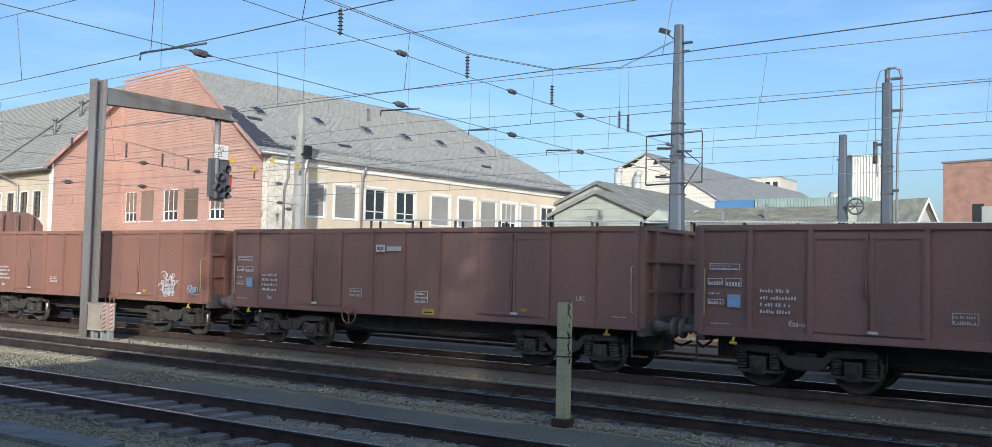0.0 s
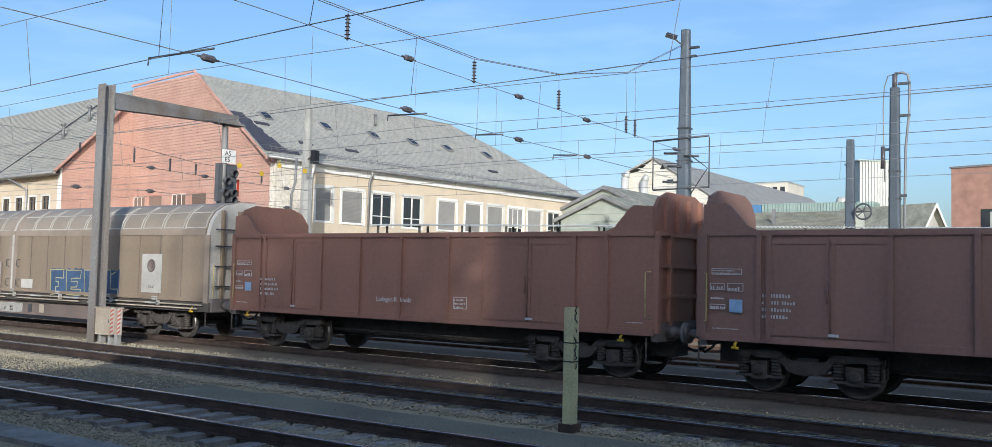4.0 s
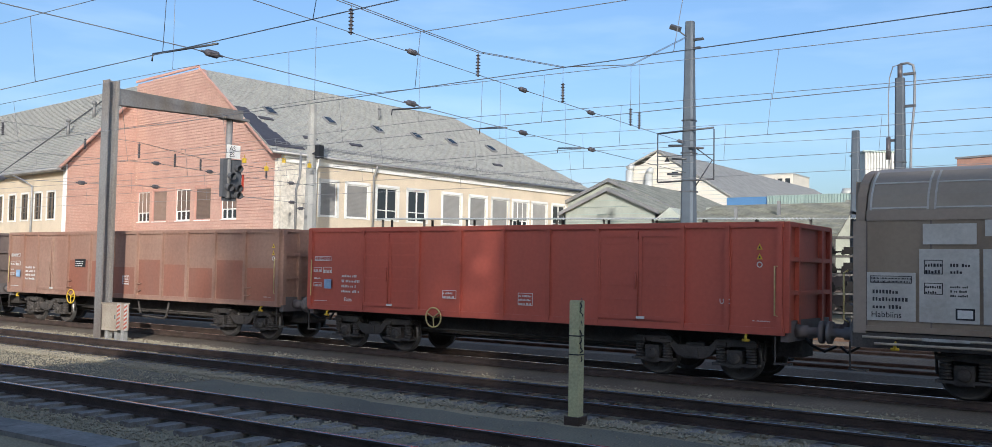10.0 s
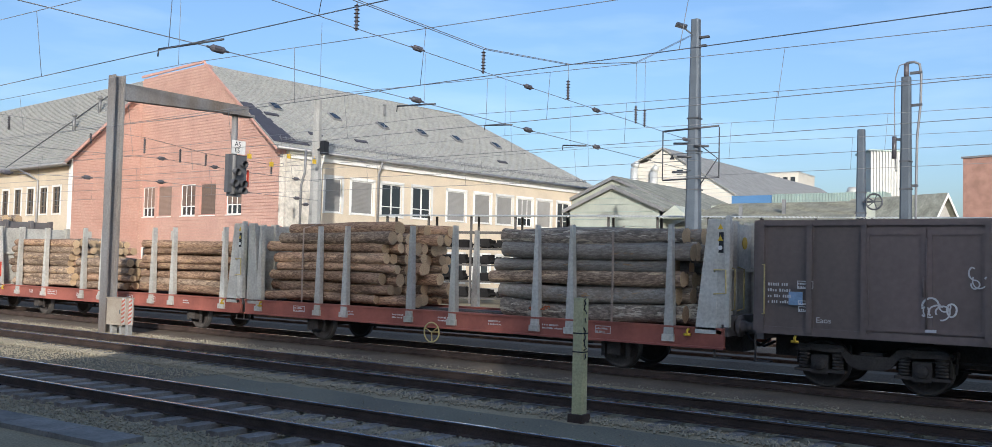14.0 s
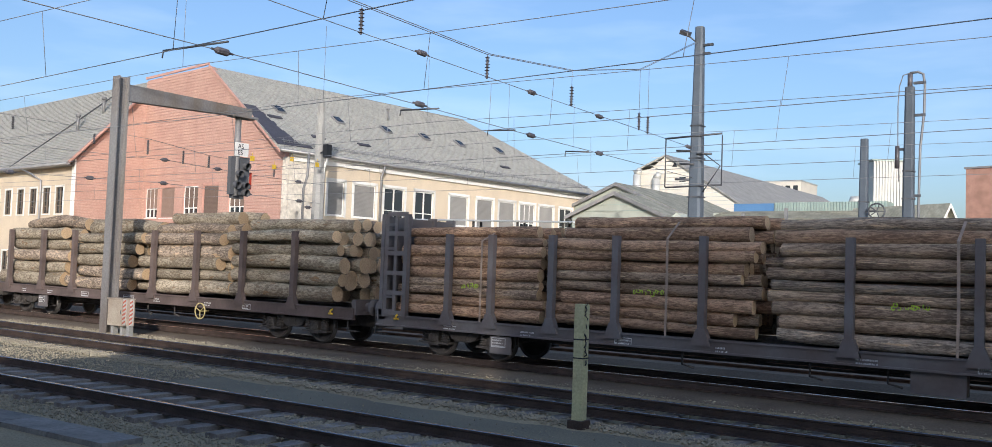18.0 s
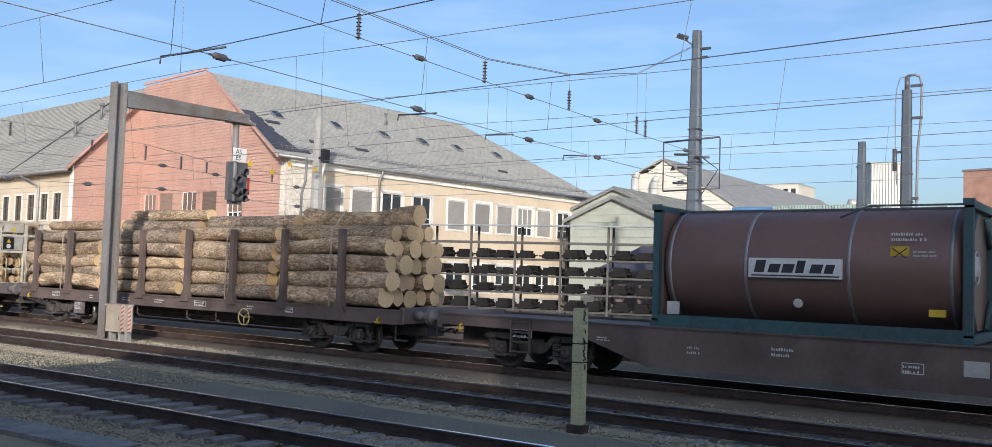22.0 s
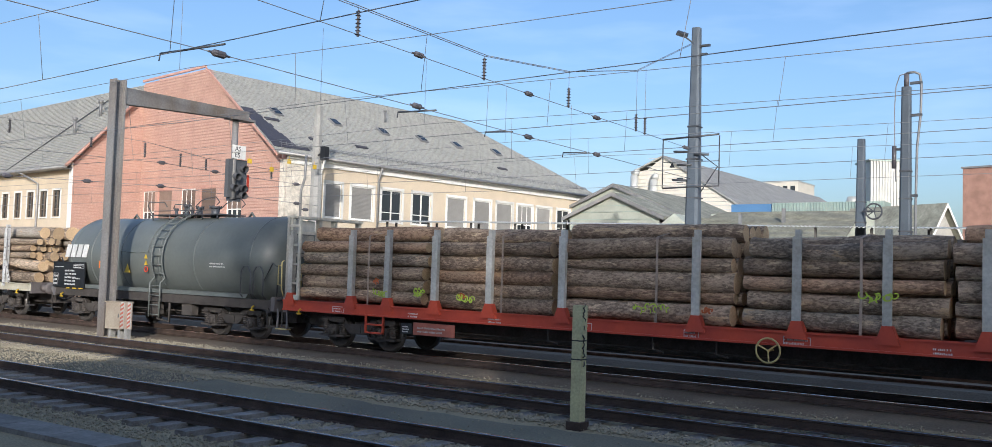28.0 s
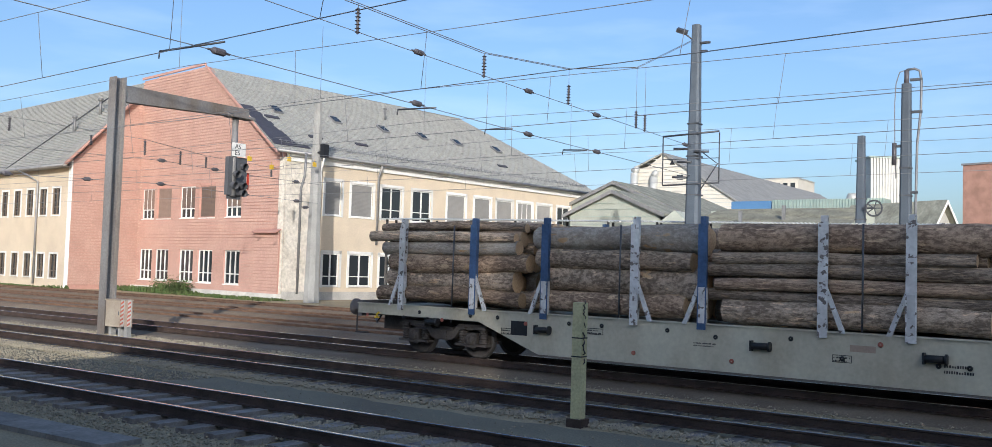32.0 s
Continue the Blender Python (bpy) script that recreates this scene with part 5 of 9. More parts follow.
for xa, xb, y, z in ((-21.9, -19.2, 14.75, 7.66), (-21.6, -19.9, 23.9, 7.5), (-21.34, -20.07, 28.6, 7.45), (-20.75, -19.62, 33.3, 7.2)):
    bm = B()
    tube(bm, [(xa, y, z + 0.03), (xb, y, z - 0.03)], 0.03, 5), tube(bm, [(xa, y, z + 0.03), (xa - 0.03, y, z - 0.16)], 0.02, 4)
    part("registration_arm", bm, "steel", cs, "dark registration arm")
for k, y in enumerate(TRACKS):
    bm = B()
    tube(bm, [(XS, y, 9.2), (XS, y, 7.04)], 0.006, 4)
    part("hanger_wire", bm, "wire", cs)
# second, farther cross span in front of the building
cs2 = thing("cross_span", pose(0, 0, 0), "far cross span wires before the red gable", "overhead line")
X2 = -42.0
for pts in (((6, 8.0), (20.9, 8.3), (27.7, 8.15), (31.4, 7.75), (36, 7.6), (39.6, 8.4)), ((6, 6.9), (20.9, 7.0), (28.7, 7.2), (34, 7.0), (39.6, 6.95)), ((6, 5.9), (20.9, 5.75), (28.7, 6.0), (34, 5.9), (39.6, 5.8))):
    bm = B()
    tube(bm, [(X2, y, z) for y, z in pts], 0.013, 5)
    part("steady_wire", bm, "wire", cs2)
for y, z, h in ((20.9, 8.26, 0.6), (24.8, 8.0, 0.5), (27.7, 8.1, 0.75), (29.8, 7.8, 0.7), (31.4, 7.7, 0.6), (35.9, 7.5, 0.45)):
    string((X2, y, z), (X2, y, z - h), cs2, 6)
for y, z in ((28.7, 7.2), (32.0, 7.08), (34.0, 7.0), (37.8, 6.95), (34.1, 5.9), (28.7, 6.0), (37.9, 5.82), (38.6, 5.5), (24.7, 5.87), (20.9, 5.75)):
    string((X2, y - 0.28, z), (X2, y + 0.28, z), cs2, 3)
for y, z in ((34.3, 8.05), (37.2, 8.35), (35.9, 7.75), (39.2, 8.25)):
    bm = B()
    tube(bm, [(X2, y, z), (X2, y, z + 0.2)], 0.012, 4)
    box(bm, X2 - 0.02, X2 + 0.02, y - 0.14, y + 0.14, z - 0.26, z)
    part("yellow_tag", bm, "yellow", cs2, "small yellow hanging marker")

# ---- the storage rack behind the tracks ----
RP, RA = (-19.0, 50.0), 16.0
rk = thing("storage_rack", pose(RP[0], RP[1], ZB, 0, 0, RA), "long steel storage rack with corrugated roof, filled with dark parts", "rack")
LEV = (0.45, 1.45, 2.45, 3.45, 4.45)
nb = 13
for i in range(nb + 1):
    x = -22.1 + i * 2.84
    for y in (0, 1.3):
        put("upright", rk, "shadegrey", (x - 0.06, x + 0.06, y - 0.06, y + 0.06, 0, 5.35))
bm = B()
x0, x1 = -22.5, -22.1 + nb * 2.84 + 0.4
n = int((x1 - x0) / 0.11)
prev = None
for i in range(n + 1):
    x = x0 + i * 0.11
    z = 5.42 + (0.035 if i % 2 else -0.035)
    cur = [bm.verts.new((x, -0.5, z - 0.08)), bm.verts.new((x, 1.9, z + 0.08)), bm.verts.new((x, -0.5, z - 0.1)), bm.verts.new((x, 1.9, z + 0.06))]
    if prev:
        bm.faces.new((prev[0], cur[0], cur[1], prev[1])), bm.faces.new((prev[2], prev[3], cur[3], cur[2])), bm.faces.new((prev[0], prev[2], cur[2], cur[0]))
    prev = cur
part("rack_roof", bm, "silo", rk, "grey corrugated sheet roof")
rn = random.Random(21)
for z in LEV:
    for y in (0, 1.3):
        put("beam", rk, "shadegrey", (-22.1, -22.1 + nb * 2.84, y - 0.04, y + 0.04, z - 0.14, z - 0.03), label="dark shelf beam")
bm = B()
box(bm, -0.36, 0.36, -0.35, 0.35, 0.06, 0.34)
box(bm, -0.29, 0.29, -0.3, 0.3, 0.34, 0.5)
box(bm, -0.6, 0.6, -0.06, 0.06, 0.16, 0.24)
for x in (-0.3, 0.0, 0.3):
    rod(bm, (x, -0.38, 0.12), (x, 0.38, 0.12), 0.1, 8)
STORED = mesh("stored_part", bm, "darkiron")
for i in range(nb):
    xa = -22.1 + i * 2.84
    for li, z in enumerate(LEV[:4]):
        for k in range(2):
            for y in (0.2, 1.1):
                if rn.random() < 0.9:
                    o = part("stored_part", STORED, "blackpaint", rk, "black machine part on the shelf")
                    o.matrix_basis = pose(xa + 0.75 + k * 1.36 + rn.uniform(-0.12, 0.12), y, z - 0.03, 0, 0, rn.uniform(-4, 4)) @ Matrix.Diagonal((rn.uniform(1.05, 1.3), 1, rn.uniform(0.85, 1.25), 1))
    put("shelf_bar", rk, "steel", (xa + 0.2, xa + 2.6, 0.5, 0.58, 0.3, 0.36))

# ---- far buildings ----


def facing(x, y, yaw, z=ZB):
    return pose(x, y, z, 0, 0, yaw)


def gable_house(ob, x0, x1, y0, y1, eave, ridge, wallm, roofm, over=0.5, along="y"):
    bm = B()
    xm = (x0 + x1) / 2
    slab(bm, [(x0, y0, 0), (x1, y0, 0), (x1, y0, eave), (xm, y0, ridge), (x0, y0, eave)], (0, 1, 0), 0.2)
    slab(bm, [(x0, y1, 0), (x1, y1, 0), (x1, y1, eave), (xm, y1, ridge), (x0, y1, eave)], (0, -1, 0), 0.2)
    slab(bm, [(x0, y0, 0), (x0, y1, 0), (x0, y1, eave), (x0, y0, eave)], (1, 0, 0), 0.2)
    slab(bm, [(x1, y0, 0), (x1, y1, 0), (x1, y1, eave), (x1, y0, eave)], (-1, 0, 0), 0.2)
    part("wall", bm, wallm, ob)
    k = (ridge - eave) / (x1 - xm)
    for s, xe in ((-1, x0 - over), (1, x1 + over)):
        bm = B()
        ze = eave - k * over
        slab(bm, [(xe, y0 - over, ze), (xe, y1 + over, ze), (xm, y1 + over, ridge), (xm, y0 - over, ridge)], (0, 0, 1), 0.22)
        part("roof", bm, roofm, ob)
        bm = B()
        slab(bm, [(xe, y0 - over - 0.05, ze - 0.1), (xm, y0 - over - 0.05, ridge - 0.1), (xm, y0 - over - 0.05, ridge + 0.2), (xe, y0 - over - 0.05, ze + 0.2)], (0, -1, 0), 0.06)
        part("verge_board", bm, "whitepaint" if wallm != "greenhouse_wall" else "zinc", ob)


gh = thing("green_house", facing(-36.8, 67, 0), "pale green boarded house with mossy grey gabled roofs", "house")
gable_house(gh, -9.0, 3.6, 5, 23, 7.5, 10.15, "greenhouse_wall", "mossroof", 0.3)
gable_house(gh, -4.3, 4.3, 0, 6, 7.05, 8.87, "greenhouse_wall", "mossroof", 0.35)
for z in (4.5, 5.1, 5.7, 6.3, 6.9, 7.5, 8.0):
    put("board_line", gh, "teal", (-4.2 + max(0, z - 7.05) * 2.4, 4.2 - max(0, z - 7.05) * 2.4, -0.05, 0.01, z, z + 0.04))
gs = thing("green_shed", facing(0, 0, 0), "long low shed with mossy green tiled roof", "shed")
bm = B()
courses(bm, (-32.5, 66, 5.1), (-18.5, 66, 5.1), (-19.8, 76, 8.05), (-31.4, 76, 8.05), 26, 0.05)
tagged(part("roof", bm, "mossroof", gs, "moss-green tiled roof"), kind="stuff")
bm = B()
slab(bm, [(-32.5, 66, 5.05), (-18.5, 66, 5.05), (-19.8, 76, 8.0), (-31.4, 76, 8.0)], (0, 0, -1), 0.1)
part("roof_deck", bm, "mossroof", gs)
# front wall coloured dark for the shade under the eaves
put("wall", gs, "shadegrey", (-32.2, -18.8, 66.5, 66.7, 0, 5.1))
put("rear_wall", gs, "greenhouse_wall", (-32.2, -18.8, 75.8, 76.0, 0, 7.9))
for x, y, z in ((-27.5, 70.5, 6.2), (-24.6, 72, 6.7)):
    put("flue_pipe", gs, "zinc", (x - 0.12, x + 0.12, y - 0.12, y + 0.12, z, z + 1.3), label="pale flue pipe")
bm = B()
slab(bm, [(-32.6, 66.4, 6.3), (-29.9, 66.4, 6.3), (-31.2, 66.4, 7.3)], (0, 1, 0), 2.5)
part("dormer", bm, "greenhouse_wall", gs, "small gabled dormer")
# roof and wall are modelled dark in place of shade, the gable is white
ds = thing("shade_shed", facing(-24.6, 60.5, 34), "low dark shape standing for shade below the mossy roof, with white gable", "shed")
bm = B()
slab(bm, [(-8.5, 0, 2.9), (6.5, 0, 2.9), (5.0, 3.5, 4.9), (-5.0, 3.5, 4.9)], (0, 0, -1), 0.15)
part("roof", bm, "newslate", ds, "dark roof shape standing for shade")
bm = B()
slab(bm, [(-8.5, 0, 2.9), (-8.5, 7, 2.9), (-5.0, 3.5, 4.9)], (0, 0, -1), 0.15)
slab(bm, [(6.5, 0, 2.9), (6.5, 7, 2.9), (5.0, 3.5, 4.9)], (0, 0, -1), 0.15)
part("roof_end", bm, "newslate", ds)
put("wall", ds, "shadegrey", (-8.2, 3.0, 0.5, 0.7, 0, 2.9))
put("white_wall", ds, "whitehall", (3.0, 6.3, 0.45, 0.7, 0, 3.0), label="white sunlit wall")
bm = B()
slab(bm, [(2.6, 0.3, 2.9), (6.6, 0.3, 2.9), (6.0, 0.3, 4.3)], (0, 1, 0), 0.15)
part("gable", bm, "whitehall", ds, "small white gable")

wh = thing("white_hall", facing(-61.7, 127.3, 0), "white boarded factory hall with stepped gable and long grey roof", "factory hall")
bm = B()
slab(bm, [(-4.9, 0, 0), (11.2, 0, 0), (11.2, 0, 13.1), (0, 0, 20.2), (-2.6, 0, 18.4), (-4.9, 0, 18.1)], (0, 1, 0), 0.3)
part("gable_wall", bm, "whitehall", wh, "white boarded gable")
put("side_wall", wh, "whitehall", (-4.9, -4.6, 0.3, 70, 0, 17.9))
put("side_wall", wh, "whitehall", (10.9, 11.2, 0.3, 70, 0, 13.0))
bm = B()
slab(bm, [(0, -0.4, 20.2), (11.8, -0.4, 12.75), (11.8, 76, 12.75), (0, 76, 20.2)], (0, 0, 1), 0.25)
part("roof", bm, "concrete", wh, "long grey pitched roof")
bm = B()
slab(bm, [(0, -0.4, 20.2), (-5.2, -0.4, 17.9), (-5.2, 76, 17.9), (0, 76, 20.2)], (0, 0, 1), 0.25)
part("rear_roof", bm, "roof", wh)
for i in range(26):
    z = 5.0 + i * 0.6
    xr = 11.1 if z < 13.0 else 11.1 - (z - 13.0) * 1.58
    xl = -4.85 if z < 18 else -2.6
    if xr - xl > 1:
        put("board_line", wh, "silo", (xl, xr, -0.09, 0.0, z, z + 0.09))
for x, z0, z1 in ((-4.4, 12.5, 17.5), (-1.2, 12.5, 16.8)):
    bm = B()
    rod(bm, (x, -0.7, z0), (x, -0.7, z1), 0.6, 12), rod(bm, (x, -0.7, z1), (x + 0.5, -0.7, z1 + 0.9), 0.6, 12, 0.4)
    part("duct", bm, "silo", wh, "shiny metal exhaust duct")
put("window", wh, "glass", (2.2, 3.2, -0.03, 0.02, 16.3, 17.0), label="small dark gable window")

th = thing("teal_hall", facing(0, 110, 0), "low industrial hall with teal roof band and blue front", "factory hall")
put("wall", th, "whitehall", (-46, -27, 0, 16, 0, 10.4))
put("blue_front", th, "blue", (-44.0, -39.05, -0.2, 0.1, 10.45, 11.5))
put("rear_block", th, "whitehall", (-44, -39.1, 0.1, 12, 10.4, 11.3))
bm = B()
zz = []
for i in range(39):
    x = -39.0 + i * 0.33
    zz += [(x, 0.0, 10.4), (x + 0.05, -0.15, 10.4), (x + 0.16, -0.15, 10.4), (x + 0.21, 0.0, 10.4)]
slab(bm, zz + [(-26.1, 12, 10.4), (-39, 12, 10.4)], (0, 0, 1), 1.2)
part("roof_band", bm, "teal", th, "ribbed teal roof band")
for a, b in ((-37.2, -35.2), (-32.4, -30.4)):
    put("window", th, "glass", (a, b, -0.2, -0.13, 10.2, 10.5), label="low strip window")
put("base_roof", th, "mossroof", (-46.5, -26.5, -2.5, 0.0, 9.7, 10.4))
bm = B()
rod(bm, (-31.0, 5, 11.7), (-31.0, 5, 12.6), 0.9, 14, 0.6)
part("roof_vent", bm, "silo", th, "round pale roof vent")

ot = thing("office_block", facing(-74.5, 216, 0), "white flat-roofed block far behind the halls", "building")
put("wall", ot, "whitehall", (-5.8, 4.0, 0, 12, 0, 25.3))
put("lower_wing", ot, "whitehall", (-9.5, -5.8, 1, 12, 0, 24.6))
put("parapet", ot, "silo", (-5.9, 4.1, -0.1, 12.1, 25.3, 25.6))
for k in range(5):
    put("window", ot, "glass", (-5.0 + k * 1.8, -3.9 + k * 1.8, -0.06, 0.02, 23.2, 24.4))
sl = thing("corrugated_silo", facing(-27.6, 114.5, 34), "tall pale corrugated metal tower", "silo")
bm = B()
zz = []
for i in range(13):
    x = -2.1 + i * 0.33
    zz += [(x, -2.0, 0), (x + 0.04, -2.14, 0), (x + 0.16, -2.14, 0), (x + 0.2, -2.0, 0)]
slab(bm, zz + [(2.15, 2.2, 0), (-2.15, 2.2, 0)], (0, 0, 1), 16.4)
part("shell", bm, "silo", sl)
put("roof_cap", sl, "teal", (-2.3, 2.3, -2.2, 2.4, 16.4, 16.6))
put("ladder", sl, "steel", (1.75, 1.95, -2.25, -2.15, 8, 15), (2.1, 2.2, -2.25, -2.15, 8, 15))

bb = thing("brick_building", facing(-19.16, 115.1, -15), "pale red brick industrial building with grey coping", "building")
put("wall", bb, "brick", (0, 30, 0, 14, 0, 15.5))
put("coping", bb, "zinc", (-0.15, 30.2, -0.15, 14.2, 15.5, 15.7))
put("door_panel", bb, "silo", (4.2, 9.5, -0.08, 0.02, 3, 10.5), label="large pale grey door panel")
for x in (3.2, 11, 15):
    put("window", bb, "glass", (x, x + 1.2, -0.05, 0.02, 8.5, 10.8))
sh = thing("white_house", facing(-16.6, 85, 62), "small white half-timbered house with mossy roof", "house")
gable_house(sh, -3.0, 3.0, -1, 8, 4.4, 9.0, "timberwall", "mossroof", 0.6)
for x in (-2.6, -1.3, 0, 1.3, 2.6):
    put("timber", sh, "steel", (x - 0.1, x + 0.1, -1.07, -1.0, 0, 5.4))
for z in (2.5, 4.9):
    put("timber", sh, "steel", (-3, 3, -1.07, -1.0, z, z + 0.2))
for i, (x, c) in enumerate(((-12, "whitepaint"), (-8.5, "redpaint"), (-4, "whitepaint"), (1, "boxgrey"))):
    pk = thing("goods_crate", pose(x, 59 + 0.3 * i, ZB), "stacked pale goods crate in the yard", "crate", "yard crates")
    put("body", pk, c, (-0.9, 0.9, -0.5, 0.5, 0.1, 1.2))
    put("pallet", pk, "strap", (-0.95, 0.95, -0.55, 0.55, 0, 0.1))

# dark boxes added behind the rack to darken the bright yard beyond
for i, (x, y, w, h, m) in enumerate(((-21.5, 57.5, 5.5, 2.2, "shadegrey"), (-14.5, 58.5, 6.0, 2.5, "umber"), (-6.5, 60.0, 5.0, 2.2, "shadegrey"), (-29.0, 55.5, 4.5, 2.0, "umber"))):
    yc = thing("backdrop_box", pose(x, y, ZB, 0, 0, 16), "dark box added to darken the background behind the rack", "container", "yard containers")
    put("body", yc, m, (-w / 2, w / 2, -1.2, 1.2, 0.12, h))
    put("foot", yc, "darkiron", (-w / 2 + 0.1, -w / 2 + 0.4, -1.1, 1.1, 0, 0.12))
    put("foot", yc, "darkiron", (w / 2 - 0.4, w / 2 - 0.1, -1.1, 1.1, 0, 0.12))
    for k in range(int(w / 0.5)):
        put("wall_rib", yc, m, (-w / 2 + 0.2 + k * 0.5, -w / 2 + 0.32 + k * 0.5, -1.26, -1.2, 0.2, h - 0.1))

# distant wooded rise that closes the horizon
verts, faces = [], []
rnd = random.Random(31)
for i in range(2400):
    a = rnd.uniform(0, 6.2832)
    d = rnd.uniform(260, 330)
    p = Vector((d * math.cos(a), d * math.sin(a) + 60, rnd.uniform(0, 5.5)))
    for k in range(3):
        b = len(verts)
        u = Vector((rnd.uniform(-1, 1), rnd.uniform(-1, 1), rnd.uniform(-1, 1))) * 3
        w = Vector((rnd.uniform(-1, 1), rnd.uniform(-1, 1), rnd.uniform(-1, 1))) * 3
        verts += [tuple(p - u), tuple(p + w), tuple(p + u), tuple(p - w)]
        faces.append((b, b + 1, b + 2, b + 3))
me = bpy.data.meshes.new("far_woods")
me.from_pydata(verts, [], faces)
me.materials.append(M["grass"])
tagged(new("far_woods", me), "far dark green woods on the horizon", "woods", kind="stuff")

# ---- the freight train ----
# Each wagon stands at its place along the train (metres, at the clip's start); all move together in motions().
MOVERS, WHEELS = [], []


def wheel_mesh():
    bm = B()
    for s in (-1, 1):
        y = 0.75 * s
        lathe(bm, [(y - 0.065 * s, 0.10), (y - 0.065 * s, 0.40), (y - 0.065 * s, 0.485), (y - 0.04 * s, 0.485), (y - 0.03 * s, 0.46), (y + 0.07 * s, 0.455), (y + 0.07 * s, 0.40), (y + 0.03 * s, 0.37), (y + 0.02 * s, 0.2), (y + 0.08 * s, 0.17), (y + 0.08 * s, 0.02)], "y", 24, cap=False)
        for k in range(6):
            a = k * 1.0472
            rod(bm, (0.28 * math.cos(a), y + 0.02 * s, 0.28 * math.sin(a)), (0.28 * math.cos(a), y + 0.045 * s, 0.28 * math.sin(a)), 0.03, 6)
    rod(bm, (0, -0.95, 0), (0, 0.95, 0), 0.08, 10)
    for f in bm.faces:
        r = math.hypot(f.calc_center_median().x, f.calc_center_median().z)
        f.material_index = 1 if r > 0.425 else 0
    return mesh("wheelset", bm, "bogie", "tread")


WHEEL_MESH = wheel_mesh()


def bogie_mesh():
    """A cast two-axle bogie frame: sagging side beams, spring yokes, coil springs and axle boxes."""
    bm = B()
    for s in (-1, 1):
        y = s * 1.0
        prof = [(-1.38, 0.72), (-1.30, 0.82), (-0.5, 0.82), (-0.34, 0.66), (0.34, 0.66), (0.5, 0.82), (1.30, 0.82), (1.38, 0.72), (0.52, 0.66), (0.36, 0.46), (0.2, 0.40), (-0.2, 0.40), (-0.36, 0.46), (-0.52, 0.66)]
        slab(bm, [(x, y - 0.07, z) for x, z in prof], (0, 1, 0), 0.14)
        box(bm, -0.13, 0.13, y - 0.1, y + 0.1, 0.44, 0.62)
        for x in (-0.9, 0.9):
            box(bm, x - 0.16, x + 0.16, y - 0.11, y + 0.11, 0.27, 0.62)
            box(bm, x - 0.47, x + 0.47, y - 0.12, y + 0.12, 0.30, 0.355)
            lathe(bm, [(y, 0.12), (y + s * 0.17, 0.12), (y + s * 0.19, 0.09), (y + s * 0.19, 0.01)], "y", 12, (x, 0, 0.46), cap=False)
            for k in range(3):
                a = 1.57 + k * 2.094
                rod(bm, (x + 0.06 * math.cos(a), y + s * 0.18, 0.46 + 0.06 * math.sin(a)), (x + 0.06 * math.cos(a), y + s * 0.215, 0.46 + 0.06 * math.sin(a)), 0.016, 6)
            for d in (-0.31, 0.31):
                pr = []
                for k in range(6):
                    pr += [(0.36 + k * 0.058, 0.075), (0.375 + k * 0.058, 0.112), (0.40 + k * 0.058, 0.112), (0.414 + k * 0.058, 0.075)]
                lathe(bm, pr, "z", 10, (x + d, y, 0))
                box(bm, x + d - 0.14, x + d + 0.14, y - 0.13, y + 0.13, 0.70, 0.76)
        for x in (-0.42, 0.42, -1.42, 1.42):
            tube(bm, [(x, s * 0.78, 0.82), (x * 0.985, s * 0.78, 0.42)], 0.03, 5)
    box(bm, -0.2, 0.2, -0.95, 0.95, 0.45, 0.72)
    for x in (-1.34, 1.34):
        box(bm, x - 0.05, x + 0.05, -0.95, 0.95, 0.68, 0.78)
    tube(bm, [(-1.3, -0.62, 0.5), (1.3, -0.62, 0.5)], 0.03, 5)
    return mesh("bogie", bm, "bogie")


BOGIE_MESH = bogie_mesh()


def bogie(ob, x):
    bg = part("bogie", BOGIE_MESH, "bogie", ob, "grimy two-axle bogie frame")
    bg.location = (x, 0, 0)
    for dx in (-0.9, 0.9):
        w = part("wheelset", WHEEL_MESH, "bogie", bg)
        w.location = (dx, 0, 0.46)
        WHEELS.append((w, dx))
    return bg


def axle(ob, x):
    """A single sprung axle of a two-axle wagon."""
    for s in (1, -1):
        bm = B()
        for d in (-0.3, 0.3):
            box(bm, x + d - 0.05, x + d + 0.05, s * 1.0 - 0.02, s * 1.0 + 0.02, 0.25, 0.95)
        a = part("axle_guard", bm, "bogie", ob)
        put("axle_box", a, "bogie", (x - 0.16, x + 0.16, s * 1.0 - 0.1, s * 1.0 + 0.1, 0.3, 0.62))
        bm = B()
        for k in range(5):
            box(bm, x - 0.62 + k * 0.09, x + 0.62 - k * 0.09, s * 1.0 - 0.05, s * 1.0 + 0.05, 0.62 + k * 0.028, 0.645 + k * 0.028)
        part("leaf_spring", bm, "bogie", a)
    w = part("wheelset", WHEEL_MESH, "bogie", a)
    w.location = (x, 0, 0.46)
    WHEELS.append((w, x))


BUFFER = None


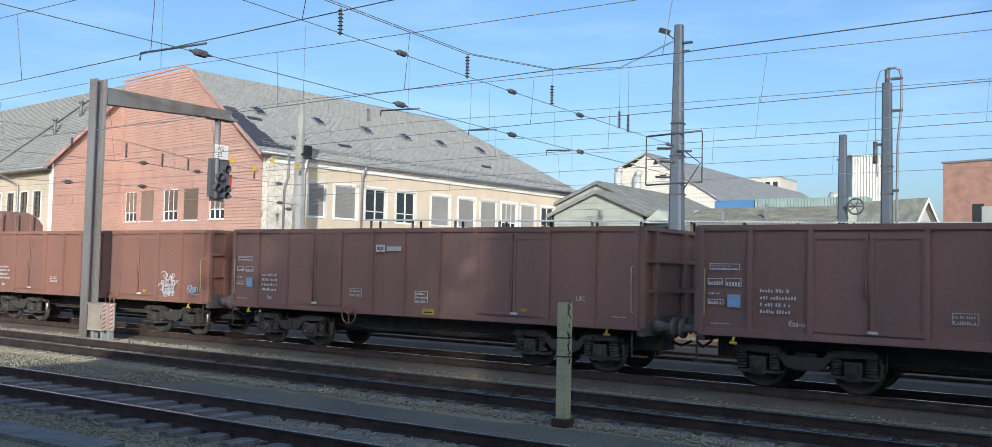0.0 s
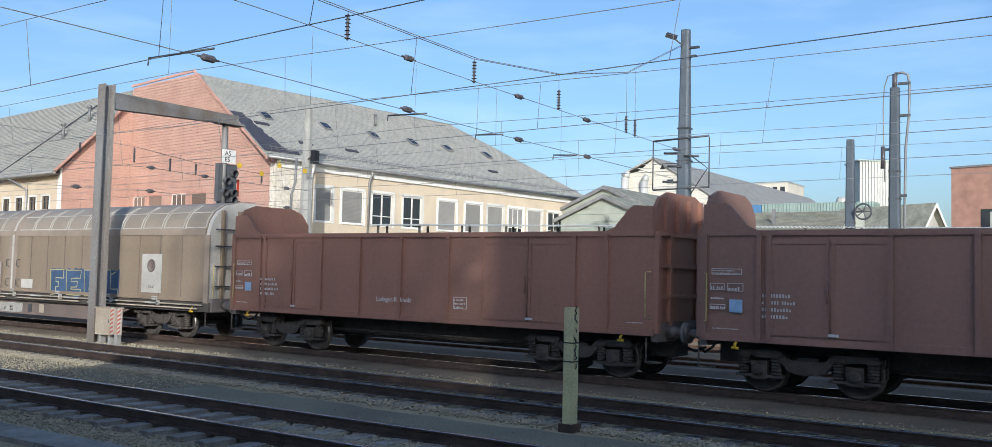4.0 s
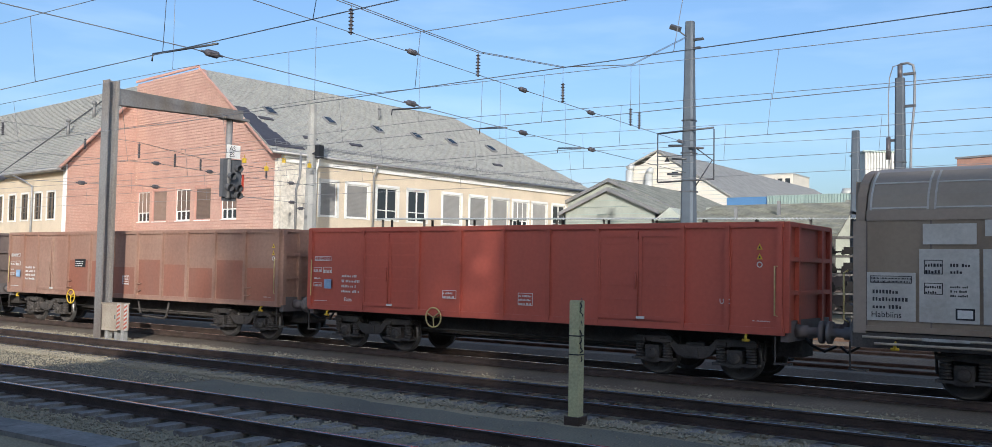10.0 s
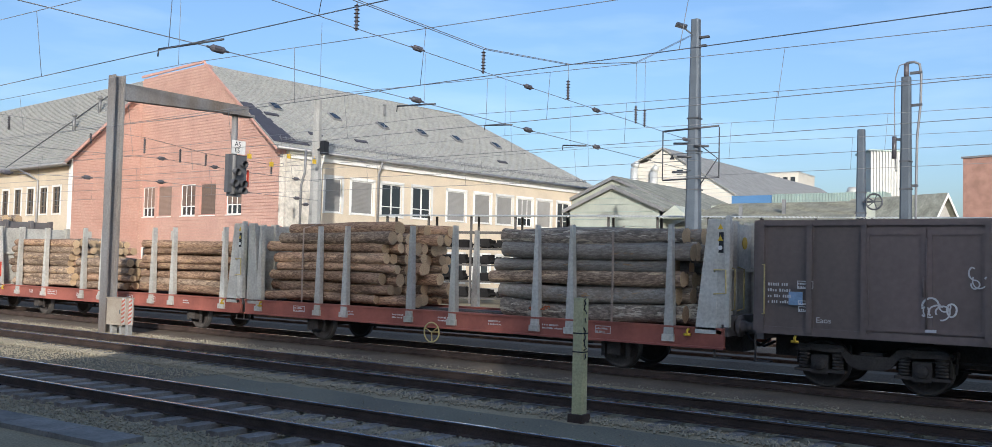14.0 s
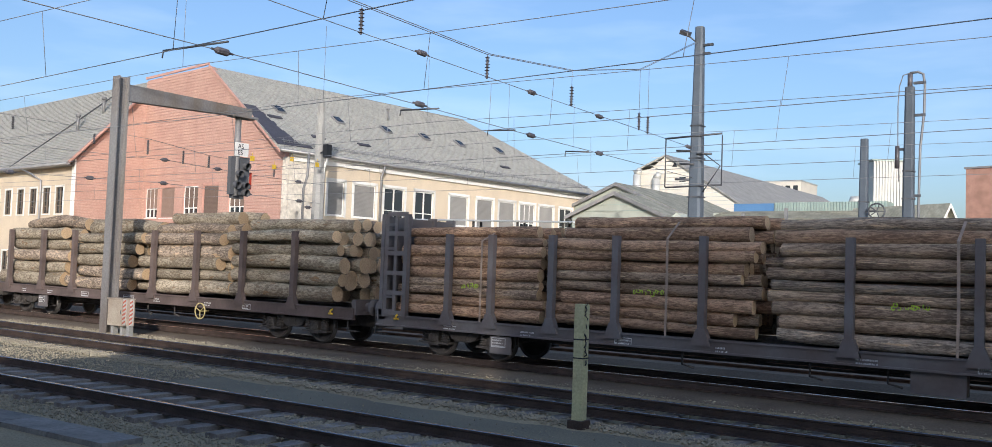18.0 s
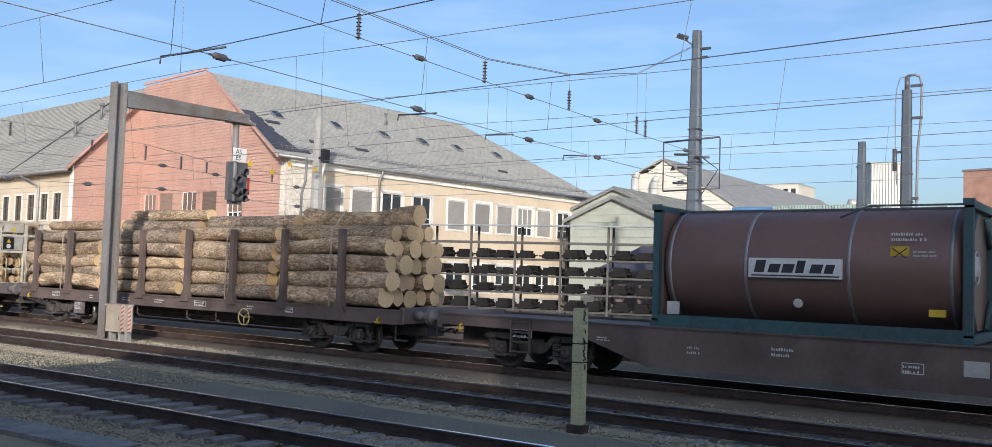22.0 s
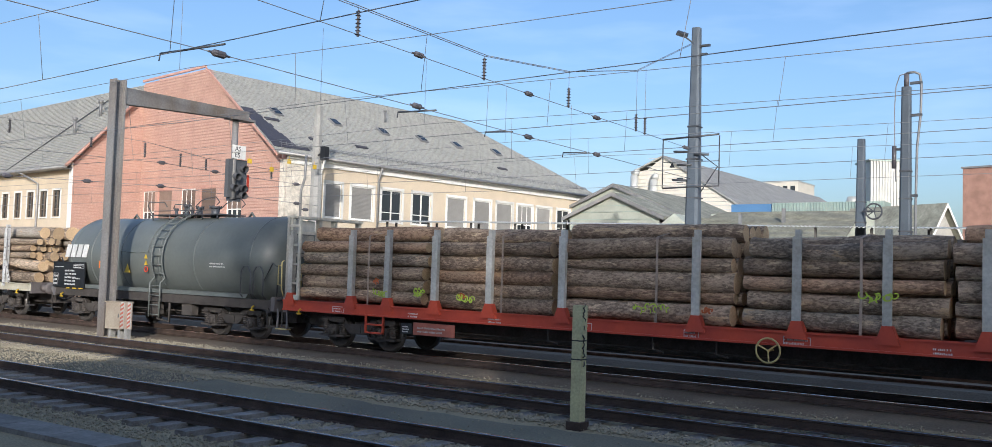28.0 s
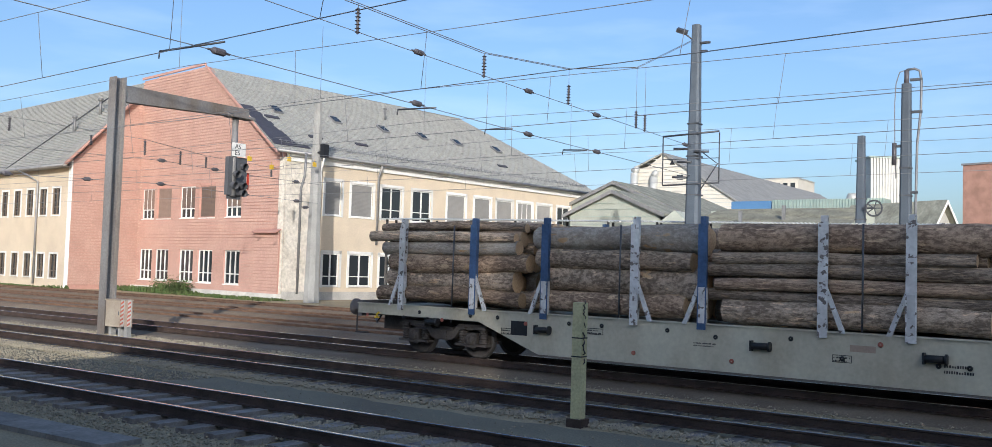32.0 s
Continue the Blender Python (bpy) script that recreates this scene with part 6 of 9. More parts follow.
def ends(ob, hl, mat_name, zc=1.06):
    """Buffer beams, buffers, hooks and hoses at both ends of a frame of half length hl."""
    global BUFFER
    if BUFFER is None:
        bm = B()
        lathe(bm, [(0, 0.13), (0.22, 0.12), (0.22, 0.085), (0.46, 0.085), (0.46, 0.22), (0.52, 0.22), (0.535, 0.12)], "x", 14)
        BUFFER = mesh("buffer", bm, "greyframe")
    for s in (-1, 1):
        put("headstock", ob, mat_name, (s * hl - 0.08, s * hl + 0.08, -1.32, 1.32, zc - 0.2, zc + 0.2))
        for y in (-0.875, 0.875):
            b = part("buffer", BUFFER, "greyframe", ob)
            b.matrix_basis = pose(s * (hl + 0.08), y, zc, 0, 0, 0 if s > 0 else 180)
        bm = B()
        tube(bm, [(s * (hl + 0.08), 0, zc - 0.02), (s * (hl + 0.36), 0, zc - 0.02), (s * (hl + 0.42), 0, zc + 0.06)], 0.045, 6)
        tube(bm, [(s * (hl + 0.3), 0.05, zc), (s * (hl + 0.55), 0.05, zc - 0.16)], 0.03, 5)
        part("coupling_hook", bm, "bogie", ob)
        bm = B()
        tube(bm, [(s * (hl + 0.05), -0.35, zc - 0.1), (s * (hl + 0.2), -0.35, zc - 0.3), (s * (hl + 0.42), -0.2, zc - 0.42), (s * (hl + 0.6), -0.05, zc - 0.32)], 0.03, 6)
        part("brake_hose", bm, "blackpaint", ob)
        put("step", ob, "bogie", (s * (hl - 0.05) - 0.16, s * (hl - 0.05) + 0.16, -1.36, -1.16, 0.42, 0.45), (s * (hl - 0.05) - 0.15, s * (hl - 0.05) - 0.12, -1.34, -1.31, 0.45, 0.95))
        x = s * (hl - 0.72)
        bm = B()
        tube(bm, [(x, -1.38, 0.98), (x, -1.46, 0.93), (x, -1.45, 0.86)], 0.028, 6)
        tube(bm, [(x - 0.07, -1.45, 0.86), (x + 0.07, -1.45, 0.86)], 0.028, 6)
        part("tow_hook", bm, "yellow", ob, "yellow rope hook")


def handwheel(ob, x, z, material="yellow", y=-1.47, R=0.235):
    bm = B()
    ring_xz(bm, x, y, z, R, 0.02, 20)
    for k in range(3):
        a = k * 2.094 + 0.6
        rod(bm, (x, y, z), (x + R * math.cos(a), y, z + R * math.sin(a)), 0.016, 5)
    rod(bm, (x, y, z), (x, y + 0.3, z), 0.022, 6)
    part("brake_handwheel", bm, material, ob, "spoked brake handwheel")


def underside(ob, hl):
    # sill made deep and dark to stand in for shade under the wagon
    put("centre_sill", ob, "bogie", (-hl, hl, -0.35, 0.35, 0.5, 1.0))
    for x in (-1.4, 1.3):
        bm = B()
        rod(bm, (x - 0.45, 0.3, 0.62), (x + 0.45, 0.3, 0.62), 0.2, 12)
        part("brake_cylinder", bm, "bogie", ob)
    bm = B()
    tube(bm, [(-hl * 0.55, -0.7, 0.62), (hl * 0.55, -0.7, 0.62)], 0.025, 5)
    tube(bm, [(-hl * 0.5, -0.2, 0.45), (hl * 0.5, -0.2, 0.45)], 0.03, 5)
    part("brake_rod", bm, "bogie", ob)


def plates(ob, rows, y, material="letter", seed=1):
    """Lettering panels as plain bars: rows of (x, z, width, height, lines, framed)."""
    r = random.Random(seed)
    for x, z, w, h, n, framed in rows:
        bm = B()
        bars(bm, x + 0.02, z + 0.015, w - 0.04, h - 0.02, n, y, r)
        if framed:
            t = 0.012
            for a in ((x, x + w, z, z + t), (x, x + w, z + h - t, z + h), (x, x + t, z, z + h), (x + w - t, x + w, z, z + h)):
                box(bm, a[0], a[1], y - 0.004, y, a[2], a[3])
        tagged(part("lettering", bm, material, ob), "small lettering panel", kind="stuff")


def wagon(name, q, label, group="freight train"):
    ob = thing(name, pose(q, YT, 0), label, "freight wagon", group)
    MOVERS.append((ob, q))
    return ob


def open_wagon(q0, q1, paint, label, posts, doors, raised=False, ribbed=False, seed=0, top=3.16, hw="oxide2", hwx=None, old=False):
    """A high-sided open wagon; posts and doors are metres from its left end."""
    L, qc = q1 - q0, (q0 + q1) / 2
    hl = L / 2
    ob = wagon("open_wagon", qc, label)
    zb = 0.985
    X = lambda u: u - hl
    for s, y0, y1 in ((-1, -1.40, -1.35), (1, 1.35, 1.40)):
        put("side_wall", ob, paint, (-hl + 0.02, hl - 0.02, y0, y1, zb + 0.1, top - 0.06))
        put("top_rail", ob, paint, (-hl, hl, min(y0, y1) - 0.05 if s < 0 else y0 - 0.02, y1 + 0.02 if s < 0 else y1 + 0.05, top - 0.11, top))
        put("side_sill", ob, paint, (-hl, hl, y0 - (0.045 if s < 0 else 0), y1 + (0.045 if s > 0 else 0), zb, zb + 0.14))
    put("floor", ob, "umber", (-hl + 0.05, hl - 0.05, -1.35, 1.35, 1.18, 1.24))
    for s in (-1, 1):
        put("end_wall", ob, paint, (s * hl - 0.05, s * hl + 0.0, -1.35, 1.35, zb + 0.1, top - 0.02) if s > 0 else (-hl, -hl + 0.05, -1.35, 1.35, zb + 0.1, top - 0.02))
        for y in (-1.33, -0.75, 0.75, 1.33):
            put("end_post", ob, paint, (s * hl - 0.02, s * hl + 0.09, y - 0.06, y + 0.06, zb + 0.05, top - 0.02) if s > 0 else (-hl - 0.09, -hl + 0.02, y - 0.06, y + 0.06, zb + 0.05, top - 0.02))
        for z in (1.75, 2.4, top - 0.09):
            put("end_rib", ob, paint, (s * (hl + 0.03) - 0.05, s * (hl + 0.03) + 0.05, -1.36, 1.36, z, z + 0.09))
        if raised:
            bm = B()
            prof = [(-1.38, top - 0.02), (-1.38, 3.55), (-1.1, 3.88), (-0.7, 4.02), (0.7, 4.02), (1.1, 3.88), (1.38, 3.55), (1.38, top - 0.02)]
            slab(bm, [(s * (hl - 0.03), y, z) for y, z in prof], (-s, 0, 0), 0.08)
            for y in (-0.9, -0.3, 0.3, 0.9):
                box(bm, s * hl - 0.06, s * hl + 0.06, y - 0.05, y + 0.05, top, 3.9)
            e = part("raised_end", bm, paint, ob, "raised rounded end wall for timber")
            bm = B()
            slab(bm, [(s * (hl - 0.05), -1.41, top), (s * (hl - 0.05), -1.41, 3.68), (s * (hl - 0.5), -1.41, 3.7), (s * (hl - 0.62), -1.41, 3.62), (s * (hl - 0.95), -1.41, top + 0.08), (s * (hl - 1.15), -1.41, top)], (0, 1, 0), 0.06)
            part("wing_plate", bm, paint, e)
        # handrails beside the end
        bm = B()
        x = s * (hl - 0.16)
        tube(bm, [(x + s * 0.1, -1.43, 1.35), (x, -1.5, 1.36), (x, -1.5, 2.3), (x + s * 0.1, -1.43, 2.31)], 0.016, 5)
        part("handrail", bm, "handrail", ob, "yellow handrail")
    for u in posts:
        put("side_post", ob, paint, (X(u) - 0.05, X(u) + 0.05, -1.475, -1.40, zb + 0.05, top - 0.05), (X(u) - 0.075, X(u) + 0.075, -1.412, -1.40, zb + 0.05, top - 0.05))
    for x0, xm, x1 in doors:
        for a, b in ((x0, xm), (xm, x1)):
            d = put("door_leaf", ob, paint, (X(a) + 0.015, X(b) - 0.015, -1.432, -1.40, zb + 0.15, top - 0.16))
            fr = [(X(a) + 0.02, X(b) - 0.02, -1.455, -1.43, top - 0.28, top - 0.2), (X(a) + 0.02, X(b) - 0.02, -1.455, -1.43, zb + 0.17, zb + 0.25), (X(a) + 0.02, X(a) + 0.09, -1.455, -1.43, zb + 0.25, top - 0.28), (X(b) - 0.09, X(b) - 0.02, -1.455, -1.43, zb + 0.25, top - 0.28)]
            if ribbed:
                fr += [(X(a) + 0.09, X(b) - 0.09, -1.45, -1.43, zb + 0.25 + k * 0.3, zb + 0.29 + k * 0.3) for k in range(1, 6)]
            put("door_frame", d, paint, *fr)
        bm = B()
        tube(bm, [(X(xm), -1.47, zb + 0.25), (X(xm), -1.47, top - 0.35)], 0.018, 5)
        tube(bm, [(X(xm) - 0.05, -1.47, zb + 0.8), (X(xm) - 0.05, -1.49, zb + 1.15)], 0.02, 5)
        part("door_bar", bm, paint, ob)
        put("door_lever", ob, "letter", (X(xm) - 0.02, X(xm) + 0.16, -1.49, -1.46, zb + 0.19, zb + 0.24))
        for u in (x0, x1):
            put("door_post", ob, paint, (X(u) - 0.05, X(u) + 0.05, -1.47, -1.40, zb + 0.05, top - 0.05))
    r = random.Random(seed)
    rows = [(-hl + 0.25, 2.28, 0.62, 0.12, 2, True), (-hl + 0.22, 1.98, 0.3, 0.13, 1, True), (-hl + 0.58, 1.96, 0.32, 0.16, 1, True), (-hl + 0.22, 1.78, 0.3, 0.1, 1, False), (-hl + 0.22, 1.6, 0.32, 0.1, 1, True), (-hl + 1.25, 1.45, 0.75, 0.55, 4, False), (-hl + 0.25, 1.2, 0.6, 0.06, 1, False), *([] if raised or len(posts) > 9 else [(L * 0.36 - hl, 1.42, 0.42, 0.2, 2, True)]), *([] if len(posts) > 9 else [(L * (0.61 if raised else 0.53) - hl, 1.34, 0.4, 0.28, 3, True)]), (hl - 0.62, 1.22, 0.45, 0.06, 1, False)]
    if paint == "umber":
        rows = [(-hl + 0.2, 1.56, 0.52, 0.46, 4, False), (-hl + 0.78, 1.86, 0.3, 0.15, 2, True), (-hl + 0.8, 1.56, 0.2, 0.08, 1, True), (-hl + 0.8, 1.43, 0.22, 0.1, 1, True), (-0.44, 0.995, 0.34, 0.24, 3, True), (1.76, 1.02, 0.22, 0.1, 2, True), (5.5, 1.03, 0.45, 0.08, 1, True)]
    plates(ob, rows, -1.462, "letter", seed)
    put("data_plate", ob, "blueplate", (-hl + 0.62, -hl + 0.88, -1.465, -1.45, 1.55, 1.8), label="pale blue data plate")
    ends(ob, hl - 0.02, "greyframe")
    underside(ob, hl)
    for x in (-hl + 2.0, hl - 2.0):
        bogie(ob, x)
    if hwx is not None:
        handwheel(ob, hwx - hl, 0.95, hw)
    return ob


STD_POSTS = (0.08, 1.07, 5.34, 6.38, 7.48, 11.71, 12.72)
STD_DOORS = ((2.22, 3.26, 4.23), (8.57, 9.62, 10.56))
w0 = open_wagon(-7.43, 5.4, "oxide", "oxide-brown high-sided open wagon with lettering panels", STD_POSTS, STD_DOORS, seed=1)
w1 = open_wagon(-21.51, -8.72, "oxide", "oxide-brown open wagon with a white emblem", STD_POSTS, STD_DOORS, seed=2, hwx=4.6)
w2 = open_wagon(-35.55, -22.70, "oxide2", "red-brown open wagon with pale spray tag", STD_POSTS, STD_DOORS, seed=3, hwx=8.17)
TIMBER_POSTS = (0.1, 1.2, 5.0, 6.4, 7.9, 12.2)
w3 = open_wagon(-49.62, -36.58, "oxide", "brown open timber wagon with raised ends", TIMBER_POSTS, ((1.4, 2.55, 3.6), (8.9, 10.2, 11.4)), raised=True, seed=4)
w4 = open_wagon(-63.95, -50.64, "oxide2", "red-brown open timber wagon with raised ends", TIMBER_POSTS, ((1.4, 2.55, 3.6), (8.9, 10.2, 11.4)), raised=True, seed=5)
w7 = open_wagon(-124.72, -111.77, "orange", "bright orange-red open wagon with ribbed doors", (0.08, 5.15, 6.41, 7.65, 11.82, 12.87), ((1.99, 2.89, 3.85), (8.89, 9.88, 10.87)), ribbed=True, seed=6, hw="handrail", hwx=4.4)
w8 = open_wagon(-140.6, -125.88, "faded", "patchy faded brown open wagon with close posts", (0.08, 1.05, 3.97, 5.33, 6.63, 7.99, 9.32, 10.57, 11.88, 13.24, 14.64), ((2.0, 2.95, 3.95),), seed=7, hw="yellow", hwx=4.3)
w9 = open_wagon(-154.9, -141.83, "umber", "dark umber open wagon with green graffiti", (0.08, 1.0, 5.5, 7.28, 9.04, 12.0, 12.98), ((1.98, 3.04, 4.0), (9.04, 9.98, 10.93)), seed=8)
for ob, x, z in ((w1, -0.93, 2.56), (w2, 0.07, 2.36)):
    # emblem drawn as plain shapes
    put("emblem", ob, "letter", (x, x + 0.3, -1.463, -1.455, z, z + 0.18), label="white square emblem")
    for u0, u1, v0, v1 in ((0.05, 0.14, 0.05, 0.13), (0.17, 0.25, 0.05, 0.13), (0.135, 0.165, 0.0, 0.06)):
        put("emblem_mark", ob, "oxide", (x + u0, x + u1, -1.466, -1.462, z + v0, z + v1))
    put("emblem_bar", ob, "letter", (x + 0.36, x + 0.83, -1.463, -1.455, z + 0.03, z + 0.14))
for ob in (w0, w1, w2):
    put("yellow_plate", ob, "yellow", (0.63, 0.99, -1.465, -1.455, 1.06, 1.2), label="small yellow instruction plate")
    put("plate_mark", ob, "blackletter", (0.68, 0.94, -1.469, -1.465, 1.1, 1.13))
    put("door_lever", ob, "yellow", (3.5, 3.66, -1.5, -1.47, 1.26, 1.32), label="yellow door lever")
for u in range(10):
    a, b = (3.97, 5.33, 6.63, 7.99, 9.32, 10.57, 11.88, 13.24, 14.64, 14.64)[u:u + 2] if u < 8 else (0, 0)
    if b > a:
        put("side_sheet", w8, "fadedred", (a - 7.36 + 0.08, b - 7.36 - 0.08, -1.406, -1.399, 1.13, 2.12 + 0.14 * math.sin(a * 1.7)), label="redder repainted lower sheet")
for ob, x in ((w3, -0.85), (w4, -0.75)):
    writing("lettering", "Ladegut-Rohholz", 0.17, "letter", ob, x - 0.25, -1.47, 1.44)
for ob, x in ((w0, 5.0), (w1, 4.9), (w2, 5.0), (w7, 5.2)):
    writing("lettering", "UIC", 0.14, "letter", ob, x, -1.47, 1.55)
for ob, x, tx in ((w0, -4.6, "Eas-u"), (w1, -4.9, "Eas"), (w2, -4.95, "Eas"), (w7, -5.1, "Eaos"), (w9, -5.4, "Eaos")):
    writing("lettering", tx, 0.15, "letter", ob, x, -1.47, 1.24)
put("notice_plate", w8, "blackpaint", (-2.98, -2.34, -1.412, -1.40, 1.95, 2.22), label="black notice plate with white lines")
plates(w8, [(-2.95, 1.97, 0.58, 0.22, 3, False)], -1.414, "letter", 9)
for ob, x in ((w7, 5.95), (w8, 7.05), (w9, 6.25)):
    for k in range(3):
        bm = B()
        if k < 2:
            slab(bm, [(x, -1.46, 2.62 - k * 0.19), (x + 0.12, -1.46, 2.62 - k * 0.19), (x + 0.06, -1.46, 2.74 - k * 0.19)], (0, -1, 0), 0.005)
        else:
            ring_xz(bm, x + 0.06, -1.462, 2.33, 0.05, 0.01, 12)
        h = part("hazard_mark", bm, "yellow" if k < 2 else "letter", ob, "small hazard mark")
        if k < 2:
            bm = B()
            slab(bm, [(x + 0.035, -1.467, 2.64 - k * 0.19), (x + 0.085, -1.467, 2.64 - k * 0.19), (x + 0.06, -1.467, 2.69 - k * 0.19)], (0, -1, 0), 0.003)
            part("mark_symbol", bm, "blackletter", h)
plates(w8, [(-1.54, 1.37, 0.36, 0.2, 2, True), (-0.16, 1.43, 0.36, 0.3, 4, True)], -1.408, "letter", 7)
bm = B()
tube(bm, [(0.42, -1.2, 1.0), (0.62, -1.22, 0.52), (0.75, -1.22, 0.45), (1.85, -1.22, 0.42), (1.98, -1.22, 0.5), (2.08, -1.2, 1.0)], 0.035, 7)
part("under_guard", bm, "bogie", w8, "bent pipe guard under the sill")
for u in (4.12, 8.14, 13.39):
    for z in (1.28, 1.5):
        bm = B()
        tube(bm, [(u - 7.36 - 0.07, -1.42, z), (u - 7.36 - 0.07, -1.5, z - 0.02), (u - 7.36 + 0.11, -1.5, z - 0.02), (u - 7.36 + 0.11, -1.42, z)], 0.016, 5)
        part("step_loop", bm, "faded", w8)


def curve_strip(bm, pts, w, y):
    """A flat painted band along points in x, z; it rises a hair along its way, so that it can cross itself."""
    row = []
    for i, (x, z) in enumerate(pts):
        (ax, az), (bx, bz) = pts[max(i - 1, 0)], pts[min(i + 1, len(pts) - 1)]
        t = Vector((bx - ax, 0, bz - az))
        if t.length < 1e-6:
            continue
        n = Vector((-t.z, 0, t.x)).normalized() * w / 2
        c = Vector((x, y - 0.0003 * i, z))
        row.append([bm.verts.new(v) for v in (c - n, c + n, c + n + Vector((0, 0.003, 0)), c - n + Vector((0, 0.003, 0)))])
    for p, q in zip(row, row[1:]):
        for k in range(4):
            bm.faces.new((p[k], p[(k + 1) % 4], q[(k + 1) % 4], q[k]))


def scribble(ob, x, z, w, h, material, seed, n=9, width=0.035, y=-1.468, label="white spray tag"):
    """A loose spray tag of looping bands."""
    r = random.Random(seed)
    bm = B()
    for k in range(n):
        cx, cz = x + w * (k + r.random()) / n, z + h * r.uniform(0.25, 0.75)
        a0, rr, ex, m = r.uniform(0, 6.28), h * r.uniform(0.18, 0.42), r.uniform(0.5, 1.1), r.randint(7, 15)
        lean = r.uniform(-0.6, 0.6) * rr
        curve_strip(bm, [(cx + rr * ex * math.cos(a0 + i * 0.42) + lean * i / m, cz + rr * math.sin(a0 + i * 0.42) * (1 - i * 0.03)) for i in range(m)], width * r.uniform(0.7, 1.2), y - 0.0055 * (k % 3))
    tagged(part("spray_tag", bm, material, ob), label, kind="stuff")


scribble(w2, 4.48, 1.08, 0.52, 0.34, "letter", 35, 14, 0.026)
scribble(w2, 4.5, 1.6, 0.5, 0.28, "letter", 36, 8, 0.026, -1.48)
scribble(w2, 4.4, 1.36, 0.66, 0.3, "letter", 37, 16, 0.028, -1.49)
scribble(w2, 5.62, 1.28, 0.5, 0.26, "graf_sky", 6, 9, 0.028)
scribble(w9, -3.55, 1.4, 0.5, 0.45, "letter", 7, 7, 0.03)
scribble(w9, -2.8, 1.95, 0.25, 0.35, "letter", 8, 4, 0.03)


# four sprayed figures: fat green strokes under thin pale lines, u along the side and v down, in hundredths
GX = ((150, 262, 312, 475, 662, 710, 770, 800, 915, 990), (-2.25, -1.12, -0.63, 0.875, 2.47, 2.85, 3.35, 3.57, 4.43, 4.98))


def rounded(pts, n=4):
    """Points eased into a smooth line."""
    if len(pts) < 3:
        return pts
    P = [Vector(p) for p in (pts[0], *pts, pts[-1])]
    out = []
    for a, b, c, d in zip(P, P[1:], P[2:], P[3:]):
        for i in range(n):
            t = i / n
            out.append(tuple(0.5 * (2 * b + (c - a) * t + (2 * a - 5 * b + 4 * c - d) * t * t + (3 * b - a - 3 * c + d) * t ** 3)))
    return out + [tuple(P[-1])]


def figure(fills, lines, specks=()):
    def line_at(pts, width, y, name, material, label):
        row = []
        for u, v in pts:
            x = float(np.interp(u, *GX))
            row.append((x, 1.64 + 0.03 * x + (265 - v) * (0.00714 - 0.00018 * x)))
        door = row[0][0] > 2.55 and row[-1][0] < 4.6
        bm = B()
        curve_strip(bm, rounded(row), width, y - (0.053 if door else 0))
        part(name, bm, material, w9, label)
    for k, (w, *pts) in enumerate(fills):
        line_at(pts, w, -1.404 - k * 0.0012, "graffiti_stroke", "graf_green" if k % 3 < 2 else "graf_leaf", "broad green graffiti stroke")
    for k, (w, *pts) in enumerate(specks):
        line_at(pts, w, -1.412 - k * 0.0012, "graffiti_fade", "graf_pale", "faded pale graffiti patch")
    for k, (w, *pts) in enumerate(lines):
        line_at(pts, w, -1.42 - k * 0.0012, "graffiti_line", "graf_pale", "thin pale graffiti outline")


figure(((0.15, (155, 172), (185, 180), (215, 184), (256, 181)), (0.14, (193, 150), (206, 175), (236, 198), (224, 214)), (0.18, (158, 198), (186, 210), (216, 214), (246, 208)), (0.15, (156, 238), (200, 240), (250, 238)), (0.13, (158, 212), (184, 232), (214, 236))),
       ((0.03, (154, 165), (170, 179), (192, 189), (216, 186)), (0.026, (187, 172), (190, 128), (212, 178), (262, 180)), (0.026, (155, 194), (182, 208), (200, 232)), (0.026, (214, 226), (232, 199), (246, 214), (248, 244)), (0.022, (156, 246), (204, 247), (250, 246))),
       ((0.09, (198, 242), (222, 236), (240, 228)), (0.05, (166, 240), (180, 232))))
figure(((0.24, (324, 190), (342, 152), (372, 130), (396, 126), (402, 150), (388, 184), (350, 226), (326, 252)), (0.2, (412, 116), (436, 144), (462, 172)), (0.22, (404, 186), (452, 192), (440, 222), (412, 250)), (0.2, (318, 252), (380, 258), (455, 260)), (0.16, (392, 190), (388, 214), (366, 240)), (0.14, (446, 236), (452, 256))),
       ((0.03, (300, 164), (317, 180), (330, 146), (356, 119), (386, 107), (405, 112)), (0.026, (412, 108), (440, 138), (472, 168)), (0.026, (408, 128), (430, 156), (458, 180)), (0.03, (362, 216), (386, 184), (406, 194), (386, 214), (364, 220)), (0.07, (371, 160), (379, 137)), (0.024, (318, 250), (334, 226), (350, 206), (374, 186)), (0.024, (430, 250), (446, 222), (456, 200)), (0.03, (472, 246), (461, 276), (464, 306))),
       ((0.08, (346, 260), (372, 252)), (0.06, (408, 246), (424, 228), (440, 214)), (0.05, (390, 262), (404, 252))))
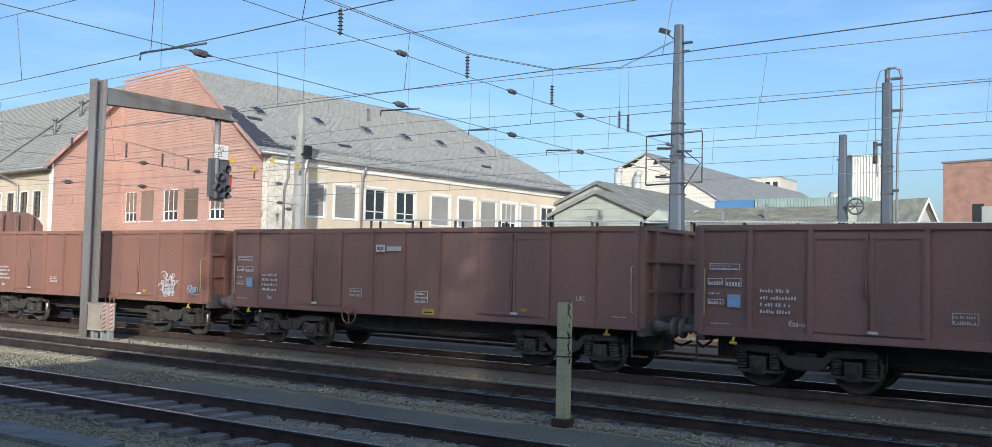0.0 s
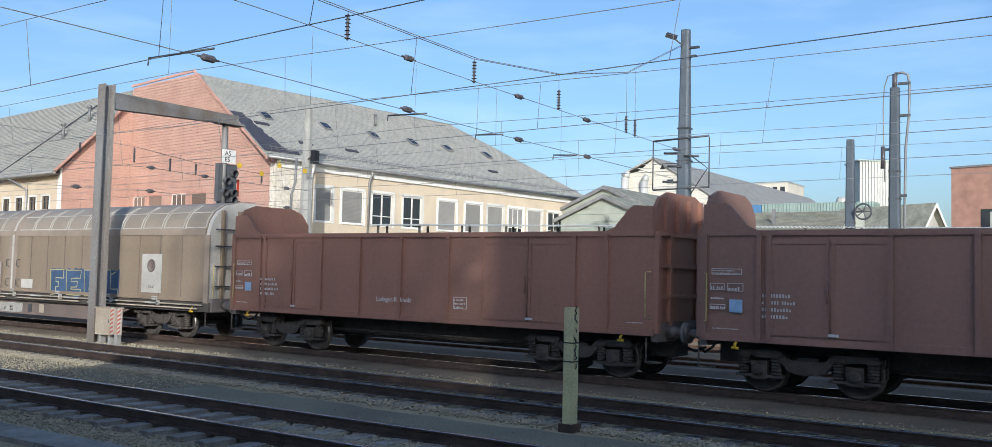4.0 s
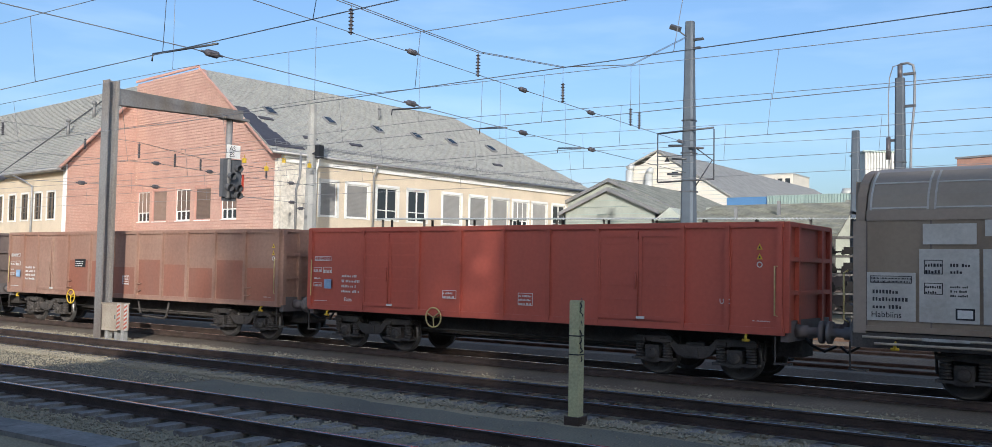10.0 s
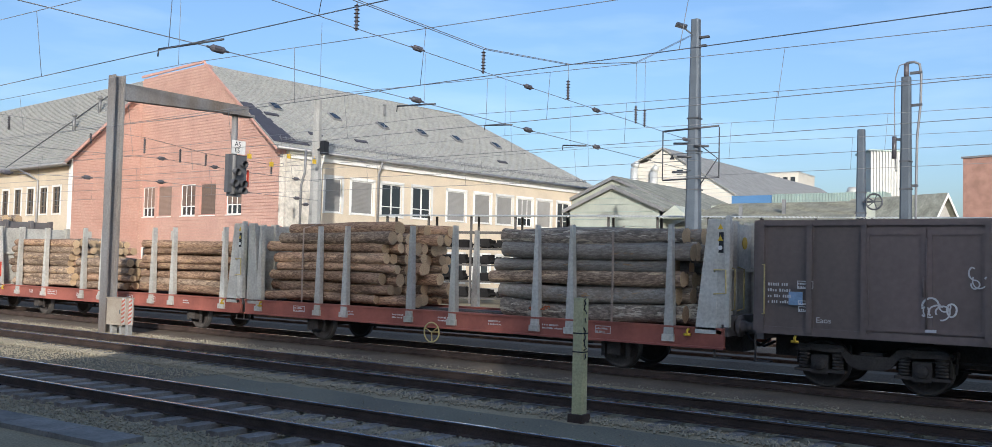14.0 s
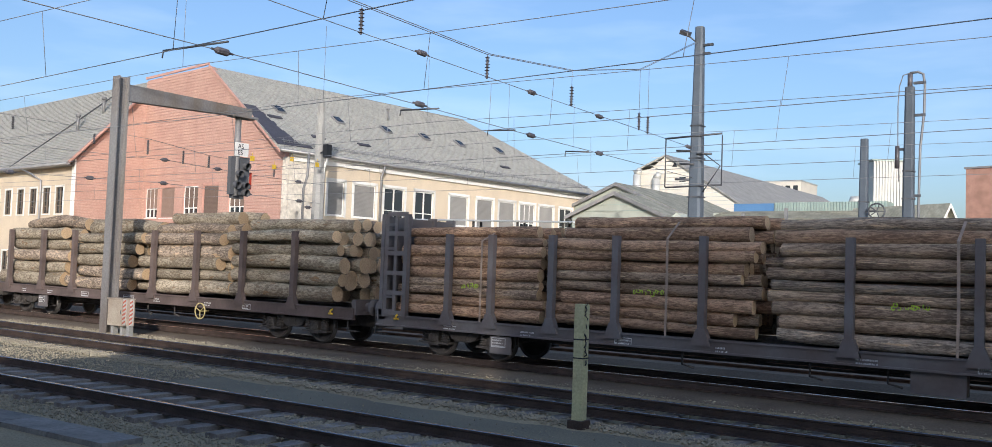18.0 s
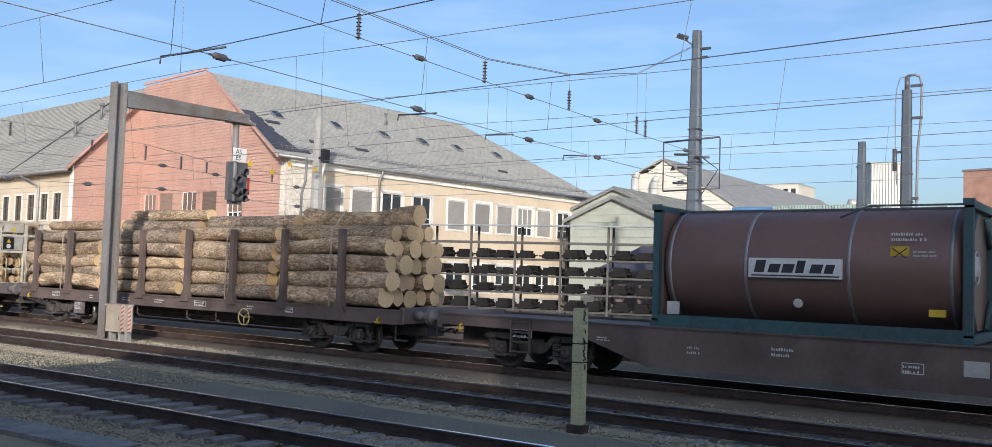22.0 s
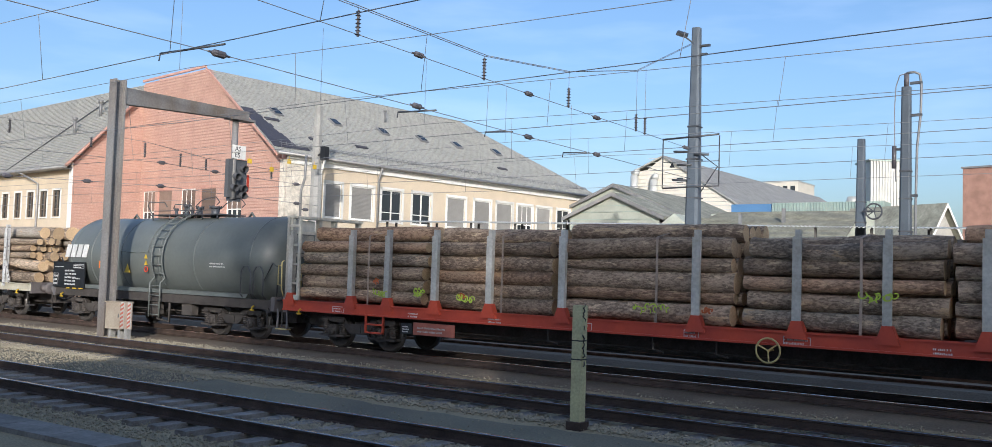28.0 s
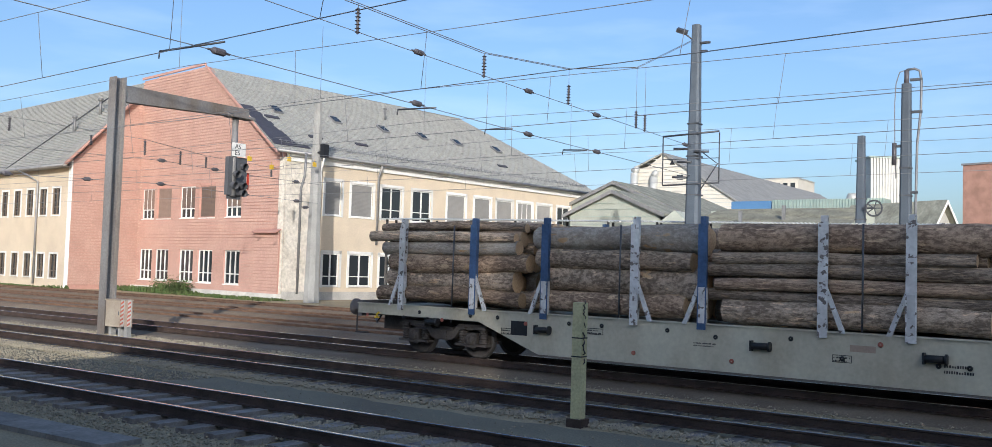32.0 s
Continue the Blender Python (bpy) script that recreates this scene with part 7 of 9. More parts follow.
figure(((0.24, (496, 174), (516, 152), (556, 132), (600, 150), (654, 154)), (0.16, (484, 190), (510, 188), (524, 212), (514, 246), (488, 256)), (0.24, (548, 178), (542, 214), (562, 246), (588, 260)), (0.18, (554, 202), (620, 196), (614, 216), (586, 234)), (0.2, (598, 258), (630, 254), (652, 244)), (0.16, (486, 226), (490, 256))),
       ((0.026, (482, 180), (500, 142), (540, 113), (574, 124), (594, 140), (630, 142), (636, 136), (662, 146)), (0.03, (534, 172), (540, 150), (576, 155), (616, 166), (656, 162)), (0.024, (480, 178), (508, 176), (534, 206), (526, 244), (500, 264)), (0.024, (498, 206), (510, 216), (506, 236)), (0.024, (560, 184), (624, 186), (628, 206), (606, 222)), (0.03, (568, 238), (590, 208)), (0.026, (584, 252), (606, 224), (640, 232))),
       ((0.09, (560, 244), (582, 226)), (0.06, (588, 216), (604, 206)), (0.05, (616, 262), (640, 254))))
figure(((0.1, (714, 152), (740, 160), (770, 166)), (0.12, (714, 178), (744, 172)), (0.17, (714, 200), (764, 206), (746, 188)), (0.17, (714, 252), (766, 244)), (0.2, (812, 238), (846, 194), (880, 150), (890, 124), (860, 130), (826, 150), (812, 176)), (0.2, (850, 216), (880, 182), (898, 136)), (0.16, (814, 254), (860, 250), (906, 246)), (0.14, (880, 216), (892, 240))),
       ((0.026, (712, 140), (736, 154), (772, 156)), (0.03, (736, 182), (756, 172), (768, 178), (771, 204)), (0.026, (804, 166), (822, 140), (860, 118), (905, 106), (903, 160), (880, 198), (868, 213), (886, 216), (888, 240), (918, 240)), (0.08, (877, 168), (884, 130)), (0.024, (848, 248), (862, 210), (886, 180)), (0.022, (944, 226), (966, 236), (990, 248)), (0.022, (948, 238), (972, 246))),
       ((0.1, (714, 238), (742, 222)), (0.05, (828, 250), (842, 232))))
for x, z, r in ((1.87, 2.62, 0.1), (2.08, 2.75, 0.075), (2.07, 2.6, 0.045)):
    bm = B()
    rod(bm, (x, -1.42, z), (x, -1.434, z), r, 12)
    part("graffiti_dot", bm, "graf_sky", w9, "pale sprayed dot")


def hood_wagon(q0, q1, label, seed):
    """A four-axle wagon with two sliding hood walls and a rounded ribbed roof."""
    L, qc = q1 - q0, (q0 + q1) / 2
    hl = L / 2
    ob = wagon("sliding_wall_wagon", qc, label)
    sec = [(-1.40, 1.16), (-1.40, 3.18), (-1.36, 3.34), (-1.27, 3.62), (-1.08, 3.88), (-0.75, 4.08), (-0.3, 4.19), (0.3, 4.19), (0.75, 4.08), (1.08, 3.88), (1.27, 3.62), (1.36, 3.34), (1.40, 3.18), (1.40, 1.16)]
    for s, xa, xb in ((-1, -hl + 0.25, -0.03), (1, 0.03, hl - 0.25)):
        bm = B()
        rings = [[bm.verts.new((x, y, z)) for y, z in sec] for x in (xa, xb)]
        for i in range(len(sec) - 1):
            f = bm.faces.new((rings[0][i], rings[1][i], rings[1][i + 1], rings[0][i + 1]))
            f.material_index = 1 if 1 <= i < len(sec) - 2 else 0
        bm.faces.new(rings[0]), bm.faces.new(rings[1][::-1])
        hd = part("sliding_hood", bm, ("hood", "hoodtop"), ob, "dark brown sliding wall with rounded roof")
        n = 10
        step = (xb - xa) / n
        for k in range(n):
            x = xa + (k + 0.5) * step
            # pressed roof panel outlined by a pale rib
            bm = B()
            for u0, u1 in ((-0.5, -0.465), (0.465, 0.5)):
                pts = sec[2:6]
                for (y0, z0), (y1, z1) in zip(pts, pts[1:]):
                    nrm = Vector((0, z0 - z1, y1 - y0)).normalized()
                    nrm = -nrm if nrm.z < 0 else nrm
                    slab(bm, [(x + u0 * step * 0.92, y0, z0), (x + u1 * step * 0.92, y0, z0), (x + u1 * step * 0.92, y1, z1), (x + u0 * step * 0.92, y1, z1)], nrm, 0.012)
            for (y0, z0), (y1, z1) in (((-1.352, 3.36), (-1.343, 3.385)), ((-1.12, 3.83), (-1.1, 3.855))):
                slab(bm, [(x - 0.46 * step, y0, z0), (x + 0.46 * step, y0, z0), (x + 0.46 * step, y1, z1), (x - 0.46 * step, y1, z1)], (0, -0.8, 0.5), 0.012)
            part("roof_rib", bm, "palegrey", hd)
            put("wall_seam", hd, "umber", (xa + k * step - 0.012, xa + k * step + 0.012, -1.415, -1.40, 1.2, 3.14))
        put("eave_rail", hd, "hoodpillar", (xa, xb, -1.425, -1.38, 3.15, 3.33))
        put("lower_rail", hd, "hood", (xa, xb, -1.44, -1.40, 1.16, 1.26))
    for x0, x1, m, t, nm in ((-0.45, -0.2, "hoodpillar", 0.02, "hood_edge"), (-0.19, -0.07, "palegrey", 0.03, "middle_hoop"), (-0.06, 0.16, "hoodpillar", 0.02, "hood_edge")):
        bm = B()
        for (y0, z0), (y1, z1) in zip(sec, sec[1:]):
            nrm = Vector((0, z0 - z1, y1 - y0)).normalized()
            c = Vector((0, (y0 + y1) / 2, (z0 + z1) / 2 - 2.2))
            nrm = nrm if nrm.dot(c) > 0 else -nrm
            slab(bm, [(x0, y0, z0), (x1, y0, z0), (x1, y1, z1), (x0, y1, z1)], nrm, t)
        part(nm, bm, m, ob, "pale joint strip between the hoods" if m == "palegrey" else "lighter brown edge band of the hood")
    for s in (-1, 1):
        bm = B()
        slab(bm, [(s * (hl - 0.22), y, z - 0.02) for y, z in sec], (s, 0, 0), 0.16)
        part("end_wall", bm, "palegrey" if s > 0 else "hood", ob, "pale ribbed end wall")
        for y in (-0.95, -0.35, 0.35, 0.95):
            put("end_post", ob, "hood", (s * (hl - 0.02) - 0.06, s * (hl - 0.02) + 0.06, y - 0.05, y + 0.05, 1.1, 3.9))
        for z in (1.6, 2.2, 2.8, 3.3):
            put("end_step", ob, "steel", (s * (hl + 0.06) - 0.03, s * (hl + 0.06) + 0.03, -1.25, -0.4, z, z + 0.04))
        bm = B()
        tube(bm, [(s * (hl + 0.1), -1.3, 1.3), (s * (hl + 0.16), -1.38, 1.35), (s * (hl + 0.16), -1.38, 2.2), (s * (hl + 0.1), -1.3, 2.25)], 0.018, 5)
        part("handrail", bm, "handrail", ob, "yellow handrail")
        put("corner_strip", ob, "hoodpillar", (s * (hl - 0.13) - 0.11, s * (hl - 0.13) + 0.11, -1.423, -1.39, 1.12, 3.14))
    for z, cuts in ((1.06, (-hl + 0.2, hl - 0.2)), (0.95, (-hl + 0.4, -4.6)), (0.95, (-4.2, -0.4)), (0.95, (0.3, 4.4)), (0.95, (4.9, hl - 0.4))):
        bm = B()
        tube(bm, [(cuts[0], -1.49, z), (cuts[0] + 0.1, -1.5, z), (cuts[1] - 0.1, -1.5, z), (cuts[1], -1.49, z)], 0.024, 6)
        part("guide_rail", bm, "boxgrey", ob, "long pale guide pipe")
    put("side_sill", ob, "bogie", (-hl, hl, -1.40, -1.30, 0.86, 1.14))
    put("side_sill", ob, "bogie", (-hl, hl, 1.30, 1.40, 0.86, 1.14))
    put("floor", ob, "greyframe", (-hl, hl, -1.3, 1.3, 1.04, 1.14))
    for y in (-1.2, 1.2):
        bm = B()
        slab(bm, [(-7.2, y, 0.9), (-5.6, y, 0.35), (5.6, y, 0.35), (7.2, y, 0.9)], (0, 1, 0), 0.06)
        part("trussed_beam", bm, "umber", ob, "fish-bellied side beam")
    for a, b, c in ((-1.75, 0.3, "boxpale"), (0.75, 0.95, "steel"), (1.5, 1.75, "boxgrey"), (-2.95, -2.5, "boxpale")) if seed == 1 else ((0.85, 2.1, "boxpale"), (2.65, 3.0, "boxpale"), (3.65, 4.15, "boxpale"), (4.45, 4.9, "boxgrey"), (-0.45, -0.2, "boxgrey"), (0.4, 0.55, "boxgrey")):
        put("equipment_box", ob, c, (a, b, -1.24, -1.2, 0.4 if b - a > 0.6 else 0.45, 0.74), label="equipment panel on the side beam")
        if b - a > 0.3 and c == "boxpale":
            plates(ob, [(a + (b - a) * 0.42, 0.47, 0.12, 0.14, 3, False), (a + (b - a) * 0.62, 0.46, 0.2, 0.18, 2, True)], -1.246, "blackletter", seed + int(a * 10))
    handwheel(ob, -2.4 if seed == 1 else 3.32, 0.55, "handrail", -1.36, 0.2)
    for k in range(9):
        x = -hl + 1.2 + k * (L - 3) / 8.5
        put("rail_sleeve", ob, "boxpale", (x, x + 0.75, -1.53, -1.475, 1.035, 1.085), label="worn pale sleeve on the guide rail")
    for x in (-0.35, 0.35):
        for z in (1.35, 2.05):
            bm = B()
            tube(bm, [(x, -1.42, z), (x - 0.1, -1.47, z + 0.02), (x - 0.1, -1.47, z + 0.24), (x, -1.42, z + 0.26)], 0.014, 5)
            part("grab_handle", bm, "steel", ob)
    for x in (-8.5, -6, -3, 0, 3, 6, 8.5):
        put("lock_block", ob, "boxpale", (x - 0.13, x - 0.015, -1.47, -1.44, 1.15, 1.195), (x + 0.015, x + 0.13, -1.47, -1.44, 1.15, 1.195), (x - 0.13, x - 0.015, -1.47, -1.44, 1.215, 1.26), (x + 0.015, x + 0.13, -1.47, -1.44, 1.215, 1.26))
        put("lock_arm", ob, "boxpale", (x + 0.2, x + 0.28, -1.53, -1.45, 0.99, 1.15))
    # pale panels near the left end and the right middle, lettered with bars
    pan = [(-hl + 0.26, 1.36, 0.82, 0.86), (-hl + 1.14, 1.36, 0.95, 1.28), (-hl + 2.15, 1.36, 0.97, 1.28), (-hl + 1.2, 2.72, 0.85, 0.36), (-hl + 2.18, 2.86, 1.0, 0.28)]
    for x, z, w, h in pan:
        put("white_panel", ob, "palegrey", (x, x + w, -1.429, -1.417, z, z + h), label="pale grey panel")
    x2 = 7.75 if seed == 1 else 7.65
    put("white_panel", ob, "palegrey", (x2, x2 + 1.02, -1.429, -1.417, 1.36, 2.56), label="pale panel with round hatch")
    for x, z in ((-hl + 2.63, 2.22), (x2 + 0.5, 2.2)):
        bm = B()
        lathe(bm, [(-1.425, 0.02), (-1.425, 0.2), (-1.45, 0.2), (-1.45, 0.16), (-1.43, 0.15), (-1.43, 0.01)], "y", 18, (x, 0, z))
        part("round_hatch", bm, "umber", ob, "dark round hatch")
    plates(ob, [(-hl + 0.32, 2.03, 0.7, 0.13, 2, True), (-hl + 0.34, 1.56, 0.6, 0.42, 3, False), (-hl + 1.22, 2.2, 0.3, 0.25, 2, True), (-hl + 1.62, 2.2, 0.35, 0.25, 2, False), (-hl + 1.22, 1.85, 0.3, 0.2, 2, True), (-hl + 1.62, 1.8, 0.35, 0.25, 3, False), (x2 + 0.35, 1.5, 0.35, 0.1, 2, False)], -1.433, "blackletter", seed)
    writing("lettering", "Habbiins", 0.15, "blackletter", ob, -hl + 0.33, -1.433, 1.42)
    put("chalk_board", ob, "blackpaint", (-hl + 1.72, -hl + 2.02, -1.436, -1.43, 1.42, 1.62), label="small dark chalk board")
    put("paper_slip", ob, "letter", (-hl + 1.75, -hl + 1.99, -1.44, -1.436, 1.45, 1.59))
    ends(ob, hl - 0.02, "greyframe")
    for x in (-hl + 2.7, hl - 2.7):
        bogie(ob, x)
    return ob


w5 = hood_wagon(-87.1, -65.0, "dark brown sliding-wall wagon with mauve and blue graffiti", 1)
w6 = hood_wagon(-110.52, -88.38, "dark brown sliding-wall wagon with red, olive and pale blue graffiti", 2)


def patch(ob, x0, x1, z0, z1, material, seed, y=-1.422, label="sprayed patch"):
    """A ragged sprayed ground behind graffiti letters."""
    r = random.Random(seed)
    bm = B()
    n = 26
    top = [(x0 + (x1 - x0) * i / n, z1 + r.uniform(-0.05, 0.03) * (z1 - z0)) for i in range(n + 1)]
    bot = [(x0 + (x1 - x0) * i / n, z0 + r.uniform(-0.05, 0.12) * (z1 - z0)) for i in range(n + 1)]
    ring = [[[bm.verts.new((x, yy, z)) for x, z in row] for row in (bot, top)] for yy in (y - 0.003, y)]
    for i in range(n):
        (fb, ft), (kb, kt) = ring
        for f in ((fb[i], fb[i + 1], ft[i + 1], ft[i]), (kb[i], kt[i], kt[i + 1], kb[i + 1]), (fb[i], kb[i], kb[i + 1], fb[i + 1]), (ft[i], ft[i + 1], kt[i + 1], kt[i])):
            bm.faces.new(f)
    part("spray_patch", bm, material, ob, label)


c5, c6 = -76.05, -99.45
patch(w5, 2.46, 6.55, 1.12, 2.04, "graf_blue", 3)


def outline(ob, pts, w, material, y, seed, name="graffiti_line", label="thin sprayed outline"):
    """A closed sprayed outline with a slightly unsteady edge."""
    r = random.Random(seed)
    way = []
    for (xa, za), (xb, zb) in zip(pts, pts[1:] + pts[:1]):
        n = max(1, int(math.hypot(xb - xa, zb - za) / 0.16))
        way += [(xa + (xb - xa) * k / n + r.uniform(-0.012, 0.012), za + (zb - za) * k / n + r.uniform(-0.012, 0.012)) for k in range(n)]
    bm = B()
    curve_strip(bm, way + way[:2], w, y)
    part(name, bm, material, ob, label)


def e_shape(x0, x1, z0, z1):
    h, xi = z1 - z0, x0 + (x1 - x0) * 0.36
    return ((x0, z1), (x1, z1), (x1 - 0.04, z1 - h * 0.32), (xi, z1 - h * 0.33), (xi, z1 - h * 0.44), (x1 - 0.2, z1 - h * 0.46), (x1 - 0.22, z0 + h * 0.34), (xi, z0 + h * 0.33), (xi - 0.03, z0 + h * 0.24), (x1, z0 + h * 0.23), (x1, z0), (x0 + 0.05, z0 + 0.01))


outline(w5, ((2.49, 1.98), (3.29, 2.0), (3.29, 1.71), (2.83, 1.7), (2.83, 1.59), (3.03, 1.57), (2.98, 1.4), (2.84, 1.4), (2.84, 1.15), (2.52, 1.13)), 0.04, "graf_yellow", -1.43, 1)
outline(w5, e_shape(3.47, 4.37, 1.14, 1.98), 0.04, "graf_yellow", -1.43, 2)
outline(w5, e_shape(4.55, 5.45, 1.14, 2.0), 0.04, "graf_yellow", -1.43, 3)
outline(w5, ((5.6, 2.02), (6.07, 2.03), (6.08, 1.42), (6.49, 1.41), (6.5, 1.16), (5.6, 1.17)), 0.04, "graf_yellow", -1.43, 4)
bm = B()
curve_strip(bm, [(6.06, 1.86), (6.36, 1.96)], 0.04, -1.43)
part("graffiti_line", bm, "graf_yellow", w5, "thin sprayed outline")
# big mauve block letters with dark blue shadows and thin white edges
for k, pts in enumerate((((-7.08, 2.18), (-4.63, 2.22), (-4.05, 1.16), (-6.52, 1.13), (-7.07, 1.42)), ((-4.09, 2.19), (-3.23, 2.19), (-2.95, 1.95), (-3.1, 1.42), (-2.83, 1.42), (-2.83, 1.65), (-2.38, 1.66), (-2.38, 1.1), (-3.67, 1.12), (-4.0, 1.16)), ((-2.37, 1.1), (-2.35, 2.19), (-0.88, 2.22), (-0.83, 1.1)))):
    bm = B()
    slab(bm, [(x, -1.425 - 0.002 * k, z) for x, z in pts], (0, -1, 0), 0.003)
    part("graffiti_letter", bm, "graf_pink", w5, "mauve block graffiti letter")
for pts in (((-6.59, 1.79), (-6.28, 1.79), (-6.28, 1.37), (-6.5, 1.35), (-6.55, 1.13), (-6.6, 1.2)), ((-5.84, 1.81), (-5.56, 1.81), (-5.56, 1.36), (-5.72, 1.16), (-5.84, 1.16)), ((-5.12, 1.82), (-4.88, 1.82), (-4.76, 1.48), (-5.12, 1.46)), ((-4.63, 2.22), (-4.5, 2.22), (-3.97, 1.4), (-4.05, 1.16)), ((-3.73, 1.8), (-3.48, 1.81), (-3.73, 1.17), (-3.99, 1.16)), ((-3.2, 2.19), (-2.95, 2.0), (-2.9, 1.9), (-3.08, 1.42), (-3.2, 1.42), (-3.05, 1.93)), ((-1.95, 1.79), (-1.36, 1.79), (-1.04, 1.1), (-1.95, 1.08), (-1.95, 1.3), (-1.5, 1.3), (-1.5, 1.5), (-1.95, 1.5)), ((-0.9, 2.22), (-0.83, 2.22), (-0.8, 1.1), (-0.88, 1.1))):
    bm = B()
    slab(bm, [(x, -1.434, z) for x, z in pts], (0, -1, 0), 0.003)
    sh = part("graffiti_shadow", bm, "umber", w5, "dark graffiti shadow between the letters")
    bm = B()
    curve_strip(bm, [pts[0], pts[-1]], 0.03, -1.44)
    part("graffiti_edge", bm, "graf_faint", sh)
writing("lettering", "PEOPLE", 0.2, "graf_sky", w5, -5.57, -1.445, 2.04)
writing("lettering", "SUCK", 0.2, "graf_sky", w5, -3.57, -1.445, 1.16)
for x0, x1, z0, z1, sd in ((-4.46, -4.1, 1.3, 2.0, 4), (-0.9, -0.5, 1.26, 2.02, 9)):
    patch(w6, x0, x1, z0, z1, "graf_sky", sd, label="pale blue sprayed ground")
RED = ((-4.39, 1.25), (-4.2, 1.96), (-3.92, 2.14), (-3.42, 2.1), (-2.73, 2.16), (-2.19, 2.05), (-1.55, 2.12), (-0.91, 2.04), (-0.66, 1.69), (-0.55, 1.26), (-0.88, 1.1), (-1.14, 1.22), (-2.16, 1.11), (-2.56, 1.19), (-3.1, 1.08), (-3.52, 1.16), (-4.16, 1.08))
bm = B()
slab(bm, [(x, -1.427, z) for x, z in RED], (0, -1, 0), 0.003)
part("graffiti_shape", bm, "graf_red", w6, "dark red graffiti lettering in one block")
outline(w6, RED, 0.045, "umber", -1.433, 11)
bm = B()
curve_strip(bm, [(x * 1.012 + 0.03, z + 0.04) for x, z in rounded(RED[:11], 3)], 0.022, -1.4365)
part("graffiti_line", bm, "graf_cream", w6, "thin cream outline")
for k, pts in enumerate((((-3.86, 1.81), (-3.62, 1.87), (-3.57, 1.72), (-3.88, 1.64)), ((-3.88, 1.48), (-3.65, 1.51), (-3.67, 1.33), (-3.84, 1.34)), ((-2.92, 1.66), (-2.58, 1.72), (-2.68, 1.38), (-2.87, 1.41)), ((-2.19, 1.82), (-1.97, 1.76), (-2.08, 1.66), (-2.25, 1.68)), ((-2.33, 1.43), (-2.11, 1.49), (-2.06, 1.3), (-2.3, 1.28)), ((-1.14, 1.37), (-0.9, 1.47), (-0.86, 1.22)))):
    bm = B()
    slab(bm, [(x, -1.434, z) for x, z in pts], (0, -1, 0), 0.003)
    part("graffiti_counter", bm, "graf_sky", w6)
    outline(w6, pts, 0.025, "umber", -1.44, 30 + k)
for k, pts in enumerate((((-4.1, 2.0), (-3.9, 2.06), (-3.6, 2.02)), ((-3.4, 1.2), (-3.38, 1.7), (-3.3, 2.02)), ((-3.1, 1.98), (-2.75, 2.04), (-2.4, 1.98)), ((-2.5, 1.25), (-2.42, 1.95)), ((-1.75, 1.3), (-1.7, 1.7), (-1.62, 2.02)), ((-1.5, 2.0), (-1.2, 1.6), (-0.95, 1.95)), ((-1.45, 1.35), (-1.42, 1.85)))):
    bm = B()
    curve_strip(bm, pts, 0.05 if k % 2 else 0.028, -1.441 - 0.001 * k)
    part("graffiti_line", bm, "umber" if k % 2 else "graf_sky", w6, "thin sprayed line inside the letters")
patch(w6, -0.3, 0.35, 1.15, 1.75, "graf_cream", 21, -1.4205, "faded pale sprayed patch")
for k, pts in enumerate((
        ((0.38, 1.12), (0.53, 1.69), (0.69, 2.0), (1.21, 2.01), (1.2, 1.87), (0.85, 1.86), (0.79, 1.69), (1.05, 1.69), (1.04, 1.54), (0.74, 1.51), (0.68, 1.34), (0.98, 1.35), (0.97, 1.14)),
        ((1.26, 1.21), (1.54, 2.03), (1.82, 2.07), (2.02, 1.58), (2.16, 2.06), (2.39, 2.06), (2.22, 1.25), (1.98, 1.24), (1.78, 1.73), (1.6, 1.22)),
        ((2.41, 2.06), (2.62, 2.06), (2.76, 1.6), (2.89, 2.05), (3.12, 2.04), (3.26, 1.4), (3.04, 1.35), (2.86, 1.46), (2.59, 1.34)),
        ((3.34, 2.06), (3.81, 2.11), (4.03, 1.78), (4.0, 1.42), (3.57, 1.26), (3.48, 1.48), (3.78, 1.6), (3.56, 1.77)))):
    bm = B()
    slab(bm, [(x, -1.427 - 0.003 * k, z) for x, z in pts], (0, -1, 0), 0.003)
    part("graffiti_letter", bm, "graf_olive", w6, "olive graffiti letter with pale edges")
    outline(w6, pts, 0.028, "graf_cream", -1.436 - 0.003 * k, 70 + k, label="thin pale yellow outline")
    for j in range(5):
        (xa, za), (xb, zb) = pts[j % len(pts)], pts[(j * 2 + 3) % len(pts)]
        bm = B()
        curve_strip(bm, [(xa + (xb - xa) * 0.2, za + (zb - za) * 0.2), (xa + (xb - xa) * 0.5 + 0.03, za + (zb - za) * 0.5), (xa + (xb - xa) * 0.75, za + (zb - za) * 0.75)], 0.016, -1.448 - 0.003 * k - 0.001 * j)
        part("graffiti_line", bm, "graf_cream" if j % 2 else "graf_pale", w6, "thin sprayed line inside the letters")
for pts in (((0.69, 2.05), (0.84, 2.25), (1.04, 2.08)), ((1.61, 2.1), (1.74, 2.36), (1.92, 2.13)), ((2.43, 2.1), (2.57, 2.28), (2.74, 2.11))):
    bm = B()
    slab(bm, [(x, -1.43, z) for x, z in pts], (0, -1, 0), 0.004)
    part("graffiti_dot", bm, "graf_cream", w6)
for k in range(7):
    bm = B()
    curve_strip(bm, [(2.3, 1.22), (2.3 + 0.55 * math.cos(0.5 + k * 0.36), 1.24 + 0.5 * math.sin(0.5 + k * 0.36))], 0.018, -1.452 - 0.001 * k)
    part("graffiti_line", bm, "graf_cream", w6, "thin sprayed ray")
scribble(w6, -6.1, 1.55, 0.9, 0.5, "graf_faint", 61, 9, 0.035, -1.43, "faded cream spray tag")
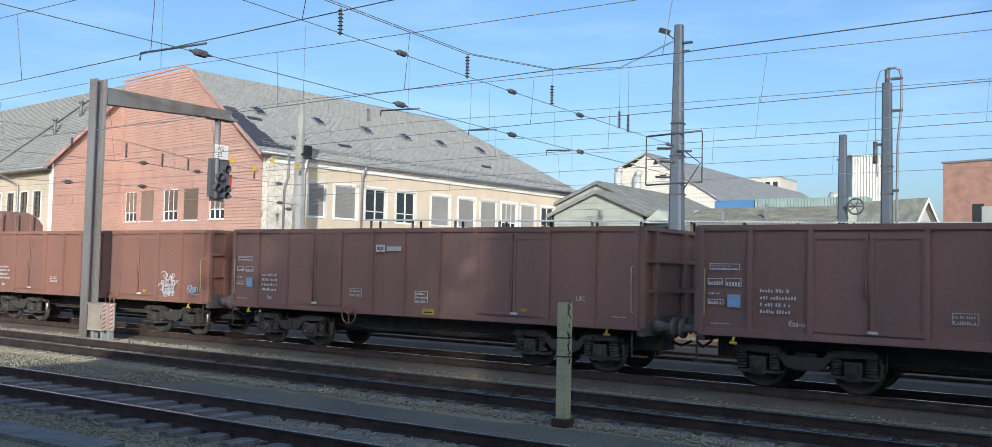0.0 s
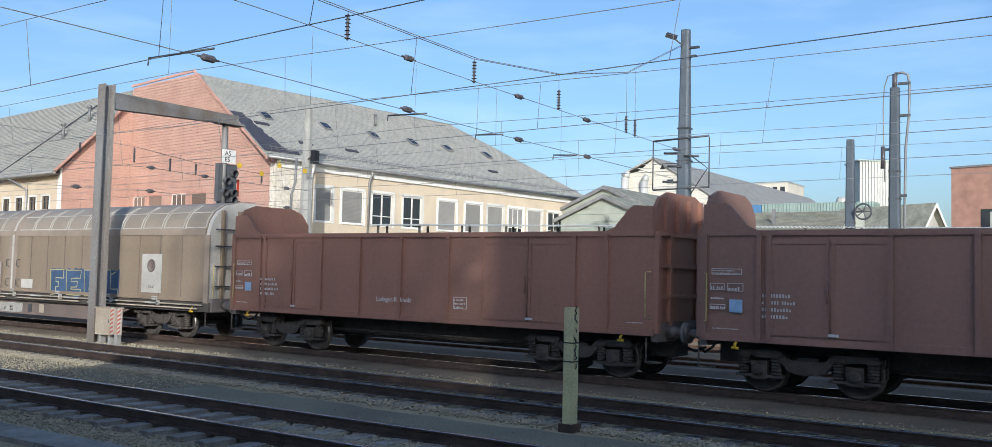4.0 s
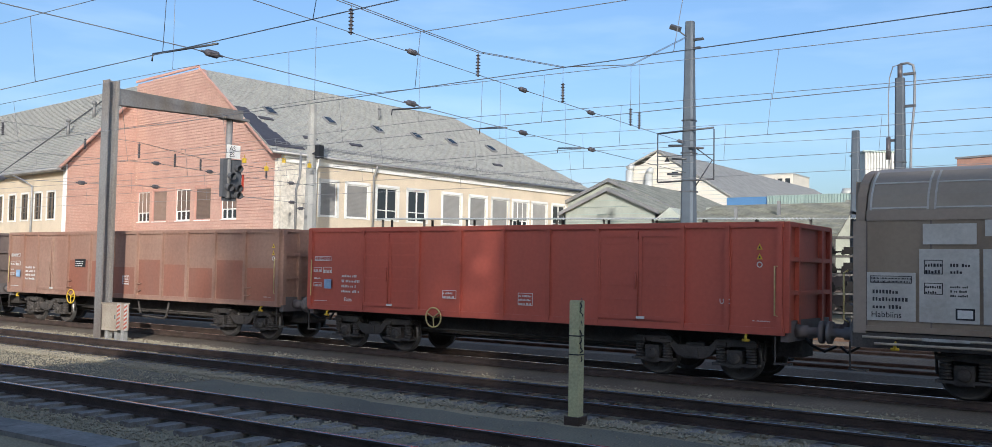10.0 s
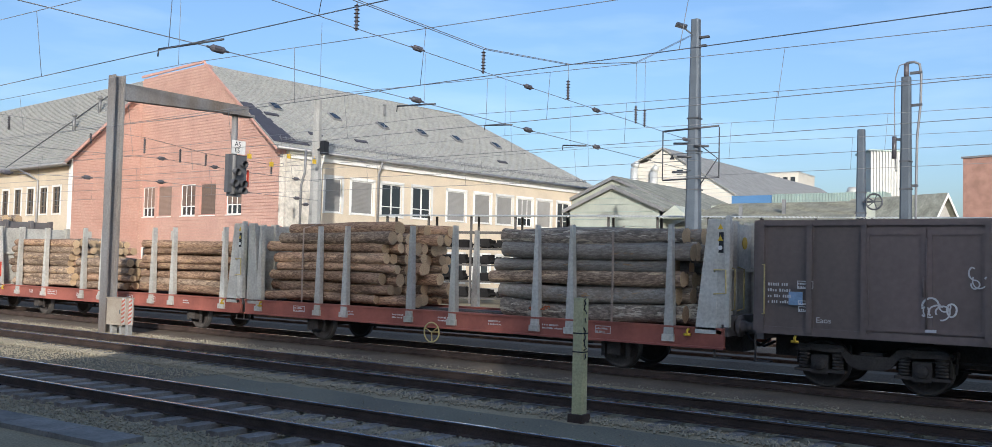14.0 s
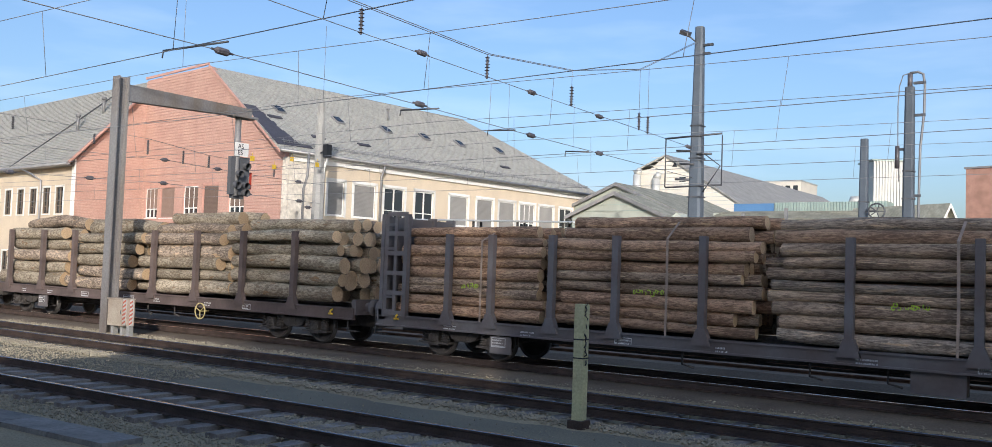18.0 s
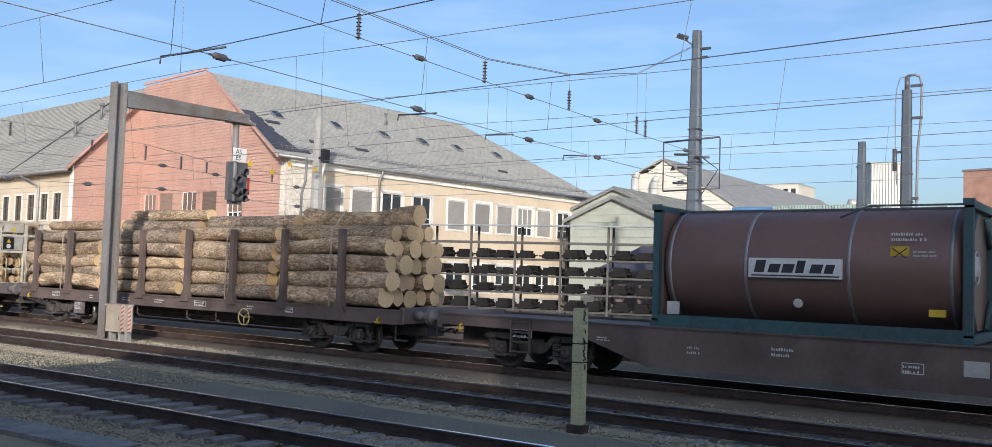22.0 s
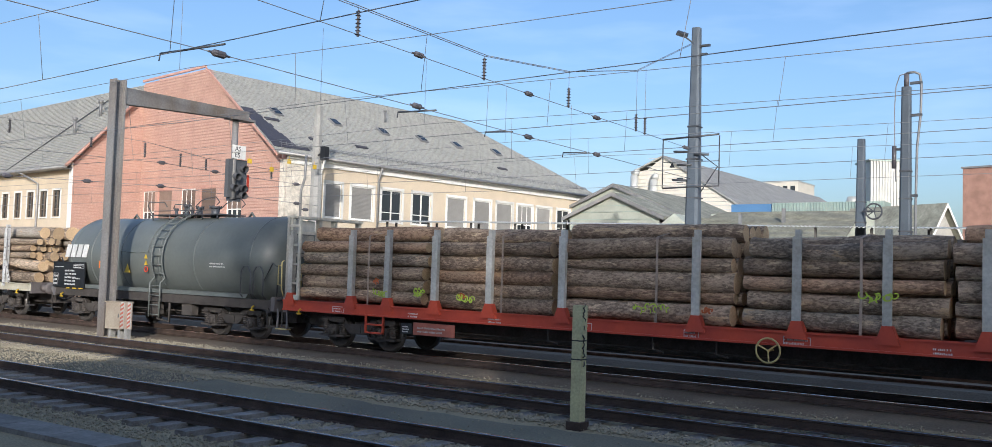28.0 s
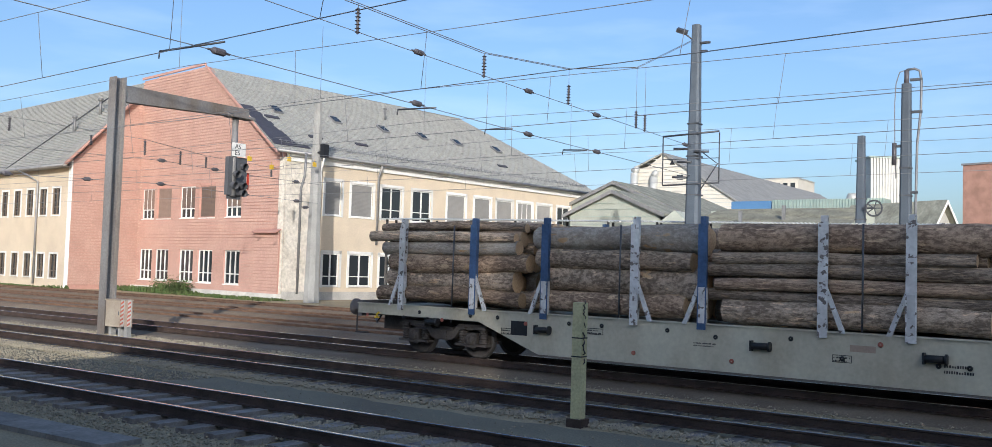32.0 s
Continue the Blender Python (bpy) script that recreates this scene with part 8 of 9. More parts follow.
scribble(w6, 3.95, 1.42, 0.4, 0.55, "graf_cream", 62, 9, 0.02, -1.455, "thin cream spray mark")
scribble(w6, 0.5, 1.2, 1.1, 0.28, "graf_cream", 63, 10, 0.018, -1.457, "thin cream spray mark")
scribble(w6, 2.5, 1.2, 0.9, 0.4, "graf_cream", 64, 9, 0.018, -1.457, "thin cream spray mark")
patch(w6, 3.85, 4.5, 1.14, 1.3, "graf_sky", 65, -1.4205, "pale blue sprayed patch")
DRAUK = (
    ((4.88, 2.21), (5.33, 2.25), (5.57, 2.07), (5.66, 1.72), (5.6, 1.38), (5.46, 1.2), (4.92, 1.2), (5.03, 1.31), (5.03, 1.61), (4.87, 1.65), (4.88, 1.81), (4.99, 1.84), (4.99, 1.96), (4.86, 2.0)),
    ((5.68, 2.2), (5.87, 2.26), (6.1, 1.97), (6.2, 1.77), (6.11, 1.7), (6.15, 1.53), (5.96, 1.55), (5.9, 1.42), (5.88, 1.22), (5.6, 1.22), (5.72, 1.69)),
    ((6.21, 2.15), (6.51, 2.26), (6.73, 2.12), (6.86, 1.76), (6.99, 1.26), (6.37, 1.21), (6.21, 1.33), (6.23, 1.54), (6.44, 1.64), (6.46, 1.75), (6.18, 1.84)),
    ((6.79, 2.19), (7.16, 2.21), (7.21, 1.57), (7.26, 2.21), (7.46, 2.22), (7.48, 1.29), (7.04, 1.23), (6.89, 1.72)),
    ((7.52, 2.21), (7.7, 2.19), (7.71, 1.88), (7.93, 2.15), (8.05, 2.02), (7.68, 1.65), (8.05, 1.47), (7.97, 1.28), (7.54, 1.25)))
for k, pts in enumerate(DRAUK):
    bm = B()
    slab(bm, [(x, -1.43 - 0.004 * k, z) for x, z in pts], (0, -1, 0), 0.003)
    part("graffiti_letter", bm, "graf_sky", w6, "pale blue graffiti letter with black outline")
    outline(w6, pts, 0.055, "blackletter", -1.436 - 0.004 * k, 40 + k, label="black letter outline")
    outline(w6, tuple((x + (0.05 if x > sum(p[0] for p in pts) / len(pts) else -0.05), z + (0.05 if z > 1.7 else -0.05)) for x, z in pts), 0.02, "graf_yellow", -1.4285, 50 + k, label="thin lime outer outline")
for pts in (((5.27, 1.82), (5.39, 1.83), (5.44, 1.68), (5.39, 1.56), (5.28, 1.54)), ((6.41, 1.47), (6.53, 1.51), (6.52, 1.41), (6.41, 1.37))):
    bm = B()
    slab(bm, [(x, -1.452, z) for x, z in pts], (0, -1, 0), 0.003)
    part("graffiti_counter", bm, "blackletter", w6)
put("white_panel", w6, "palegrey", (8.93, 9.38, -1.425, -1.415, 1.39, 1.86))
put("white_panel", w5, "palegrey", (-75.5 - c5, -74.75 - c5, -1.425, -1.415, 1.3, 1.62))
scribble(w6, 10.0, 1.3, 0.7, 0.55, "letter", 15, 12, 0.025, -1.43)
scribble(w6, -8.15, 1.36, 0.45, 0.2, "letter", 16, 8, 0.02, -1.43)

# ---- logs ----


def log_mesh(seed, bark, taper=0.92, n=14, rings=12):
    """A log of unit length and radius along x, crooked and lumpy, with sawn ends."""
    r = random.Random(seed)
    bm = B()
    rr = []
    k0 = r.choice((0.1, 0.25, 0.55))
    bend = [(r.uniform(-k0, k0), r.uniform(-k0, k0)) for _ in range(3)]
    ph = r.uniform(0, 9)
    knots = [(r.random(), r.uniform(0, 6.28), r.uniform(0.06, 0.16)) for _ in range(4)]
    for k in range(rings):
        u = k / (rings - 1)
        cy = bend[0][0] * math.sin(3.14 * u) + bend[1][0] * math.sin(6.28 * u) * 0.5 + bend[2][0] * math.sin(12.5 * u) * 0.2
        cz = bend[0][1] * math.sin(3.14 * u) + bend[1][1] * math.sin(6.28 * u) * 0.5 + bend[2][1] * math.sin(12.5 * u) * 0.2
        s = (1 + (taper - 1) * u) * (1 + r.uniform(-0.03, 0.03))
        ring = []
        for i in range(n):
            a = 6.2832 * i / n
            q = s * (1 + 0.05 * math.sin(2 * a + ph + u * 2) + 0.035 * math.sin(5 * a + ph * 2 + u * 6) + r.uniform(-0.022, 0.022))
            for ku, ka, kh in knots:
                q += kh * math.exp(-((u - ku) / 0.06) ** 2) * max(0.0, math.cos(a - ka)) ** 3
            ring.append(bm.verts.new((u - 0.5, cy + q * math.cos(a), cz + q * math.sin(a))))
        rr.append(ring)
    for p, q in zip(rr, rr[1:]):
        for i in range(n):
            f = bm.faces.new((p[i], p[(i + 1) % n], q[(i + 1) % n], q[i]))
            f.smooth = True
    for ring in (rr[0][::-1], rr[-1]):
        f = bm.faces.new(ring)
        f.material_index = 1
    return mesh("log", bm, bark, "freshwood" if bark == "spruce" else "cutwood")


LOGS = {k: [log_mesh(40 + i + 10 * j, k, (0.86, 1.12, 0.95, 1.05)[i % 4]) for i in range(8)] for j, k in enumerate(("bark", "barkred", "barkgrey", "lichen", "beech", "flaky", "spruce"))}
MIX = {"bark": ("bark", "bark", "bark", "bark", "barkred", "barkgrey"), "barkred": ("barkred", "barkred", "bark"), "barkgrey": ("barkgrey", "barkgrey", "barkgrey", "bark", "bark", "lichen"), "beech": ("beech", "beech", "beech", "beech", "barkgrey"), "flaky": ("flaky", "flaky", "flaky", "lichen", "bark"), "spruce": ("spruce", "spruce", "spruce", "spruce", "barkgrey")}


def log_stack(q0, q1, z0, z1, d, bark, label, seed, zc=None, jag=0.25, slump=0.0, rows=None):
    """A pile of logs between the stakes from q0 to q1, with diameter about d, or rows of given diameters from the bottom up; zc: height of the crowned middle."""
    r = random.Random(seed)
    L, qc = q1 - q0, (q0 + q1) / 2
    ob = thing("log_stack", pose(qc, YT, 0), label, "log stack", "log loads")
    MOVERS.append((ob, qc))
    if not rows:
        rows, z = [], z0
        while z + d * 0.35 < (zc or z1):
            rows.append(d * r.uniform(0.85, 1.12))
            z += rows[-1] * 0.9
    z = z0
    for row, dr in enumerate(rows):
        zm = z + dr / 2
        half = 1.22 if zm < z1 - dr * 0.3 else 1.22 - (zm - z1 + dr * 0.5) * 1.2
        y = -half + (dr * 0.5 if row % 2 else 0.0) * (0.3 if zm < z1 else 1)
        while y < half - dr * 0.2:
            dd = dr * r.uniform(0.82, 1.1)
            lo = part("log", r.choice(LOGS[r.choice(MIX[bark])]), bark, ob)
            ll = L - r.uniform(0, jag)
            flip = r.random() < 0.5
            sh = r.uniform(-jag, jag) * 0.45
            lo.matrix_basis = pose(sh, y + dd / 2 - dr * 0.1, zm + r.uniform(-0.02, 0.02), r.uniform(0, 360), r.uniform(-0.6, 0.6) - slump * (zm - z0), 180 * flip + r.uniform(-0.6, 0.6)) @ Matrix.Diagonal((ll, dd / 2, dd / 2, 1))
            y += dd * 0.97
        z += dr * 0.9
    return ob


def strap_part(ob, x, z0, z1, y=-1.3, material="strap", crown=None):
    bm = B()
    pts = [(x, y, z0), (x + 0.02, y - 0.03, (z0 + z1) / 2), (x, y, z1), (x + 0.03, y + 0.5, crown or z1 + 0.15), (x, 0.9, crown or z1 + 0.15), (x, 1.3, z1)]
    for a, b in zip(pts, pts[1:]):
        d = 0.025
        slab(bm, [(a[0] - d, a[1], a[2]), (a[0] + d, a[1], a[2]), (b[0] + d, b[1], b[2]), (b[0] - d, b[1], b[2])], (0, -1, 0.1), 0.012)
    part("lashing_strap", bm, material, ob, "woven lashing strap")


def stake_wagon(q0, q1, stakes, frame, stakem, label, ztop, seed, sole=(0.95, 1.2), endwalls=True, endmat="endgrey", ztall=3.5, foot=False, hw=None, fish=False, width=0.1, taper=False, bogies=2.6, name="stake_wagon"):
    L, qc = q1 - q0, (q0 + q1) / 2
    hl = L / 2
    ob = wagon(name, qc, label)
    za, zb = sole
    if fish:
        for y in (-1.36, 1.30):
            bm = B()
            slab(bm, [(-hl, y, zb), (-hl, y, zb - 0.24), (-hl + 3.9, y, zb - 0.26), (-hl + 5.6, y, za), (hl - 5.6, y, za), (hl - 3.9, y, zb - 0.26), (hl, y, zb - 0.24), (hl, y, zb)], (0, 1, 0), 0.06)
            part("side_beam", bm, frame, ob, "deep fish-bellied side beam")
            put("flange", ob, frame, (-hl, hl, y - 0.04, y + 0.1, zb, zb + 0.03))
    else:
        for y in (-1.36, 1.28):
            put("side_sill", ob, frame, (-hl, hl, y, y + 0.08, za + 0.02, zb - 0.02))
            for z in (zb - 0.02, za - 0.02):
                put("flange", ob, frame, (-hl, hl, y - 0.04, y + 0.1, z, z + 0.04))
    put("deck", ob, frame, (-hl, hl, -1.28, 1.28, zb - 0.1, zb - 0.03))
    for nq, q in enumerate(stakes):
        x = q - qc
        for s in (-1, 1):
            y = s * 1.34
            bm = B()
            w = width
            if taper:
                slab(bm, [(x - w * 1.2, y - 0.06, zb - 0.3), (x + w * 1.2, y - 0.06, zb - 0.3), (x + w * 0.35, y - 0.05, ztop), (x - w * 0.35, y - 0.05, ztop)], (0, 1, 0), 0.14)
            else:
                box(bm, x - w / 2, x + w / 2, y - 0.07, y + 0.07, zb - 0.12 if foot != "brace" else zb + 0.03, ztop)
                box(bm, x - w * 0.85, x + w * 0.85, y - 0.085 if s < 0 else y + 0.07, y - 0.07 if s < 0 else y + 0.085, zb - 0.1, ztop - 0.15) if width < 0.13 else None
            st = part("stake", bm, stakem if not callable(stakem) else stakem(q), ob, "upright steel stake")
            bm = B()
            if foot == "brace":
                d = 1 if nq % 2 else -1
                slab(bm, [(x, y - 0.075, zb + 0.85), (x + 0.08 * d, y - 0.075, zb + 0.85), (x + 0.42 * d, y - 0.075, zb), (x + 0.32 * d, y - 0.075, zb)], (0, 1, 0), 0.05)
                box(bm, x - 0.07, x + 0.07, y - 0.09, y + 0.06, zb + 0.03, zb + 0.75)
                part("stake_brace", bm, "wornwhite", st, "white brace at the stake foot")
            elif taper:
                box(bm, x - 0.13, x + 0.13, y - 0.1, y + 0.06, zb - 0.3, zb - 0.16)
                part("stake_foot", bm, stakem, st)
            else:
                slab(bm, [(x - 0.22, y - 0.09, zb - 0.12), (x + 0.22, y - 0.09, zb - 0.12), (x + 0.09, y - 0.09, zb + 0.22), (x - 0.09, y - 0.09, zb + 0.22)], (0, 1, 0), 0.16)
                part("stake_foot", bm, frame, st)
    if endwalls:
        for s in (-1, 1):
            xe = s * (hl - 0.18)
            if endmat == "endgrey":
                # an open frame of posts and bars, with two plates in its upper bays
                e = put("end_wall", ob, endmat, (xe - 0.05, xe + 0.05, -1.28, 1.28, zb - 0.02, zb + 0.1), label="open cream-grey end frame of posts and bars")
                for y in (-1.3, -0.3, 0.3, 1.3):
                    put("end_post", e, endmat, (xe - 0.07, xe + 0.07, y - 0.06, y + 0.06, zb - 0.1, ztall))
                for z in (zb + 0.55, zb + 1.22, zb + 1.85):
                    put("end_rib", e, endmat, (xe - 0.045, xe + 0.045, -1.24, 1.24, z, z + 0.08))
                put("sign_plate", e, "palegrey", (min(xe + s * 0.05, xe + s * 0.065), max(xe + s * 0.05, xe + s * 0.065), -1.15, -0.42, ztall - 0.38, ztall - 0.06), label="pale plate with a warning triangle")
                put("sign_plate", e, "boxpale", (min(xe + s * 0.05, xe + s * 0.065), max(xe + s * 0.05, xe + s * 0.065), -1.2, -0.42, zb + 1.32, zb + 1.83), label="pale plate with warning signs")
                put("warning_plate", e, "blackpaint", (min(xe + s * 0.066, xe + s * 0.072), max(xe + s * 0.066, xe + s * 0.072), -1.17, -0.75, zb + 1.35, zb + 1.81), label="dark warning plate")
                for y, z, q in ((-0.96, zb + 1.6, 0.16), (-0.8, ztall - 0.32, 0.2)):
                    bm = B()
                    slab(bm, [(xe + s * 0.074, y - q / 2, z), (xe + s * 0.074, y + q / 2, z), (xe + s * 0.074, y, z + q)], (s, 0, 0), 0.004)
                    part("warning_triangle", bm, "yellow", e, "yellow warning triangle")
                bm = B()
                rod(bm, (xe + s * 0.072, -0.96, zb + 1.47), (xe + s * 0.078, -0.96, zb + 1.47), 0.085, 12)
                part("warning_disc", bm, "letter", e)
            else:
                e = put("end_wall", ob, endmat, (xe - 0.04, xe + 0.04, -1.28, 1.28, zb, ztall - 0.06), label="steel end wall")
                for y in (-1.3, -0.5, 0.5, 1.3):
                    put("end_post", e, endmat, (xe - 0.12, xe + 0.12, y - 0.06, y + 0.06, zb - 0.1, ztall))
                for k in range(2 if taper else 4):
                    z = zb + 0.15 + k * (ztall - zb - 0.3) / (1.9 if taper else 3.3)
                    put("end_rib", e, endmat, (xe - 0.13, xe + 0.13, -1.23, 1.23, z, z + 0.06))
            if taper:
                bm = B()
                slab(bm, [(xe - s * 0.12, -1.40, zb - 0.1), (xe - s * 0.42, -1.40, zb - 0.1), (xe - s * 0.16, -1.40, ztall), (xe + s * 0.08, -1.40, ztall), (xe + s * 0.02, -1.40, zb - 0.1)], (0, 1, 0), 0.07)
                part("corner_stake", bm, endmat, e, "slanted pale corner stake")
            if taper and s > 0:
                xa, xb = sorted((xe - 0.08, xe + 0.3))
                sp = put("side_panel", e, endmat, (xa, xb, -1.39, -1.36, zb + 0.1, ztall - 0.02), label="pale sheet panel beside the end wall")
                put("panel_post", sp, endmat, (xe + 0.26 - 0.045, xe + 0.26 + 0.045, -1.43, -1.3, zb + 0.05, ztall + 0.06))
                xm = xe + 0.1
                put("warning_plate", sp, "blackpaint", (xm - 0.065, xm + 0.065, -1.398, -1.391, ztall - 0.68, ztall - 0.27), label="black warning plate")
                for z in (ztall - 0.44, ztall - 0.21):
                    bm = B()
                    slab(bm, [(xm - 0.055, -1.404, z), (xm + 0.055, -1.404, z), (xm, -1.404, z + 0.11)], (0, 1, 0), 0.004)
                    part("warning_triangle", bm, "yellow", sp, "small yellow warning triangle")
                bm = B()
                rod(bm, (xm, -1.399, ztall - 0.58), (xm, -1.404, ztall - 0.58), 0.045, 12)
                part("warning_disc", bm, "letter", sp)
                bm = B()
                tube(bm, [(xe - 0.02, -1.4, zb + 1.15), (xe - 0.0, -1.46, zb + 1.18), (xe + 0.24, -1.46, zb + 1.18), (xe + 0.25, -1.46, zb + 0.72), (xe, -1.46, zb + 0.7), (xe - 0.02, -1.4, zb + 0.7)], 0.018, 5)
                part("grab_rail", bm, "handrail", sp, "pale yellow grab rail")
            if not taper:
                put("corner_plate", e, endmat, (xe - 0.36 if s > 0 else xe - 0.15, xe + 0.15 if s > 0 else xe + 0.36, -1.40, -1.34, zb + 0.02, zb + 0.16))
                for k in range(4):
                    z = zb + 0.45 + k * (ztall - zb - 0.5) / 3.4
                    put("side_rung", e, endmat, (min(xe - s * 0.4, xe + s * 0.1), max(xe - s * 0.4, xe + s * 0.1), -1.39, -1.35, z, z + 0.06))
                put("corner_post", e, endmat, (xe + s * 0.04 - 0.05, xe + s * 0.04 + 0.05, -1.40, -1.345, zb, ztall))
                if endmat == "endgrey":
                    put("head_bar", e, endmat, (xe - 0.14, xe + 0.14, -1.37, 1.37, ztall - 0.02, ztall + 0.05))
                    bm = B()
                    tube(bm, [(xe + s * 0.12, -1.42, zb + 0.1), (xe + s * 0.12, -1.5, zb + 0.3), (xe + s * 0.14, -1.5, zb + 1.05), (xe + s * 0.14, -1.42, zb + 1.1)], 0.02, 5)
                    tube(bm, [(xe + s * 0.2, -1.42, zb + 0.4), (xe + s * 0.36, -1.42, zb + 0.42), (xe + s * 0.36, -1.42, zb + 0.95), (xe + s * 0.2, -1.42, zb + 0.98)], 0.02, 5)
                    part("side_handrail", bm, "handrail", ob, "pale yellow bent handrail")
                    put("foot_step", ob, "handrail", (min(xe, xe + s * 0.42), max(xe, xe + s * 0.42), -1.4, -1.2, 0.38, 0.41), label="pale yellow foot step")
                    put("step_strut", ob, "greyframe", (xe - 0.02, xe + 0.02, -1.38, -1.34, 0.4, 0.95), (xe + s * 0.38 - 0.02, xe + s * 0.38 + 0.02, -1.38, -1.34, 0.4, 0.95))
                put("corner_post", e, endmat, (xe - 0.45 if s > 0 else xe + 0.36, xe - 0.36 if s > 0 else xe + 0.45, -1.40, -1.34, zb, ztall))
            for y in (-1.12, -0.62):
                bm = B()
                tube(bm, [(xe + s * 0.16, y, 1.35), (xe + s * 0.3, y, 1.4), (xe + s * 0.3, y, 2.2), (xe + s * 0.16, y, 2.25)], 0.018, 5)
                part("handrail", bm, "handrail", ob, "yellow handrail")
            if endmat != "endgrey":
                bm = B()
                rod(bm, (xe + s * 0.06, 0.0, 2.75), (xe + s * 0.075, 0.0, 2.75), 0.13, 12)
                part("hazard_mark", bm, "yellow", e)
    r = random.Random(seed)
    rows = [(-hl + 2.2 + k * L / 9 + r.uniform(-0.3, 0.3), zb - 0.24 if not fish else zb - r.uniform(0.35, 0.6), r.uniform(0.3, 0.6), 0.16 if not fish else r.uniform(0.12, 0.24), 2, r.random() < 0.5) for k in range(7)]
    plates(ob, rows, -1.365 if not fish else -1.362, "letter" if frame != "beigeframe" else "blackletter", seed)
    if not fish and not taper:
        if frame == "greyframe":
            put("side_box", ob, "greyframe", (2.2, 3.1, -1.3, -1.0, za - 0.42, za - 0.02))
        if frame == "orangeframe":
            put("number_board", ob, "rustframe", (-hl + 4.78, -hl + 6.08, -1.36, -1.33, za - 0.4, za - 0.1), label="red number board with faded lettering")
            plates(ob, [(-hl + 4.9, za - 0.35, 1.0, 0.2, 2, False)], -1.366, "boxpale", seed + 3)
            put("side_plate", ob, "blackpaint", (-hl + 4.37, -hl + 4.74, -1.36, -1.33, za - 0.4, za - 0.13), label="black plate with white lettering")
            plates(ob, [(-hl + 4.41, za - 0.37, 0.28, 0.2, 3, False)], -1.366, "letter", seed + 5)
        else:
            put("side_plate", ob, "greyframe", (-hl + 3.6, -hl + 4.2, -1.34, -1.3, za - 0.45, za - 0.05))
            plates(ob, [(-hl + 3.65, za - 0.3, 0.4, 0.22, 3, True)], -1.345, "letter", seed + 5)
        for x in (-2.2, 0.4, 1.8):
            bm = B()
            tube(bm, [(x, -1.2, za), (x, -1.2, za - 0.3), (x + 0.25, -1.2, za - 0.35)], 0.025, 5)
            part("brake_lever", bm, "bogie", ob)
    ends(ob, hl - 0.02, "greyframe")
    underside(ob, hl)
    if bogies:
        for x in (-hl + bogies, hl - bogies):
            bogie(ob, x)
    if hw is not None:
        handwheel(ob, hw - qc, za - 0.12, "handrail")
    return ob


# articulated pair of two-axle stake wagons, rust-red with tapering pale stakes
for n, (a, b, st, seed) in enumerate(((-170.1, -155.6, (-169.49, -167.11, -166.1, -163.83, -162.46, -160.07, -159.15, -156.78), 51), (-184.6, -170.3, (-182.9, -181.09, -178.63, -177.5, -174.64, -173.59, -171.13), 52))):
    w = stake_wagon(a, b, st, "rustframe", "stake", "rust-red two-axle stake wagon with tapered pale stakes", 3.1, seed, (0.62, 1.0), True, "stake", 3.2, hw=-163.01 if n == 0 else None, taper=True, width=0.095, bogies=0)
    hl = (b - a) / 2
    for x in (-hl + 2.6, hl - 2.6):
        axle(w, x)
    put("plate_board", w, "redpaint", (-hl - 0.05, -hl + 0.5, -1.42, -1.4, 1.3, 1.85), label="red board with white lettering") if n else None
    plates(w, [(-hl, 1.36, 0.44, 0.42, 4, False)], -1.424, "letter", 58) if n else None
strap_part(log_stack(-169.2, -164.6, 1.05, 3.05, 0.30, "barkred", "stacked red-brown spruce logs between pale stakes", 1, 3.15, 0.9), -0.9, 1.0, 3.05, crown=3.2)
lw2 = log_stack(-161.4, -156.4, 1.05, 2.95, 0.36, "flaky", "stacked dark brown logs between pale stakes", 2, 3.05, 0.7)
strap_part(lw2, 0.75, 1.0, 2.95, crown=3.1)
scribble(lw2, -1.35, 1.16, 0.5, 0.12, "orangepaint", 91, 8, 0.03, -1.31, "orange spray mark on a log")
log_stack(-175.6, -170.8, 1.05, 2.75, 0.27, "barkred", "stacked reddish logs between pale stakes", 3, None, 0.4)
log_stack(-183.9, -179.6, 1.05, 2.75, 0.28, "bark", "stacked brown logs with pale sawn ends", 4, None, 0.6)
log_stack(-179.3, -176.2, 1.05, 2.1, 0.26, "barkred", "low stack of reddish logs", 5, None, 0.4)

# blackish four-axle stake wagon with end walls
w11 = stake_wagon(-206.75, -185.55, (-204.46, -203.17, -201.49, -199.87, -197.88, -195.0, -192.85, -191.26, -189.68, -188.37, -186.5), "greyframe", "greyframe", "blackish stake wagon with ribbed end walls and log load", 3.0, 61, (0.68, 0.92), True, "greyframe", 3.5, hw=-191.9, width=0.15)
for k, (a, b, zt, c) in enumerate(((-206.3, -201.9, 2.85, 3.05), (-201.7, -196.9, 2.95, 3.3), (-196.6, -191.0, 2.95, 3.3), (-190.8, -186.2, 3.1, 3.65))):
    s = log_stack(a, b, 1.0, zt, 0.27 if k < 3 else 0.34, "barkred" if k < 2 else "bark", "tightly stacked slim brown logs", 10 + k, c, 0.6)
    strap_part(s, 1.05 if k == 3 else 0.6, 0.75, zt, crown=c + 0.03, material="orangestrap" if k == 3 else "strap")
for s in (-1, 1):
    # braced box frames beside the end walls
    for k in range(6):
        z = 0.95 + k * 0.5
        put("frame_bar", w11, "greyframe", (s * 10.0 - 0.3, s * 10.0 + 0.3, -1.42, -1.3, z, z + 0.11))
    put("frame_post", w11, "greyframe", (s * 9.66 - 0.06, s * 9.66 + 0.06, -1.43, -1.29, 0.9, 3.5))
